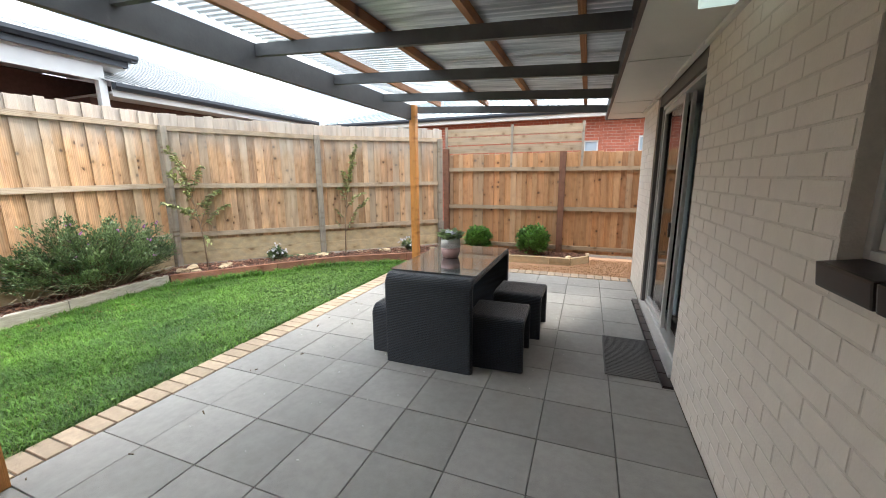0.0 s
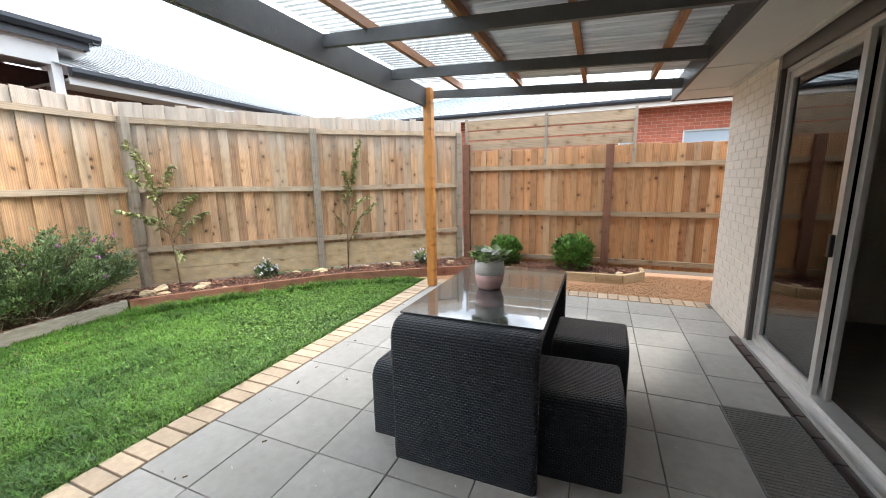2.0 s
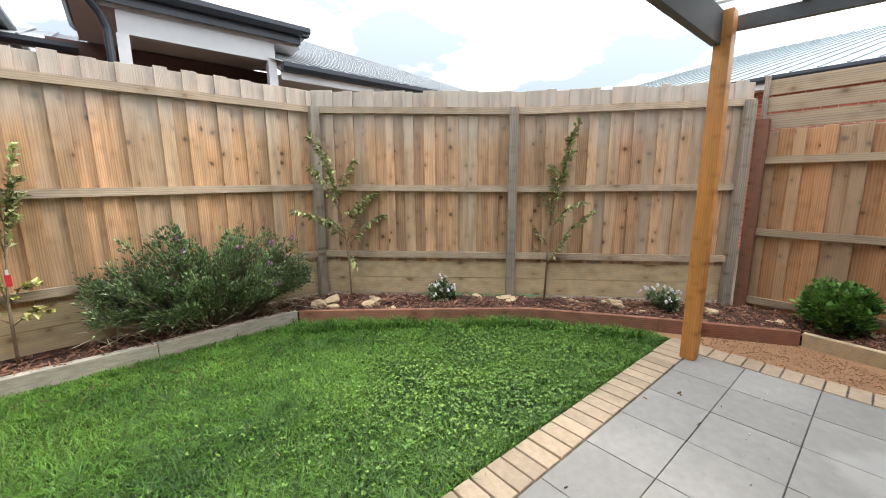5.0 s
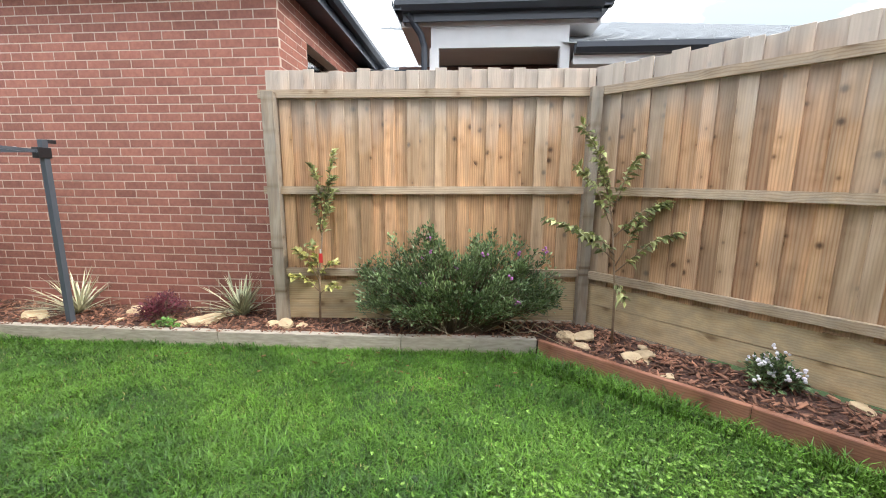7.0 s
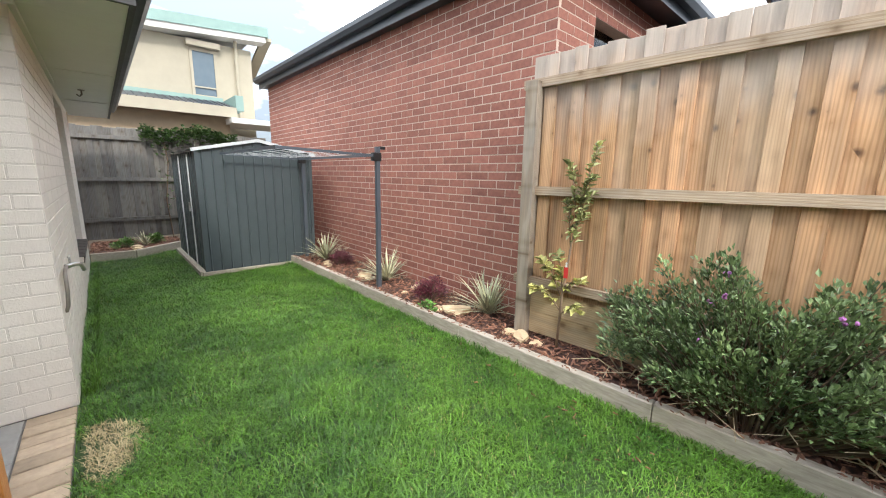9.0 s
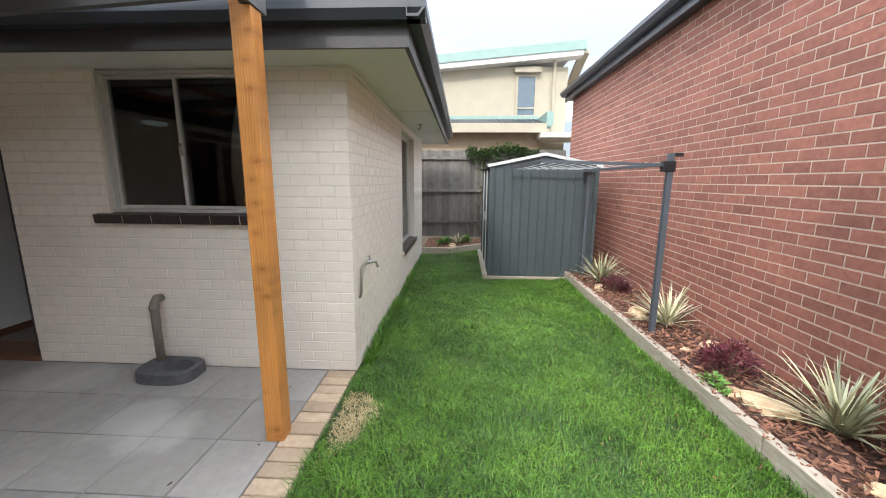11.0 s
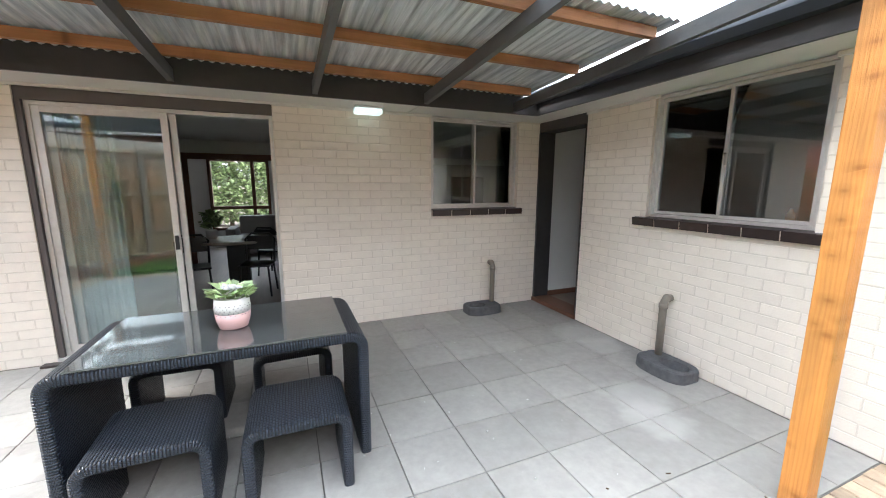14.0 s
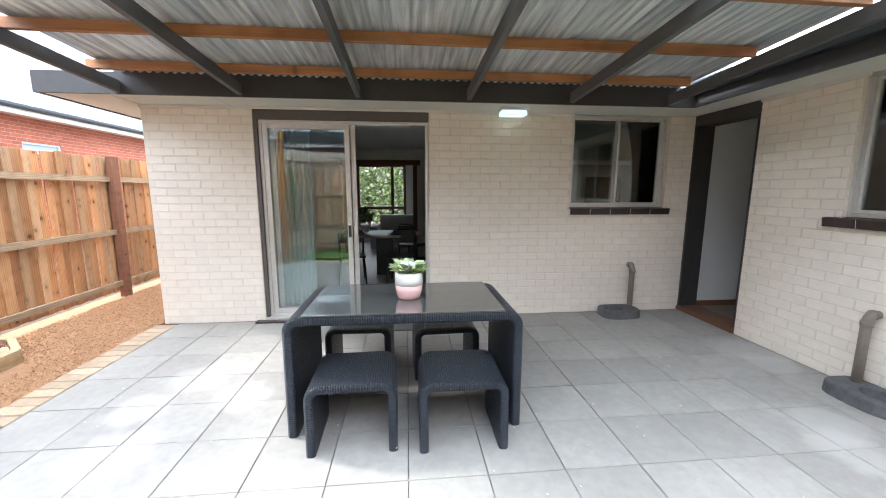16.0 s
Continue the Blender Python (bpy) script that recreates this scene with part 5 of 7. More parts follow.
# pot plant on the table
PX, PY, PZ = -0.935, 3.84, TZ + 0.0105
POT = thing("pot_plant", (PX, PY, PZ), "white and pink speckled pot with a leafy plant", "pot plant")
bm = bmesh.new()
lathe(bm, ((0.045, 0.0), (0.066, 0.008), (0.079, 0.05), (0.083, 0.088)), (PX, PY, PZ))
part("pot_base", bm, M_POTPINK, POT, "pink glazed lower half", smooth=True)
bm = bmesh.new()
lathe(bm, ((0.083, 0.088), (0.084, 0.12), (0.079, 0.16), (0.074, 0.163), (0.070, 0.145)), (PX, PY, PZ))
part("pot_rim", bm, M_POTWHITE, POT, "white glazed upper half", smooth=True)
rng = random.Random(8)
bm = bmesh.new()
for row in range(5):
    for k in range(22):
        a = 2 * math.pi * (k + 0.5 * (row % 2)) / 22 + rng.uniform(-0.05, 0.05)
        z = PZ + 0.082 + row * 0.012
        r = 0.0845
        c = Vector((PX + r * math.cos(a), PY + r * math.sin(a), z))
        u, w = Vector((-math.sin(a), math.cos(a), 0)) * 0.0035, Vector((0, 0, 0.003))
        bm.faces.new([bm.verts.new(c + e) for e in (u, w, -u, -w)])
part("speckle", bm, M_NAVY, POT, "small dark specks round the pot")


def leaf_cloud(points, size, rng, droop=0.0, fold=0.2, slim=0.42):
    """Folded leaves, four points each, at the given points with their outward directions."""
    n = len(points)
    V = np.zeros((n * 4, 3))
    F = np.zeros((n * 2, 3), int)
    for i, (p, d) in enumerate(points):
        s = size * rng.uniform(0.65, 1.3)
        d = (Vector(d) + Vector((rng.uniform(-1, 1), rng.uniform(-1, 1), rng.uniform(-0.8, 1))) * 0.55 + Vector((0, 0, -droop))).normalized()
        u = d.cross(Vector((rng.uniform(-0.4, 0.4), rng.uniform(-0.4, 0.4), 1))).normalized()
        w = u.cross(d)
        p = Vector(p)
        V[4 * i:4 * i + 4] = (p, p + d * s * 0.45 + u * s * slim + w * s * fold, p + d * s, p + d * s * 0.45 - u * s * slim + w * s * fold)
        F[2 * i:2 * i + 2] = ((4 * i, 4 * i + 1, 4 * i + 2), (4 * i, 4 * i + 2, 4 * i + 3))
    return V, F


def leaves(name, points, size, rng, material, parent, label="", droop=0.0, slim=0.42):
    V, F = leaf_cloud(points, size, rng, droop, slim=slim)
    ob = new(name, raw_mesh(name, V, F, material))
    ob.parent, ob.matrix_parent_inverse = parent, world_of(parent).inverted()
    return tagged(ob, label)


pts = []
for k in range(80):
    a, r = rng.uniform(0, 6.28), 0.08 * math.sqrt(rng.random())
    pts.append(((PX + r * math.cos(a), PY + r * math.sin(a), PZ + 0.15 + rng.uniform(0, 0.04)), (math.cos(a), math.sin(a), 0.5)))
leaves("foliage", pts, 0.06, rng, leafy("fresh green leaf", (0.56, 0.64, 0.40), (0.30, 0.44, 0.17)), POT, "fresh green leaves")
bm = bmesh.new()
for k in range(24):
    a, r = rng.uniform(0, 6.28), 0.06 * math.sqrt(rng.random())
    bmesh.ops.create_icosphere(bm, subdivisions=1, radius=rng.uniform(0.012, 0.02), matrix=Matrix.Translation((PX + r * math.cos(a), PY + r * math.sin(a), PZ + 0.19 + rng.uniform(0, 0.03))))
part("blossom", bm, M_PETAL, POT, "white round blossoms")

POT.matrix_basis = Matrix.Translation((PX, PY, PZ)) @ Matrix.Scale(1.14, 4)

# ---- door mat, gullies, pipes, tap, lamp ----
MAT = thing("door_mat", (0.68, 3.9, 0), "dark ribbed rubber door mat on the pavers", "door mat")
part("base", made_box(0.487, 0.872, 3.51, 4.29, 0.001, 0.012, bevel=0.003), M_MAT, MAT)
for k in range(30):
    yy = 3.525 + k * 0.0254
    part("rib", made_box(0.497, 0.862, yy, yy + 0.014, 0.0121, 0.017), M_MAT, MAT)


def gully(x, y, rz, h, px):
    """A concrete trap surround with a basin, and the waste pipe that comes out of the wall above it. Local +y points to the wall."""
    t = thing("drain_gully", (0, 0, 0), "dark concrete drain gully with a painted waste pipe", "drain")
    bm = bmesh.new()
    side = px
    prof = []
    for k in range(24):
        a = 2 * math.pi * k / 24
        r = 1.0
        ox, py = 0.235 * math.copysign(abs(math.cos(a)) ** 0.5, math.cos(a)), 0.155 * math.copysign(abs(math.sin(a)) ** 0.42, math.sin(a))
        if py < 0:
            py *= 1.05 - 0.25 * (abs(ox) / 0.235) ** 3
        prof.append((ox, py))
    def ring(s, z, dx=0.0, sx=None):
        return [bm.verts.new((ox * s + dx, py * s, z)) for ox, py in prof]
    def oval(rx, ry, z, dx):
        return [bm.verts.new((dx + rx * math.cos(2 * math.pi * k / 24), ry * math.sin(2 * math.pi * k / 24), z)) for k in range(24)]
    rs = [ring(1.0, 0.0), ring(0.98, 0.085), ring(0.93, 0.098), oval(0.12, 0.088, 0.094, -0.075 * math.copysign(1, side)), oval(0.108, 0.076, 0.015, -0.075 * math.copysign(1, side))]
    for a, b in zip(rs, rs[1:]):
        for k in range(24):
            bm.faces.new((a[k], a[(k + 1) % 24], b[(k + 1) % 24], b[k]))
    bm.faces.new(rs[0][::-1]); bm.faces.new(rs[-1])
    part("surround", bm, M_SURROUND, t)
    bm = bmesh.new()
    wall_y = 0.165
    tube(bm, [(px, 0.07, 0.05), (px, 0.07, h - 0.06), (px, 0.075, h - 0.03), (px, 0.09, h - 0.008), (px, 0.115, h), (px, wall_y - 0.012, h)], 0.032, 14)
    pipe = part("waste_pipe", bm, M_PIPE, t, smooth=True)
    bm = bmesh.new()
    tube(bm, [(px, 0.07, h - 0.085), (px, 0.07, h - 0.045)], 0.038, 14)
    tube(bm, [(px, 0.1, h), (px, 0.122, h)], 0.038, 14)
    part("collar", bm, M_PIPE, pipe, smooth=True)
    t.matrix_basis = pose(x, y, 0, 0, 0, rz)
    return t


gully(W1X - 0.175, 1.25, -90, 0.61, 0.18)
gully(-1.24, W2Y + 0.175, 180, 0.62, -0.13)

TAP = thing("garden_tap", (HCX - 0.02, 0.03, 0.82), "worn chrome garden tap on bent pipe against the wall", "tap")
bm = bmesh.new()
tube(bm, [(HCX - 0.006, 0.20, 0.60), (HCX - 0.02, 0.20, 0.64), (HCX - 0.03, 0.22, 0.75), (HCX - 0.03, 0.20, 0.85), (HCX - 0.03, 0.15, 0.87), (HCX - 0.03, 0.02, 0.87)], 0.011, 10)
part("pipe", bm, M_PIPE, TAP, smooth=True)
bm = bmesh.new()
tube(bm, [(HCX - 0.03, 0.02, 0.87), (HCX - 0.06, -0.01, 0.875), (HCX - 0.10, -0.03, 0.87), (HCX - 0.115, -0.04, 0.82)], [0.018, 0.016, 0.013, 0.013], 12)
part("spout", bm, M_CHROME, TAP, smooth=True)
bm = bmesh.new()
tube(bm, [(HCX - 0.05, 0.0, 0.88), (HCX - 0.05, 0.0, 0.93)], 0.007, 8)
tube(bm, [(HCX - 0.05, -0.035, 0.935), (HCX - 0.05, 0.035, 0.935)], 0.009, 8)
part("tap_handle", bm, M_CHROME, TAP, smooth=True)

LAMP = thing("wall_lamp", (0.80, 2.66, SOF), "lit rectangular bulkhead lamp under the eaves", "lamp")
part("lamp_base", made_box(0.70, 0.88, 2.51, 2.81, SOF - 0.022, SOF - 0.001, bevel=0.006), M_WHITE, LAMP)
part("diffuser", made_box(0.71, 0.87, 2.52, 2.80, SOF - 0.075, SOF - 0.0225, bevel=0.02), M_LAMP, LAMP, "glowing white cover", smooth=True)

# ---- shed ----
SX0, SX1, SY0, SY1 = -5.75, -4.07, -5.3, -2.88
SHED = thing("garden_shed", (-4.9, -4.1, 0), "slate grey sheet steel garden shed with pale roof edge", "shed")


def ribbed(bm, p, q, z0, z1a, z1b, ribs=0.14):
    """Sheet steel with narrow folded ribs from p to q."""
    p, q = Vector((*p, 0)), Vector((*q, 0))
    d = q - p
    n = Vector((d.y, -d.x, 0)).normalized()
    L = d.length
    u = ribs * 0.5
    prof = [(0.0, 0.0)]
    while u < L - 0.03:
        prof += [(u - 0.012, 0.0), (u - 0.004, 0.012), (u + 0.004, 0.012), (u + 0.012, 0.0)]
        u += ribs
    prof.append((L, 0.0))
    hi = lambda f: z1a + (z1b - z1a) * f if not isinstance(z1b, tuple) else z1a + (z1b[0] - z1a) * (1 - abs(2 * f - 1))
    lo = [bm.verts.new(p + d * (a / L) + n * b + Vector((0, 0, z0))) for a, b in prof]
    up = [bm.verts.new(p + d * (a / L) + n * b + Vector((0, 0, hi(a / L)))) for a, b in prof]
    for k in range(len(prof) - 1):
        bm.faces.new((lo[k], lo[k + 1], up[k + 1], up[k]))


part("core", made_box(SX0 + 0.02, SX1 - 0.02, SY0, SY1 - 0.02, 0.03, 1.80), M_SHED, SHED)
bm = bmesh.new()
ribbed(bm, (SX1, SY1), (SX0, SY1), 0.04, 1.82, (2.0,))
part("front_sheet", bm, M_SHED, SHED)
bm = bmesh.new()
ribbed(bm, (SX1, SY0), (SX1, SY1 - 0.05), 0.04, 1.82, 1.82, 0.2)
part("door_side_sheet", bm, M_SHED, SHED)
bm = bmesh.new()
for yy in (-4.35, -3.5):
    box(bm, SX1 + 0.012, SX1 + 0.03, yy - 0.015, yy + 0.015, 0.05, 1.78)
door = part("door_trim", bm, M_SHEDROOF, SHED, "pale door edges")
part("door_handle", made_box(SX1 + 0.03, SX1 + 0.05, -3.56, -3.53, 0.9, 1.05, bevel=0.005), M_CHROME, door)
for xx in (SX0 - 0.01, SX1 - 0.03):
    part("corner_post", made_box(xx, xx + 0.05, SY1 - 0.03, SY1 + 0.022, 0.04, 1.83), M_SHED, SHED)
xm = (SX0 + SX1) / 2
bm = bmesh.new()
for a, b in (((SX0 - 0.06, 1.815), (xm, 2.0)), ((xm, 2.0), (SX1 + 0.06, 1.815))):
    beam_between(bm, (a[0], SY1 + 0.03, a[1] + 0.015), (b[0], SY1 + 0.03, b[1] + 0.015), 0.03, 0.045)
part("roof_edge", bm, M_SHEDROOF, SHED, "pale roof edge trim")
bm = bmesh.new()
for a, b in (((SX0 - 0.06, 1.83), (xm, 2.02)), ((xm, 2.02), (SX1 + 0.06, 1.83))):
    v = [bm.verts.new(p) for p in ((a[0], SY1 + 0.03, a[1] + 0.01), (b[0], SY1 + 0.03, b[1] + 0.01), (b[0], SY0, b[1] + 0.01), (a[0], SY0, a[1] + 0.01))]
    bm.faces.new(v)
part("roof", bm, M_SHEDROOF, SHED)
bm = bmesh.new()
box(bm, SX0, SX1 + 0.06, SY1 + 0.014, SY1 + 0.05, -0.03, 0.038)
box(bm, SX1 + 0.012, SX1 + 0.09, SY0, SY1 + 0.012, -0.03, 0.045)
part("base_board", bm, M_SLEEP, SHED)

# ---- clothes line ----
M_LINE = mat("slate blue powder coat", (0.075, 0.088, 0.105), (0.065, 0.077, 0.093), scale=8, rough=0.4)
CL = thing("clothesline", (-5.55, -0.43, 0.1), "slate blue fold down clothesline on two posts", "clothesline")
for yy in (-0.43, -2.72):
    post = part("post", made_box(-5.575, -5.525, yy - 0.025, yy + 0.025, 0.02, 1.86, bevel=0.004), M_LINE, CL)
    bm = bmesh.new()
    box(bm, -5.59, -5.475, yy - 0.035, yy + 0.035, 1.69, 1.79, 0.012)
    box(bm, -5.655, -5.576, yy - 0.018, yy + 0.018, 1.83, 1.865, 0.004)
    part("bracket", bm, M_BLACK, post)
for yy in (-0.43, -2.72):
    bm = bmesh.new()
    beam_between(bm, (-5.47, yy, 1.755), (-4.36, yy, 1.785), 0.018, 0.028)
    part("arm", bm, M_LINE, CL)
for xx, nm in ((-4.36, "front_bar"), (-5.48, "back_bar")):
    bm = bmesh.new()
    z = 1.785 if xx > -5 else 1.755
    beam_between(bm, (xx, -0.40, z), (xx, -2.75, z), 0.022, 0.03)
    b_ = part(nm, bm, M_LINE, CL)
for k in range(9):
    xx = -5.34 + 0.115 * k
    bm = bmesh.new()
    tube(bm, [(xx, -0.43, 1.775), (xx, -1.55, 1.765), (xx, -2.72, 1.775)], 0.0025, 5)
    part("line", bm, M_WHITE, CL)

HOOK = thing("eave_hook", (-2.97, -2.6, SOF), "small rusty hook under the eaves", "hook")
bm = bmesh.new()
tube(bm, [(-2.97, -2.6, SOF - 0.001), (-2.97, -2.6, SOF - 0.05), (-2.95, -2.6, SOF - 0.075), (-2.925, -2.6, SOF - 0.055)], 0.008, 8)
part("bar", bm, M_PIPE, HOOK)
part("plate", made_box(-3.0, -2.94, -2.63, -2.57, SOF - 0.008, SOF - 0.0005), M_PIPE, HOOK)

# ---- lawn ----
def inside(poly, X, Y):
    """Which of the points lie in the polygon."""
    r = np.zeros(len(X), bool)
    for (x0, y0), (x1, y1) in zip(poly, poly[1:] + poly[:1]):
        c = (y0 > Y) != (y1 > Y)
        r ^= c & (X < (x1 - x0) * (Y - y0) / (y1 - y0 + 1e-12) + x0)
    return r


LAWN = [(-5.33, -3.0), (-5.40, 1.2), (-5.45, 2.9), (-5.50, 4.08), (-4.57, 5.26), (-3.88, 6.06), (-2.90, 6.74), (-2.74, 6.70), (-2.74, 0.33), (-2.78, 0.2), (-2.78, -4.9), (-3.35, -4.95), (-4.0, -5.5), (-4.0, -2.85), (-5.33, -2.83)]


def blades(name, poly, count, seed, h0, h1, w, material, z0=-0.03, lean=0.55, bare=0.0):
    r = np.random.RandomState(seed)
    P = np.array(poly)
    lo, hi = P.min(0), P.max(0)
    X, Y = r.uniform(lo[0], hi[0], count), r.uniform(lo[1], hi[1], count)
    k = inside(poly, X, Y)
    if bare:
        tuft = np.sin(X * 3.1 + 1.7 * np.sin(Y * 2.3)) * np.sin(Y * 2.7 + 1.3 * np.sin(X * 1.9)) + 0.6 * np.sin(X * 9.0) * np.sin(Y * 8.0)
        k &= r.uniform(-1.6, 1.6, count) * bare < tuft + 1.2
        k &= ~(((X + 2.88) / 0.17) ** 2 + ((Y - 0.95) / 0.4) ** 2 < r.uniform(0.5, 1.1, count))
        thin = np.clip((-Y - 3.2) / 2.0, 0, 0.75)
        k &= r.uniform(0, 1, count) > thin
    X, Y = X[k], Y[k]
    n = len(X)
    patch = 0.5 + 0.5 * np.sin(X * 2.1 + 2 * np.sin(Y * 1.3)) * np.sin(Y * 1.7 + np.sin(X * 2.9))
    tuft = np.sin(X * 11.0 + 2.2 * np.sin(Y * 7.0)) * np.sin(Y * 12.5 + 1.9 * np.sin(X * 8.0))
    H = r.uniform(h0, h1, n) * (0.62 + 0.55 * patch + 0.22 * tuft)
    A = r.uniform(0, 2 * np.pi, n)
    L = r.uniform(0.15, lean, n) * H * 1.3
    D = np.stack([np.cos(A), np.sin(A)], 1)
    S = np.stack([-D[:, 1], D[:, 0]], 1) * (w * r.uniform(0.6, 1.3, n))[:, None]
    base = np.stack([X, Y], 1)
    V = np.zeros((n, 5, 3))
    V[:, 0, :2], V[:, 1, :2] = base - S, base + S
    V[:, 2, :2], V[:, 3, :2] = base + D * L[:, None] * 0.4 - S * 0.8, base + D * L[:, None] * 0.4 + S * 0.8
    V[:, 4, :2] = base + D * L[:, None] * 1.25
    V[:, 0:2, 2] = z0
    V[:, 2:4, 2] = (z0 + H * 0.65)[:, None]
    V[:, 4, 2] = z0 + H * r.uniform(0.75, 1.05, n)
    o = np.arange(n)[:, None] * 5
    F = np.concatenate([o + np.array([[0, 1, 3]]), o + np.array([[0, 3, 2]]), o + np.array([[2, 3, 4]])])
    ob = new(name, raw_mesh(name, V.reshape(-1, 3), F, material))
    return ob


M_DRY = mat("dry grass blade", (0.42, 0.36, 0.16), (0.28, 0.25, 0.10), scale=2, rough=0.6, island=0.35)
tagged(blades("grass", LAWN, 470000, 11, 0.024, 0.066, 0.0026, M_GRASS, bare=0.8, lean=1.25), "thick green lawn of mown grass blades", "grass", kind="stuff")
tagged(blades("dry_grass", LAWN, 14000, 12, 0.02, 0.05, 0.0026, M_DRY), "dry straw coloured blades among the lawn", "grass", kind="stuff")
LONG = [(-5.50, 4.06), (-4.57, 5.24), (-3.88, 6.04), (-2.95, 6.70), (-2.95, 6.45), (-3.85, 5.82), (-4.5, 5.05), (-5.3, 3.9)]
tagged(blades("long_grass", LONG, 42000, 13, 0.07, 0.14, 0.0036, M_GRASS, lean=0.8), "longer unmown grass along the edging", "grass", kind="stuff")
EDGEG = [(-5.35, -2.9), (-5.41, 1.2), (-5.46, 2.9), (-5.50, 4.06), (-5.42, 4.06), (-5.37, 2.9), (-5.32, 1.2), (-5.24, -2.9)]
tagged(blades("edge_grass", EDGEG, 10000, 14, 0.04, 0.10, 0.0034, M_GRASS, lean=0.8), "longer grass against the sleepers", "grass", kind="stuff")
WALLG = [(-2.76, 0.2), (-2.84, 0.2), (-2.84, -4.6), (-2.76, -4.6)]
tagged(blades("wall_grass", WALLG, 5000, 15, 0.06, 0.16, 0.0034, M_GRASS, lean=0.6), "longer grass against the house wall", "grass", kind="stuff")
DRYP = [(-2.78, 0.62), (-2.95, 0.72), (-3.1, 0.85), (-3.02, 1.08), (-2.9, 1.3), (-2.78, 1.42)]
tagged(blades("straw", DRYP, 2700, 16, 0.012, 0.03, 0.003, mat("straw", (0.50, 0.40, 0.22), (0.33, 0.25, 0.13), scale=3, rough=0.7, island=0.3), lean=1.6), "dry straw patch at the lawn corner", "grass", kind="stuff")

# clover among the grass
r = np.random.RandomState(21)
n = 3600
cx, cy = r.normal(-3.45, 0.55, n) + 0.10 * np.sin(np.arange(n) * 0.7), r.normal(5.0, 0.85, n)
k = inside(LAWN, cx, cy)
rg = random.Random(5)
pts = []
for x, y in zip(cx[k], cy[k]):
    z = rg.uniform(0.005, 0.04)
    a0 = rg.uniform(0, 6.28)
    for j in range(3):
        a = a0 + j * 2.094
        pts.append(((x, y, z), (math.cos(a), math.sin(a), 0.25)))
V, F = leaf_cloud(pts, 0.0155, rg, 0, 0.05, 0.5)
tagged(new("clover", raw_mesh("clover", V, F, leafy("clover leaf", (0.175, 0.30, 0.05), (0.09, 0.19, 0.028)))), "patch of clover in the lawn", "clover", kind="stuff")

# ---- bark chips ----
def chips(name, poly, count, seed, z, label, size=(0.024, 0.07), material=None):
    r = np.random.RandomState(seed)
    P = np.array(poly)
    lo, hi = P.min(0), P.max(0)
    X, Y = r.uniform(lo[0], hi[0], count), r.uniform(lo[1], hi[1], count)
    k = inside(poly, X, Y)
    X, Y = X[k], Y[k]
    n = len(X)
    A, T1, T2 = r.uniform(0, 6.28, n), r.normal(0, 0.35, n), r.normal(0, 0.35, n)
    l, w, h = r.uniform(*size, n) / 2, r.uniform(size[0] * 0.35, size[0] * 0.9, n) / 2, r.uniform(0.003, 0.008, n) / 2
    c = np.array([(a, b, d) for a in (-1, 1) for b in (-1, 1) for d in (-1, 1)], float)
    V = c[None] * np.stack([l, w, h], 1)[:, None]
    V[:, :, 1] *= np.where(V[:, :, 0] > 0, 0.6, 1.0)
    ca, sa = np.cos(A)[:, None], np.sin(A)[:, None]
    zz = V[:, :, 2] + V[:, :, 0] * np.sin(T1)[:, None] + V[:, :, 1] * np.sin(T2)[:, None]
    xx, yy = V[:, :, 0] * ca - V[:, :, 1] * sa, V[:, :, 0] * sa + V[:, :, 1] * ca
    V = np.stack([xx + X[:, None], yy + Y[:, None], zz + z + r.uniform(0, 0.02, n)[:, None]], 2)
    q = np.array(((0, 1, 3, 2), (4, 6, 7, 5), (0, 4, 5, 1), (2, 3, 7, 6), (1, 5, 7, 3)))
    F = (q[None] + (np.arange(n) * 8)[:, None, None]).reshape(-1, 4)
    return tagged(new(name, raw_mesh(name, V.reshape(-1, 3), F, material or M_CHIP)), label, "mulch", kind="stuff")


chips("bark_chips", BED1, 34000, 31, 0.108, "loose red brown bark chips on the garden bed")
chips("bark_chips", BED2, 1800, 32, 0.08, "loose bark chips round the clipped bushes")
chips("bark_chips", BED3, 1600, 33, 0.08, "loose bark chips by the old fence")
chips("mulch_scraps", [(-5.325, -2.9), (-5.40, 1.2), (-5.45, 2.9), (-5.52, 4.1), (-5.60, 4.1), (-5.53, 2.9), (-5.48, 1.2), (-5.40, -2.9)], 900, 37, 0.13, "bark scraps lying on the sleeper edging", (0.014, 0.045))
chips("lawn_scraps", [(-5.05, 0.5), (-5.35, 0.5), (-5.42, 4.0), (-5.0, 4.3), (-4.75, 3.4)], 60, 38, 0.004, "bark scraps and dead leaves fallen on the lawn", (0.012, 0.04))
chips("pebbles", [(-2.7, 6.72), (4.5, 6.72), (4.5, 7.95), (0.4, 7.95), (0.36, 7.65), (-0.1, 7.15), (-1.06, 7.0), (-1.9, 7.36), (-2.7, 6.9)], 16000, 34, -0.012, "orange granitic pebbles on the path", (0.006, 0.016), mat("granitic pebble", (0.50, 0.30, 0.16), (0.34, 0.19, 0.09), scale=9, rough=0.9, island=0.4))

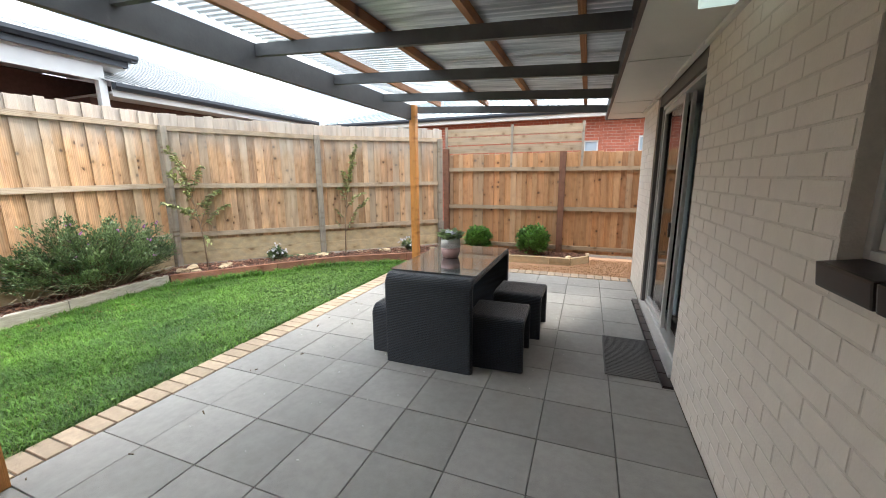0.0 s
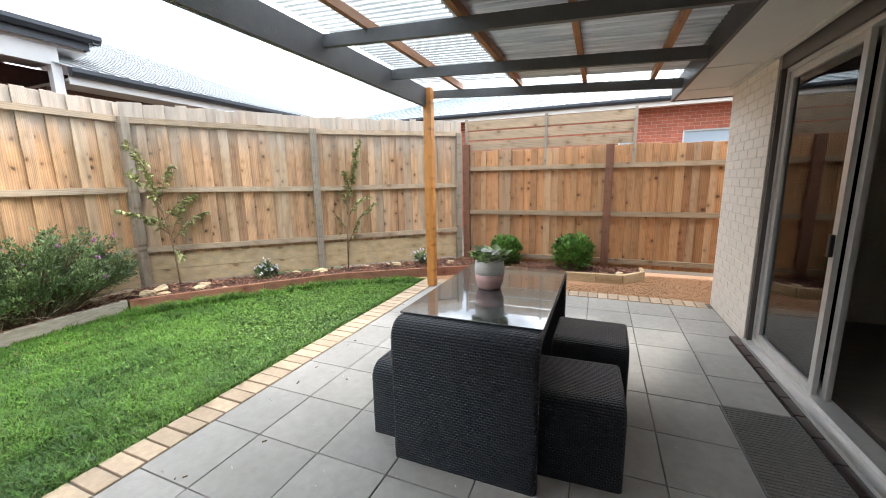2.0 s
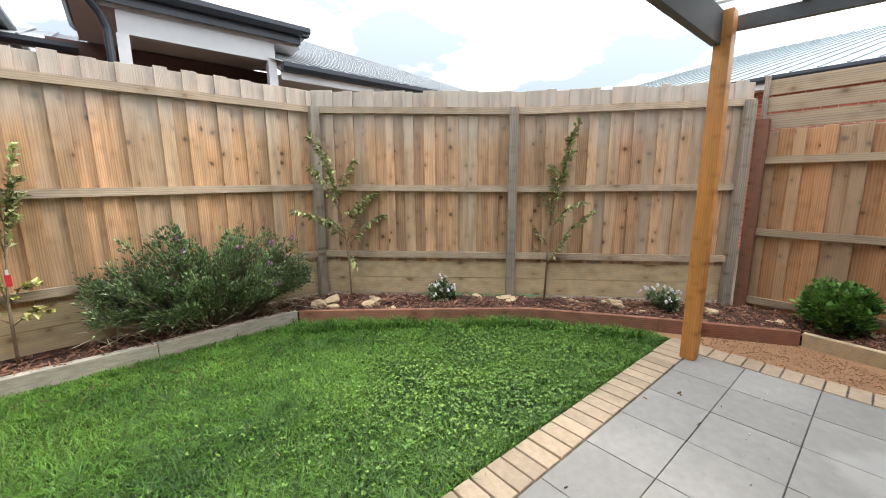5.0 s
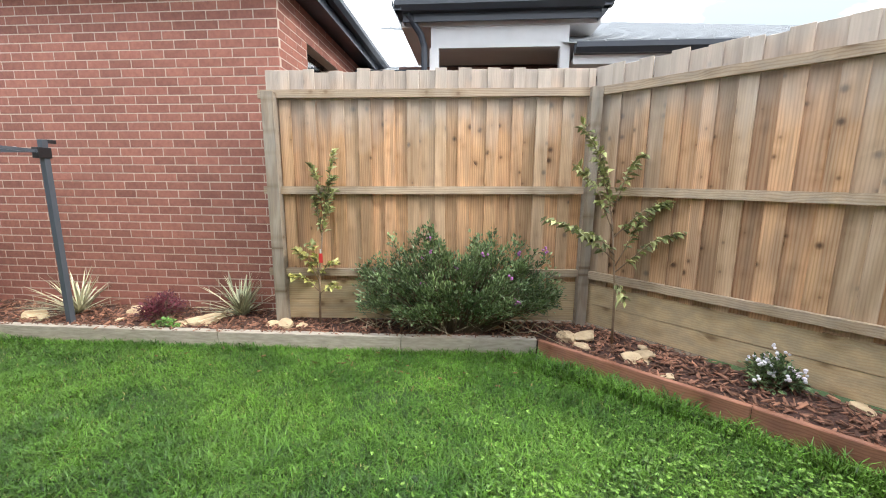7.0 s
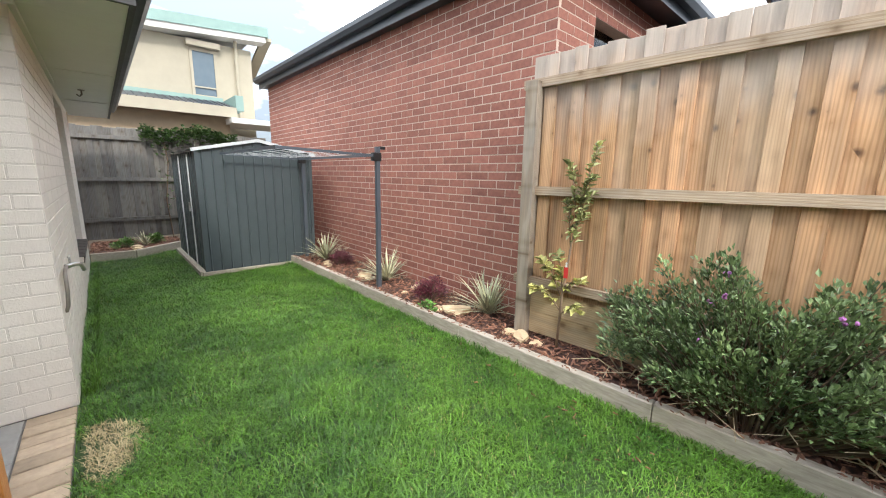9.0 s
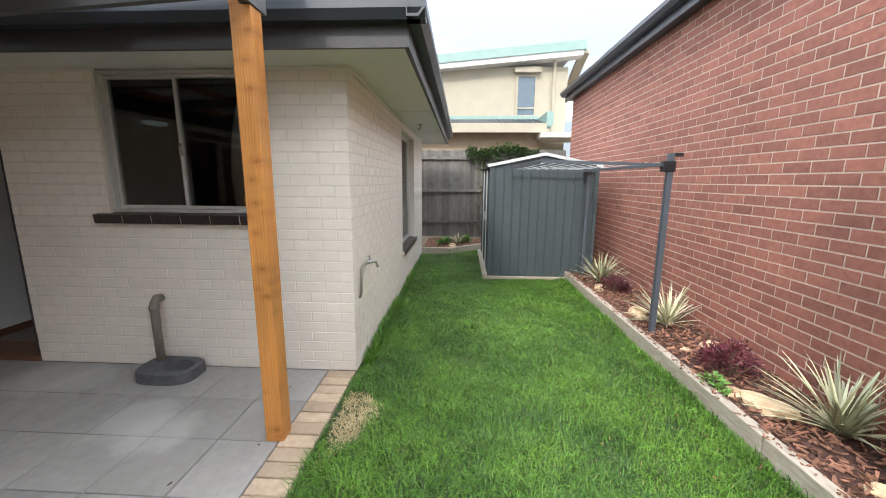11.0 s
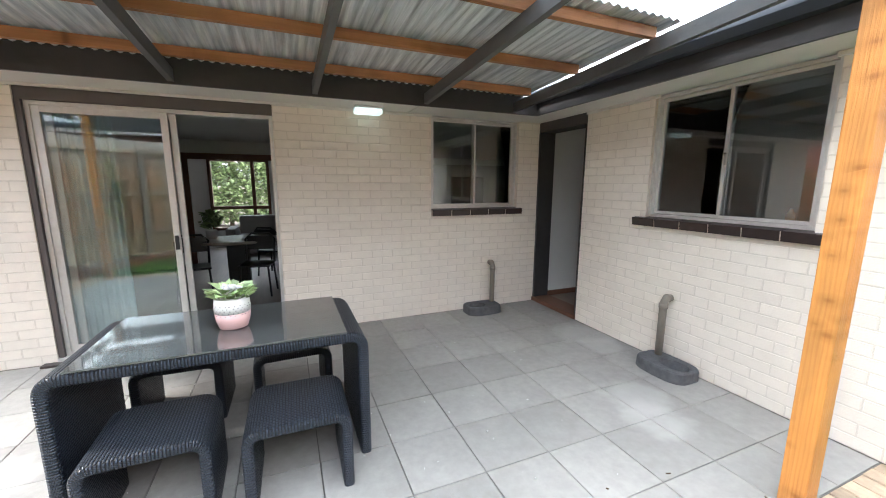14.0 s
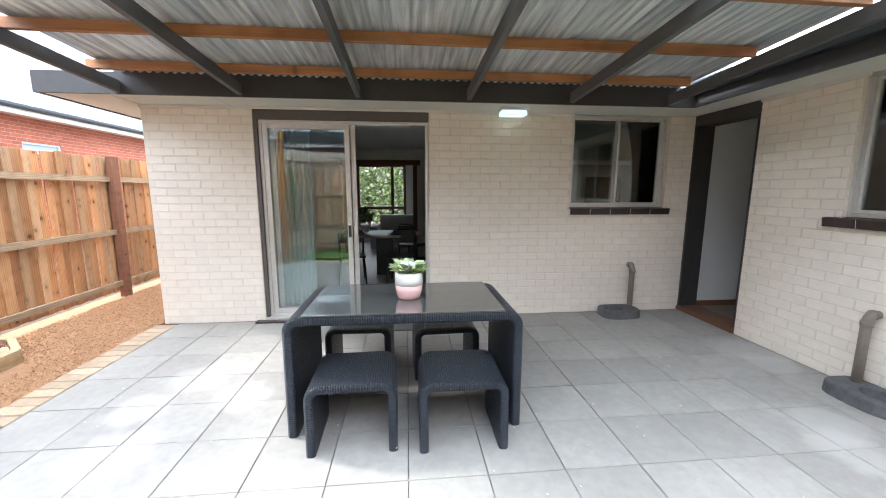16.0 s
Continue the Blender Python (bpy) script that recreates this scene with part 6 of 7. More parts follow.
chips("leaf_litter", [(-2.49, 0.6), (-2.1, 0.6), (-1.9, 3.0), (-2.1, 6.4), (-2.49, 6.4)], 24, 35, 0.002, "dry leaf scraps scattered on the pavers", (0.010, 0.026), mat("dry leaf", (0.20, 0.13, 0.07), (0.10, 0.065, 0.035), scale=20, rough=0.9, island=0.4))
chips("paver_grit", [(-2.4, 1.5), (0.3, 1.5), (0.3, 6.3), (-2.4, 6.3)], 90, 36, 0.002, "pale grit specks scattered on the pavers", (0.005, 0.014), mat("pale grit", (0.7, 0.68, 0.64), scale=20, rough=0.9, island=0.2))


# ---- plants ----
def shrub(name, at, rx, ry, h, count, size, material, label, seed, twigs=20, flowers=0, petal=None, lump=0.22, slim=0.36, hollow=0.55, ball=False, shoots=0.0, dead=0):
    """Many twigs that end in clumps of small leaves, with an uneven outline."""
    rg = random.Random(seed)
    t = thing(name, at, label, "shrub")
    bm = bmesh.new()
    ends = []
    for k in range(twigs):
        a = rg.uniform(0, 2 * math.pi)
        f = math.sqrt(rg.uniform(0.02, 1.0))
        up = rg.uniform(0.38, 1.08) * (1.0 - 0.5 * f * f)
        e = Vector((at[0] + rx * f * math.cos(a), at[1] + ry * f * math.sin(a), at[2] + h * up * rg.uniform(0.82, 1.1)))
        b = Vector((at[0] + rx * 0.25 * f * math.cos(a), at[1] + ry * 0.25 * f * math.sin(a), at[2] - 0.02))
        if ball:
            lift = math.asin(rg.uniform(-0.75, 1.0))
            out = rg.uniform(0.86, 1.0)
            e = Vector((at[0] + rx * out * math.cos(lift) * math.cos(a), at[1] + ry * out * math.cos(lift) * math.sin(a), at[2] + h * (0.52 + 0.46 * out * math.sin(lift))))
        elif rg.random() < shoots:
            e.z += rg.uniform(0.04, 0.13) * h
        m_ = b.lerp(e, 0.55) + Vector((rg.uniform(-0.04, 0.04), rg.uniform(-0.04, 0.04), 0.04))
        tube(bm, [b, m_, e], [0.007, 0.005, 0.002], 5)
        ends.append((b, m_, e))
    part("stem", bm, M_TWIG, t, kind="stuff")
    for k in range(dead):
        a = rg.uniform(-1.2, 1.2) + (0.0 if k % 3 else 0.6)
        y0, reach = rg.uniform(-0.8, 0.8) * ry, rg.uniform(0.7, 1.15) * rx
        p = Vector((at[0] + 0.1 * rx, at[1] + y0, at[2] + 0.03))
        q = Vector((at[0] + reach * math.cos(a * 0.6), at[1] + y0 + reach * math.sin(a), at[2] + rg.uniform(0.03, 0.3)))
        bm = bmesh.new()
        tube(bm, [p, p.lerp(q, 0.5) + Vector((0, rg.uniform(-0.05, 0.05), 0.07)), q], [0.0045, 0.0035, 0.002], 5)
        part("dead_twig", bm, M_DEAD, t)
    pts = []
    per = count // twigs
    for b, m_, e in ends:
        d0 = (e - m_).normalized()
        for k in range(per):
            f = rg.random() ** (1 - hollow)
            p = m_.lerp(e, f) if f > 0.3 else b.lerp(m_, 0.45 + f * 1.8)
            o = Vector((rg.gauss(0, 1), rg.gauss(0, 1), rg.gauss(0, 0.9)))
            p = p + o * lump * 0.33
            p.z = max(p.z, at[2] + 0.02)
            pts.append((p, d0 + o * 0.5 + Vector((0, 0, 0.35))))
    leaves("foliage", pts, size, rg, material, t, slim=slim)
    if flowers:
        bm = bmesh.new()
        for k in range(flowers):
            b, m_, e = rg.choice(ends)
            c = e + Vector((rg.gauss(0, 0.05), rg.gauss(0, 0.05), rg.uniform(0.0, 0.08)))
            for j in range(3):
                bmesh.ops.create_icosphere(bm, subdivisions=1, radius=rg.uniform(0.009, 0.016), matrix=Matrix.Translation(c + Vector((rg.gauss(0, 0.012), rg.gauss(0, 0.012), 0.012 * j))))
        part("flower", bm, petal, t, kind="stuff")
    return t


shrub("flowering_shrub", (-5.70, 3.35, 0.10), 0.36, 1.0, 1.0, 19000, 0.037, M_SHRUB, "large dark green shrub with a few mauve flowers", 41, twigs=230, flowers=16, petal=M_PINKP, lump=0.085, shoots=0.2, hollow=0.5, slim=0.3, dead=34)
shrub("clipped_bush", (-1.73, 7.72, 0.08), 0.24, 0.24, 0.46, 2900, 0.054, M_BALL, "bright green clipped round bush by the fence", 42, twigs=110, lump=0.08, slim=0.42, hollow=0.7, ball=True)
shrub("clipped_bush", (-0.65, 7.66, 0.08), 0.28, 0.28, 0.54, 3600, 0.054, M_BALL, "bright green clipped round bush by the fence", 43, twigs=130, lump=0.08, slim=0.42, hollow=0.7, ball=True)
shrub("burgundy_shrub", (-5.72, 0.40, 0.10), 0.18, 0.20, 0.27, 1500, 0.026, M_BURG, "low burgundy leaved shrub in the mulch", 44, twigs=40, lump=0.09)
shrub("burgundy_shrub", (-5.74, -1.85, 0.10), 0.18, 0.20, 0.22, 1300, 0.026, M_BURG, "low burgundy leaved shrub in the mulch", 45, twigs=40, lump=0.09)
shrub("white_flowers", (-4.93, 5.66, 0.10), 0.15, 0.16, 0.22, 1000, 0.032, M_SHRUB, "small dark plant with white mauve flower heads", 46, twigs=26, flowers=30, petal=M_PETAL, lump=0.07)
shrub("white_flowers", (-3.0, 7.22, 0.10), 0.17, 0.16, 0.22, 1000, 0.032, M_SHRUB, "small dark plant with pale flower heads", 47, twigs=26, flowers=20, petal=M_PETAL, lump=0.07)
shrub("green_plant", (-3.2, -5.6, 0.08), 0.15, 0.15, 0.18, 500, 0.04, M_BALL, "small green plant by the old fence", 48, twigs=14, lump=0.08)
shrub("green_plant", (-3.75, -5.9, 0.08), 0.15, 0.15, 0.2, 500, 0.04, M_BALL, "small green plant by the old fence", 49, twigs=14, lump=0.08)
shrub("small_weed", (-5.50, 0.62, 0.10), 0.07, 0.08, 0.09, 130, 0.04, M_BALL, "small green weed at the sleeper edge", 50, twigs=8, lump=0.05)


def spiky(at, n, length, label, seed):
    """A rosette of long narrow arching blades."""
    rg = random.Random(seed)
    t = thing("spiky_plant", at, label, "plant")
    V, F = [], []
    for k in range(n):
        a = rg.uniform(0, 6.28)
        lift = rg.uniform(0.35, 1.35)
        L = length * rg.uniform(0.7, 1.1)
        d = Vector((math.cos(a) * math.cos(lift), math.sin(a) * math.cos(lift), math.sin(lift)))
        s = Vector((-math.sin(a), math.cos(a), 0)) * 0.013
        p = Vector(at) + Vector((rg.gauss(0, 0.015), rg.gauss(0, 0.015), 0))
        i0 = len(V)
        for j in range(5):
            f = j / 4
            c = p + d * L * f + Vector((0, 0, -0.22 * L * f * f))
            wdt = (1 - f) ** 0.6
            V += [tuple(c - s * wdt), tuple(c + s * wdt)]
        for j in range(4):
            F.append((i0 + 2 * j, i0 + 2 * j + 1, i0 + 2 * j + 3, i0 + 2 * j + 2))
    ob = new("rosette", raw_mesh("rosette", np.array(V), np.array(F), M_SPIKE))
    ob.parent, ob.matrix_parent_inverse = t, world_of(t).inverted()


spiky((-5.92, 1.12, 0.11), 90, 0.61, "cream and green striped spiky plant by the brick wall", 51)
spiky((-5.80, -0.62, 0.11), 67, 0.63, "cream and green striped spiky plant by the clothesline", 52)
spiky((-5.72, -2.35, 0.11), 90, 0.63, "cream and green striped spiky plant by the shed", 53)
spiky((-3.55, -5.75, 0.09), 34, 0.42, "pale spiky plant by the old fence", 54)


def sapling(at, top, branches, label, seed, material, low=None, size=0.055, per=15, droop=0.25):
    """A thin stem with a few bent branches that carry leaves. branches: (height, dx, dy, rise)."""
    rg = random.Random(seed)
    t = thing("sapling", at, label, "tree")
    base, tip = Vector(at), Vector(top)
    way = lambda f: Vector((base.x + (tip.x - base.x) * f ** 2.2, base.y + (tip.y - base.y) * f ** 2.2, base.z + (tip.z - base.z) * f))
    stem = [base + Vector((0, 0, -0.02)), way(0.3), way(0.65), way(0.85), tip]
    bm = bmesh.new()
    tube(bm, stem, [0.012, 0.010, 0.007, 0.005, 0.003], 8)
    part("trunk", bm, M_STEM, t, smooth=True)
    pts, lowpts = [], []
    runs = []
    for h, dx, dy, rise in branches:
        s = way((h - at[2]) / (top[2] - at[2]))
        e = s + Vector((dx, dy, rise))
        m_ = s.lerp(e, 0.5) + Vector((0, 0, 0.05 + 0.1 * abs(rise)))
        bm = bmesh.new()
        tube(bm, [s, m_, e], [0.006, 0.004, 0.002], 6)
        part("limb", bm, M_STEM, t, smooth=True)
        runs.append((s, m_, e))
    runs.append((stem[2], stem[3], tip))
    for s, m_, e in runs:
        n = int(1.8 * per * max(0.6, (e - s).length / 0.35))
        for k in range(n):
            f = rg.uniform(0.15, 1.0)
            p = s.lerp(m_, f * 2) if f < 0.5 else m_.lerp(e, f * 2 - 1)
            side = (e - s).normalized().cross(Vector((0, 0, 1)))
            side = side.normalized() if side.length > 0.05 else Vector((1, 0, 0))
            d = side * rg.choice((-1, 1)) + (e - s).normalized() * 0.8 + Vector((0, 0, rg.uniform(-0.5, 0.3)))
            (lowpts if low and p.z < low else pts).append((p + Vector((rg.gauss(0, 0.01), rg.gauss(0, 0.01), 0)), d))
    if pts:
        leaves("crown", pts, size, rg, material, t, droop=droop + 0.15, slim=0.22)
    if lowpts:
        leaves("low_leaves", lowpts, size, rg, M_YELLOW, t, "yellowing lower leaves", droop=droop, slim=0.3)
    return t


sapling((-5.72, 2.05, 0.10), (-5.74, 2.25, 1.78), ((0.42, 0.06, 0.24, 0.10), (0.45, 0.05, -0.25, 0.16), (0.55, 0.04, -0.2, 0.3), (0.6, 0.0, 0.16, 0.12), (0.62, -0.02, -0.1, 0.3), (0.95, 0.0, 0.1, 0.3), (1.0, 0.02, -0.06, 0.36), (1.15, 0.03, 0.13, 0.26), (1.2, 0.0, -0.1, 0.45), (1.25, 0.02, 0.12, 0.3)),
        "young tree with yellowing lower leaves and a red tag", 61, M_TREE, low=0.85, size=0.07, per=26)
sapling((-5.55, 4.78, 0.10), (-5.70, 4.62, 1.75), ((0.75, 0.1, 0.55, 0.40), (0.85, 0.12, -0.62, 0.36), (0.9, 0.2, -0.36, 0.2), (0.8, 0.02, 0.34, 0.55), (1.05, 0.05, 0.42, 0.30), (1.1, 0.0, -0.34, 0.55), (1.25, 0.0, 0.22, 0.5), (1.3, 0.02, -0.28, 0.68), (0.65, 0.06, 0.06, -0.15)),
        "young tree with drooping narrow leaves against the fence", 62, M_TREE, size=0.085, per=20, droop=0.4)
sapling((-4.08, 6.55, 0.10), (-3.78, 6.62, 2.12), ((0.55, -0.52, -0.12, 0.38), (0.5, 0.5, 0.1, 0.66), (0.75, -0.3, -0.08, 0.24), (0.95, 0.36, 0.05, 0.30), (1.05, -0.14, 0.0, 0.34), (1.15, 0.12, 0.02, 0.42), (1.3, -0.08, 0.0, 0.36), (1.4, 0.14, 0.02, 0.4), (1.55, 0.1, 0.0, 0.42)),
        "young upright tree with small rounded green leaves", 63, M_TREE, size=0.066, per=36)
tag = thing("plant_tag", (-5.70, 2.09, 0.78), "red and white plant label tied to a sapling", "plant tag")
part("card", made_box(-5.702, -5.70, 2.075, 2.11, 0.74, 0.83), mat("red label card", (0.6, 0.03, 0.03), scale=4), tag)
part("loop", made_box(-5.702, -5.70, 2.085, 2.10, 0.83, 0.87), M_WHITE, tag)


def rock(at, r, seed, flat=0.5, turn=0.0, long_=1.3):
    rg = random.Random(seed)
    bm = bmesh.new()
    bmesh.ops.create_icosphere(bm, subdivisions=2, radius=1.0)
    ox, oy = rg.uniform(0, 50), rg.uniform(0, 50)
    for v in bm.verts:
        k = 1 + 0.55 * noise.noise(v.co * 1.1 + Vector((ox, oy, 0))) + 0.16 * noise.noise(v.co * 2.8 + Vector((oy, ox, 0)))
        v.co.z = max(-0.75, min(0.72, v.co.z))
        v.co = Vector((v.co.x * k * r * 0.82 * long_, v.co.y * k * r * 0.88, v.co.z * k * r * flat))
    bmesh.ops.bevel(bm, geom=[e for e in bm.edges if e.is_manifold and e.calc_face_angle() > 0.6], offset=r * 0.06, segments=1, affect="EDGES")
    ob = new("rock", mesh_of("rock", bm, M_ROCK, False))
    ob.matrix_basis = pose(at[0], at[1], at[2] + r * flat * 0.55, rg.uniform(-8, 8), rg.uniform(-8, 8), turn)
    return tagged(ob, "pale cream garden rock resting on the mulch", "rock", "rocks in the garden bed")


rk = 0
for gx, gy, sizes in ((-5.68, 1.72, (0.085, 0.07, 0.06, 0.035)), (-5.66, 0.78, (0.10, 0.12, 0.06, 0.07, 0.05)), (-5.92, -0.05, (0.10, 0.05)), (-5.66, -0.02, (0.05,)), (-5.66, -0.95, (0.11, 0.07, 0.06)), (-5.62, -2.0, (0.09, 0.08)), (-5.95, 0.95, (0.06,)),
                      (-5.62, 4.42, (0.10,)), (-5.45, 4.50, (0.07,)), (-5.30, 4.93, (0.09, 0.08, 0.06, 0.05)), (-4.98, 4.98, (0.05,)), (-5.48, 5.02, (0.05,)), (-4.66, 6.0, (0.065,)), (-4.36, 6.18, (0.08, 0.07, 0.05)), (-3.84, 6.72, (0.05, 0.045, 0.04)), (-3.45, 6.98, (0.09, 0.07, 0.06)), (-2.62, 7.45, (0.075, 0.06)), (-3.12, 6.95, (0.04,)),
                      (0.02, 7.45, (0.06, 0.04)), (-3.4, -5.45, (0.09, 0.07)), (-2.1, 7.62, (0.05, 0.04))):
    for k, s in enumerate(sizes):
        rk += 1
        a = k * 2.4 + rk
        d = 0 if k == 0 else 0.13 + 0.02 * k
        rock((gx + 0.45 * d * math.cos(a), gy + d * math.sin(a), 0.09 if gy > -4 else 0.08), s, 100 + rk, 0.55, rk * 47)
ob = rock((-5.60, 4.55, 0.12), 0.085, 300, 0.55, 120, 1.6)

# climbing ivy over the old fence
IVY = thing("ivy", (-4.1, -6.45, 0.1), "green ivy climbing over the old fence", "climber")
rg = random.Random(71)
pts = []
for k in range(1100):
    x = rg.uniform(-5.5, -3.75)
    edge = 2.38 + 0.06 * math.sin(x * 5) + rg.gauss(0, 0.05)
    z = edge - abs(rg.gauss(0, 0.14)) if rg.random() < 0.75 or x > -3.95 or x < -4.3 else rg.uniform(0.7, 2.3)
    pts.append(((x + rg.gauss(0, 0.03), -6.52 + rg.uniform(-0.02, 0.12), z), (rg.uniform(-0.3, 0.3), 1, 0.3)))
leaves("ivy_leaves", pts, 0.075, rg, leafy("ivy leaf", (0.13, 0.22, 0.07), (0.05, 0.10, 0.03)), IVY, slim=0.48)
bm = bmesh.new()
tube(bm, [(-4.1, -6.5, 0.08), (-4.05, -6.48, 0.9), (-4.15, -6.5, 1.7), (-4.1, -6.5, 2.35), (-4.6, -6.5, 2.4)], 0.012, 6)
part("ivy_stem", bm, M_TWIG, IVY)

# ---- inside the house ----
M_CURT = mat("sheer curtain", (0.62, 0.68, 0.70), (0.52, 0.58, 0.60), scale=6, rough=0.9)
CUR = thing("curtain", (1.22, 5.3, 0.03), "pale sheer curtain drawn to the side of the door", "curtain")
bm = bmesh.new()
n = 60
row = [(1.24 + 0.022 * math.sin(k * 0.95), 4.98 + 0.5 * k / n) for k in range(n + 1)]
vs = [[bm.verts.new((x, y, z)) for x, y in row] for z in (0.05, 2.25)]
for k in range(n):
    bm.faces.new((vs[0][k], vs[0][k + 1], vs[1][k + 1], vs[1][k]))
part("cloth", bm, M_CURT, CUR, smooth=True)
DT = thing("indoor_table", (3.3, 4.25, 0.03), "oval dining table with a pale top inside the house", "table")
bm = bmesh.new()
lathe(bm, ((0.0, 0.70), (0.55, 0.70), (0.58, 0.715), (0.58, 0.73), (0.55, 0.745)), (0, 0, 0.03), 36)
for v in bm.verts:
    v.co = Vector((3.3 + v.co.x * 0.8, 4.25 + v.co.y * 1.15, v.co.z))
part("tabletop", bm, mat("greige table top", (0.34, 0.29, 0.24), scale=5, rough=0.35), DT)
part("pedestal", made_box(3.18, 3.42, 4.1, 4.4, 0.031, 0.73, bevel=0.02), M_BLACK, DT)


def chair(x, y, rz):
    t = thing("dining_chair", (0, 0, 0), "black dining chair with a curved back", "chair", "indoor dining chairs")
    part("seat", made_box(-0.21, 0.21, -0.21, 0.21, 0.43, 0.46, bevel=0.012), M_BLACK, t)
    for a, b in ((-0.18, -0.18), (0.18, -0.18), (-0.18, 0.18), (0.18, 0.18)):
        bm = bmesh.new()
        tube(bm, [(a * 1.15, b * 1.15, 0.0), (a, b, 0.43)], 0.014, 8)
        part("leg", bm, M_BLACK, t)
    bm = bmesh.new()
    tube(bm, [(-0.19, 0.19, 0.45), (-0.2, 0.24, 0.78), (-0.12, 0.27, 0.86), (0.12, 0.27, 0.86), (0.2, 0.24, 0.78), (0.19, 0.19, 0.45)], 0.016, 8)
    box(bm, -0.18, 0.18, 0.235, 0.255, 0.62, 0.83, 0.006)
    part("backrest", bm, M_BLACK, t)
    t.matrix_basis = pose(x, y, 0.03, 0, 0, rz)
    return t


ch = chair(2.65, 3.95, -100)
copy_thing(ch, pose(3.9, 3.75, 0.03, 0, 0, 60))
copy_thing(ch, pose(2.7, 4.75, 0.03, 0, 0, -80))
P2 = thing("table_plant", (3.35, 4.6, 0.775), "small green plant in a white pot on the dining table", "pot plant")
bm = bmesh.new()
lathe(bm, ((0.05, 0.0), (0.075, 0.03), (0.08, 0.14), (0.07, 0.14)), (3.35, 4.6, 0.776))
part("pot", bm, M_WHITE, P2, smooth=True)
pts = [((3.35 + rg.gauss(0, 0.05), 4.6 + rg.gauss(0, 0.05), 0.93 + rg.uniform(0, 0.22)), (rg.gauss(0, 1), rg.gauss(0, 1), 1)) for k in range(120)]
leaves("foliage", pts, 0.11, rg, M_SHRUB, P2)
PL = thing("plate", (3.1, 4.05, 0.775), "white plate on the dining table", "plate")
bm = bmesh.new()
lathe(bm, ((0.0, 0.0), (0.08, 0.0), (0.14, 0.018), (0.138, 0.022), (0.08, 0.006)), (3.1, 4.05, 0.776), 24)
part("dish", bm, M_WHITE, PL)
SOFA = thing("sofa", (6.6, 4.0, 0.03), "dark grey sofa under the far window", "sofa")
part("base", made_box(6.2, 7.1, 3.0, 4.6, 0.031, 0.42, bevel=0.04), M_DIM, SOFA)
part("back", made_box(7.1, 7.35, 3.0, 4.6, 0.1, 0.85, bevel=0.06), M_DIM, SOFA)
part("arm", made_box(6.2, 7.1, 4.6, 4.8, 0.031, 0.62, bevel=0.05), M_DIM, SOFA)
WIN = thing("window_4", (7.7, 4.5, 0.45), "brown timber framed window of the living room", "window", kind="structure")
bm = bmesh.new()
for a, b, c, d in ((3.87, 3.94, 0.45, 2.25), (5.19, 5.26, 0.45, 2.25), (4.22, 4.30, 0.45, 2.25), (3.94, 5.19, 0.45, 0.52), (3.94, 5.19, 2.18, 2.25), (4.3, 5.19, 0.98, 1.06), (3.94, 4.22, 0.98, 1.06)):
    box(bm, 7.62, 7.75, a, b, c, d)
part("window_frame", bm, M_TIMBER, WIN)
HEDGE = thing("front_hedge", (14.3, 4.6, 0), "green garden hedge seen through the far window", "hedge")
pts = [((14.3 + rg.uniform(-0.6, 0.6), rg.uniform(0.5, 9.0), rg.uniform(0.0, 2.3) * (1 + 0.5 * rg.random())), (-1, 0, 0.4)) for k in range(15000)]
leaves("foliage", pts, 0.19, rg, leafy("sunlit hedge leaf", (0.36, 0.42, 0.22), (0.16, 0.23, 0.09)), HEDGE, slim=0.45)
for k in range(7):
    bm = bmesh.new()
    tube(bm, [(14.3, 1.6 + k, -0.08), (14.35, 1.65 + k, 1.2), (14.2, 1.5 + k, 2.6)], [0.08, 0.06, 0.03], 8)
    part("trunk", bm, M_TWIG, HEDGE)
solid("floor_drive", made_box(8.4, 13.4, -1, 10, -0.2, -0.05), mat("pale concrete", (0.5, 0.48, 0.45), scale=8, rough=0.9), "pale concrete drive in front of the house", "driveway")
CAB = thing("kitchen_cabinet", (2.6, 0.5, 0.03), "dark kitchen cabinets seen through the window", "cabinet")
part("body", made_box(2.6, 3.2, -2.0, 2.19, 0.031, 1.95, bevel=0.01), M_DIM, CAB)
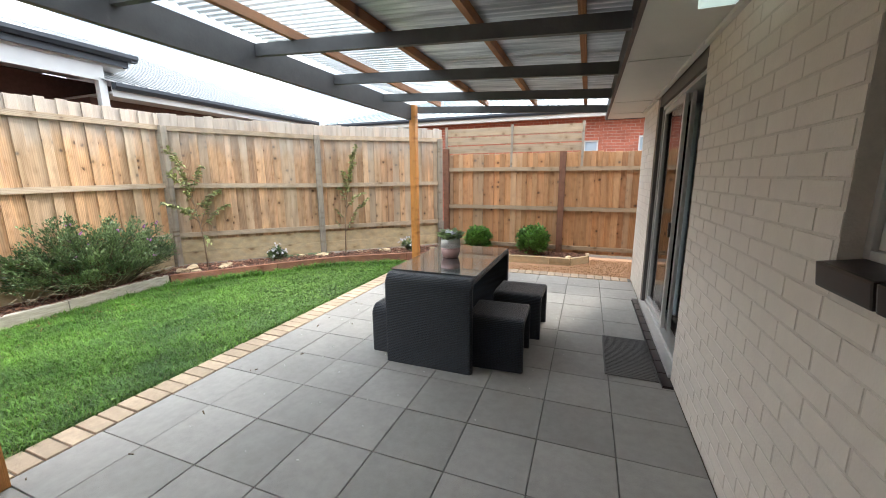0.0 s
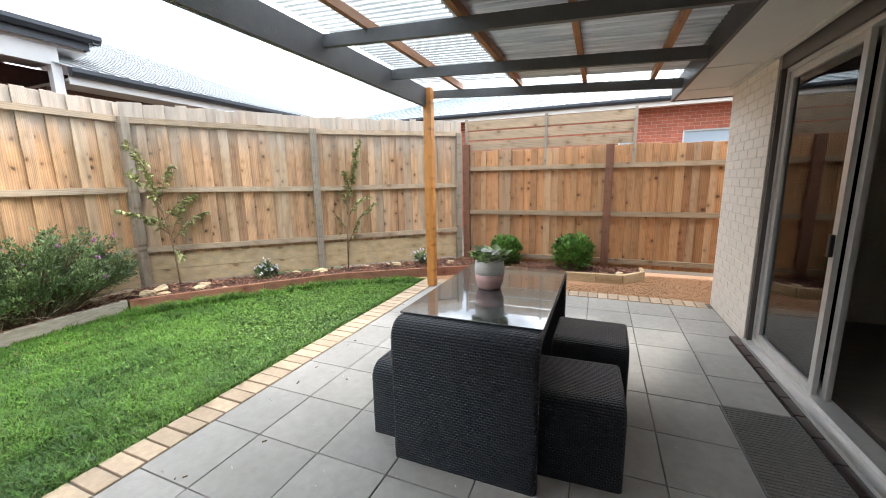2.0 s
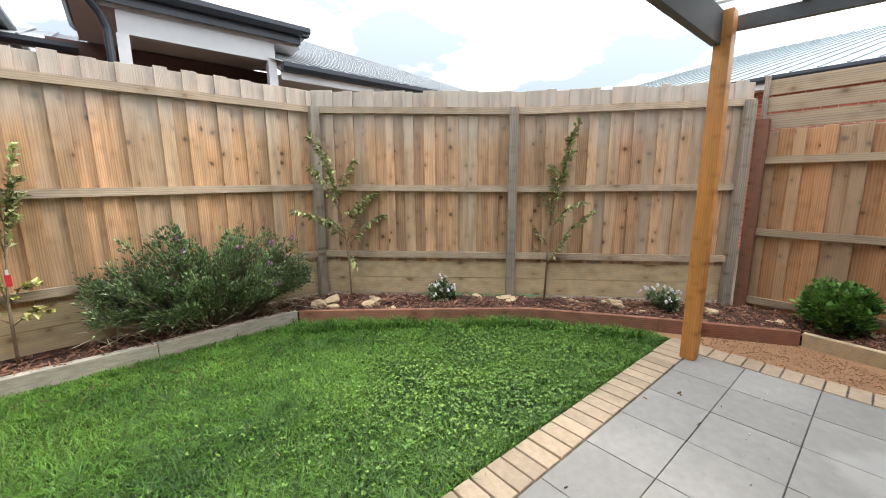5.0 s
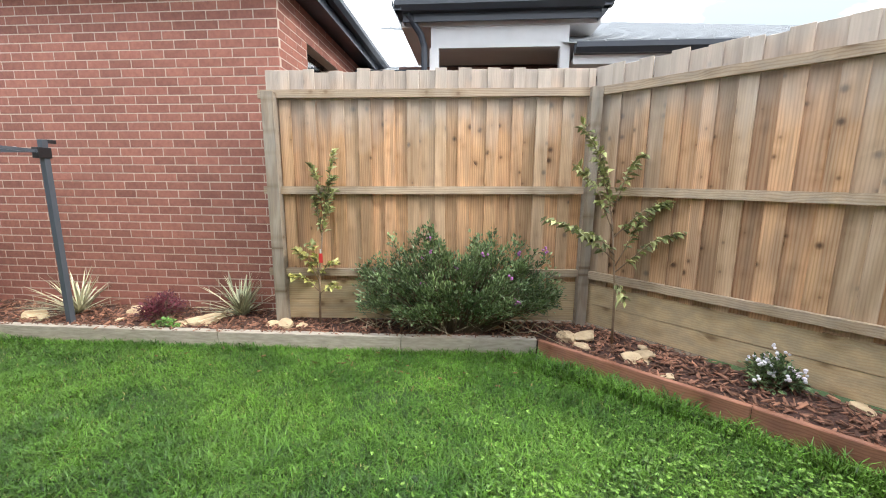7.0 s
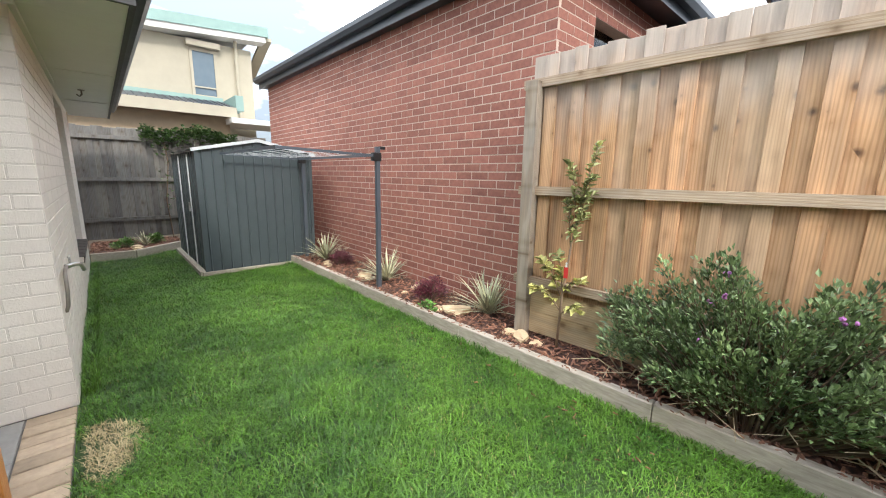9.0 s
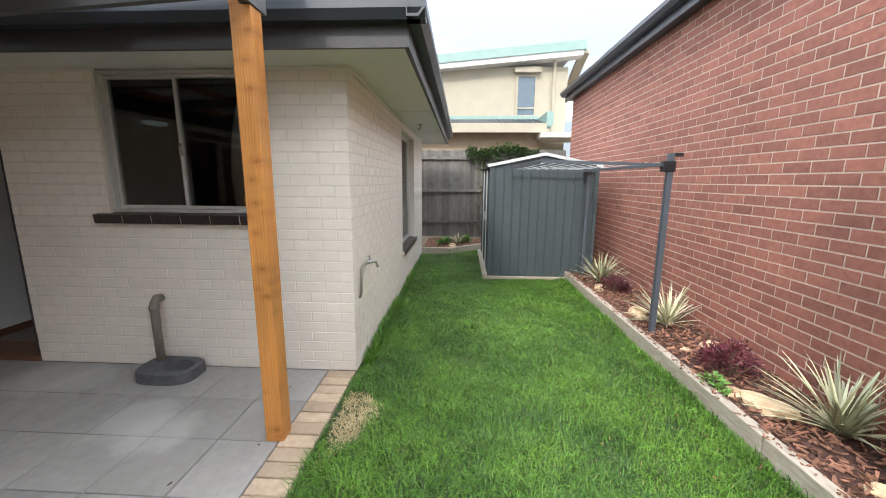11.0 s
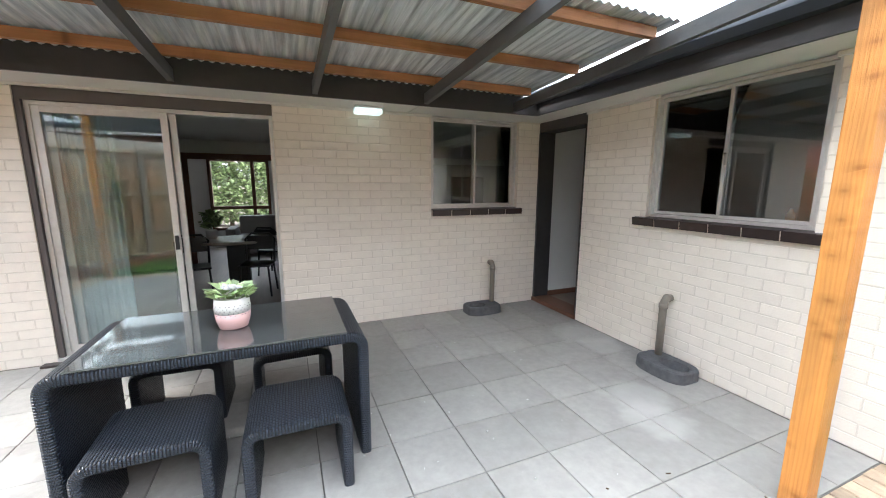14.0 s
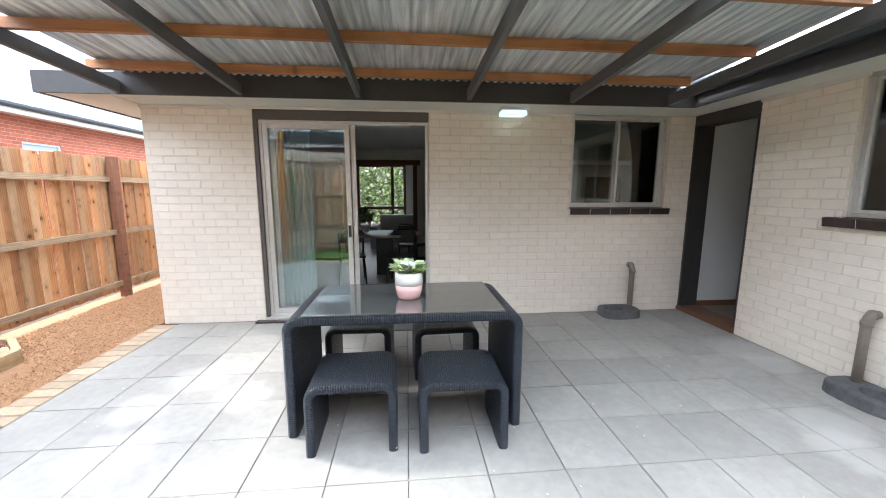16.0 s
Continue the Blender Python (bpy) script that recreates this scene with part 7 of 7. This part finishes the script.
part("fridge", made_box(2.55, 3.2, 0.3, 0.9, 0.031, 1.75, bevel=0.02), M_BLACK, CAB)
FIG = thing("soap_bottle", (-1.78, 0.2, 1.326), "small amber soap bottle on the inner sill", "bottle")
bm = bmesh.new()
lathe(bm, ((0.028, 0.0), (0.03, 0.01), (0.03, 0.085), (0.012, 0.1), (0.012, 0.12)), (-1.80, 0.17, 1.336), 14)
part("bottle", bm, mat("amber plastic", (0.5, 0.22, 0.08), scale=5, rough=0.3), FIG, smooth=True)
part("inner_sill", made_box(-2.0, -0.8, 0.096, 0.22, 1.30, 1.335), M_WHITE, FIG)

# ---- brick courses, last ----
brickwork(WALL_1, F1, 6.64 - W2Y, SOF - 0.01, OPEN1, M_WALL, depth=0.0028, bevel=0.0016, wobble=0.0007, near=(2.0, 1.1))
brickwork(WALL_2, F2, W1X - HCX, SOF - 0.01, OPEN2, M_WALL, depth=0.0028, bevel=0.0016, wobble=0.0007, near=(1.2, 1.2))
brickwork(WALL_3, F3, 4.7 + W2Y, SOF - 0.01, OPEN3, M_WALL, depth=0.0028, bevel=0.0016, wobble=0.0007, near=(4.8, 1.2))
NWALL = [o for o in N1.children if o.name.startswith("wall")]
FNR = face_frame((-6.1, 1.6, 0.10), (0, -1, 0), (1, 0, 0))
brickwork(NWALL[0], FNR, 7.45, 3.30, [], M_RED, depth=0.003, bevel=0.0015, joint=0.011, wobble=0.0006, near=(1.0, 1.4))
FNR2 = face_frame((-13.0, 1.6, 0.10), (1, 0, 0), (0, 1, 0))
brickwork(NWALL[1], FNR2, 6.9, 3.30, [(13 - 6.1 - 1.65, 13 - 6.1 - 0.65, 2.1, 2.96)], M_RED, depth=0.003, bevel=0.0015, joint=0.011, wobble=0.0006, near=(6.5, 3.0), limit=150)
RWALL = next(o for o in N3.children if o.name.startswith("wall"))
brickwork(RWALL, F4, 17.6, 3.26, WIN4, M_RED3, depth=0.003, bevel=0.0015, wobble=0.0006, near=(10.0, 2.6), limit=150)
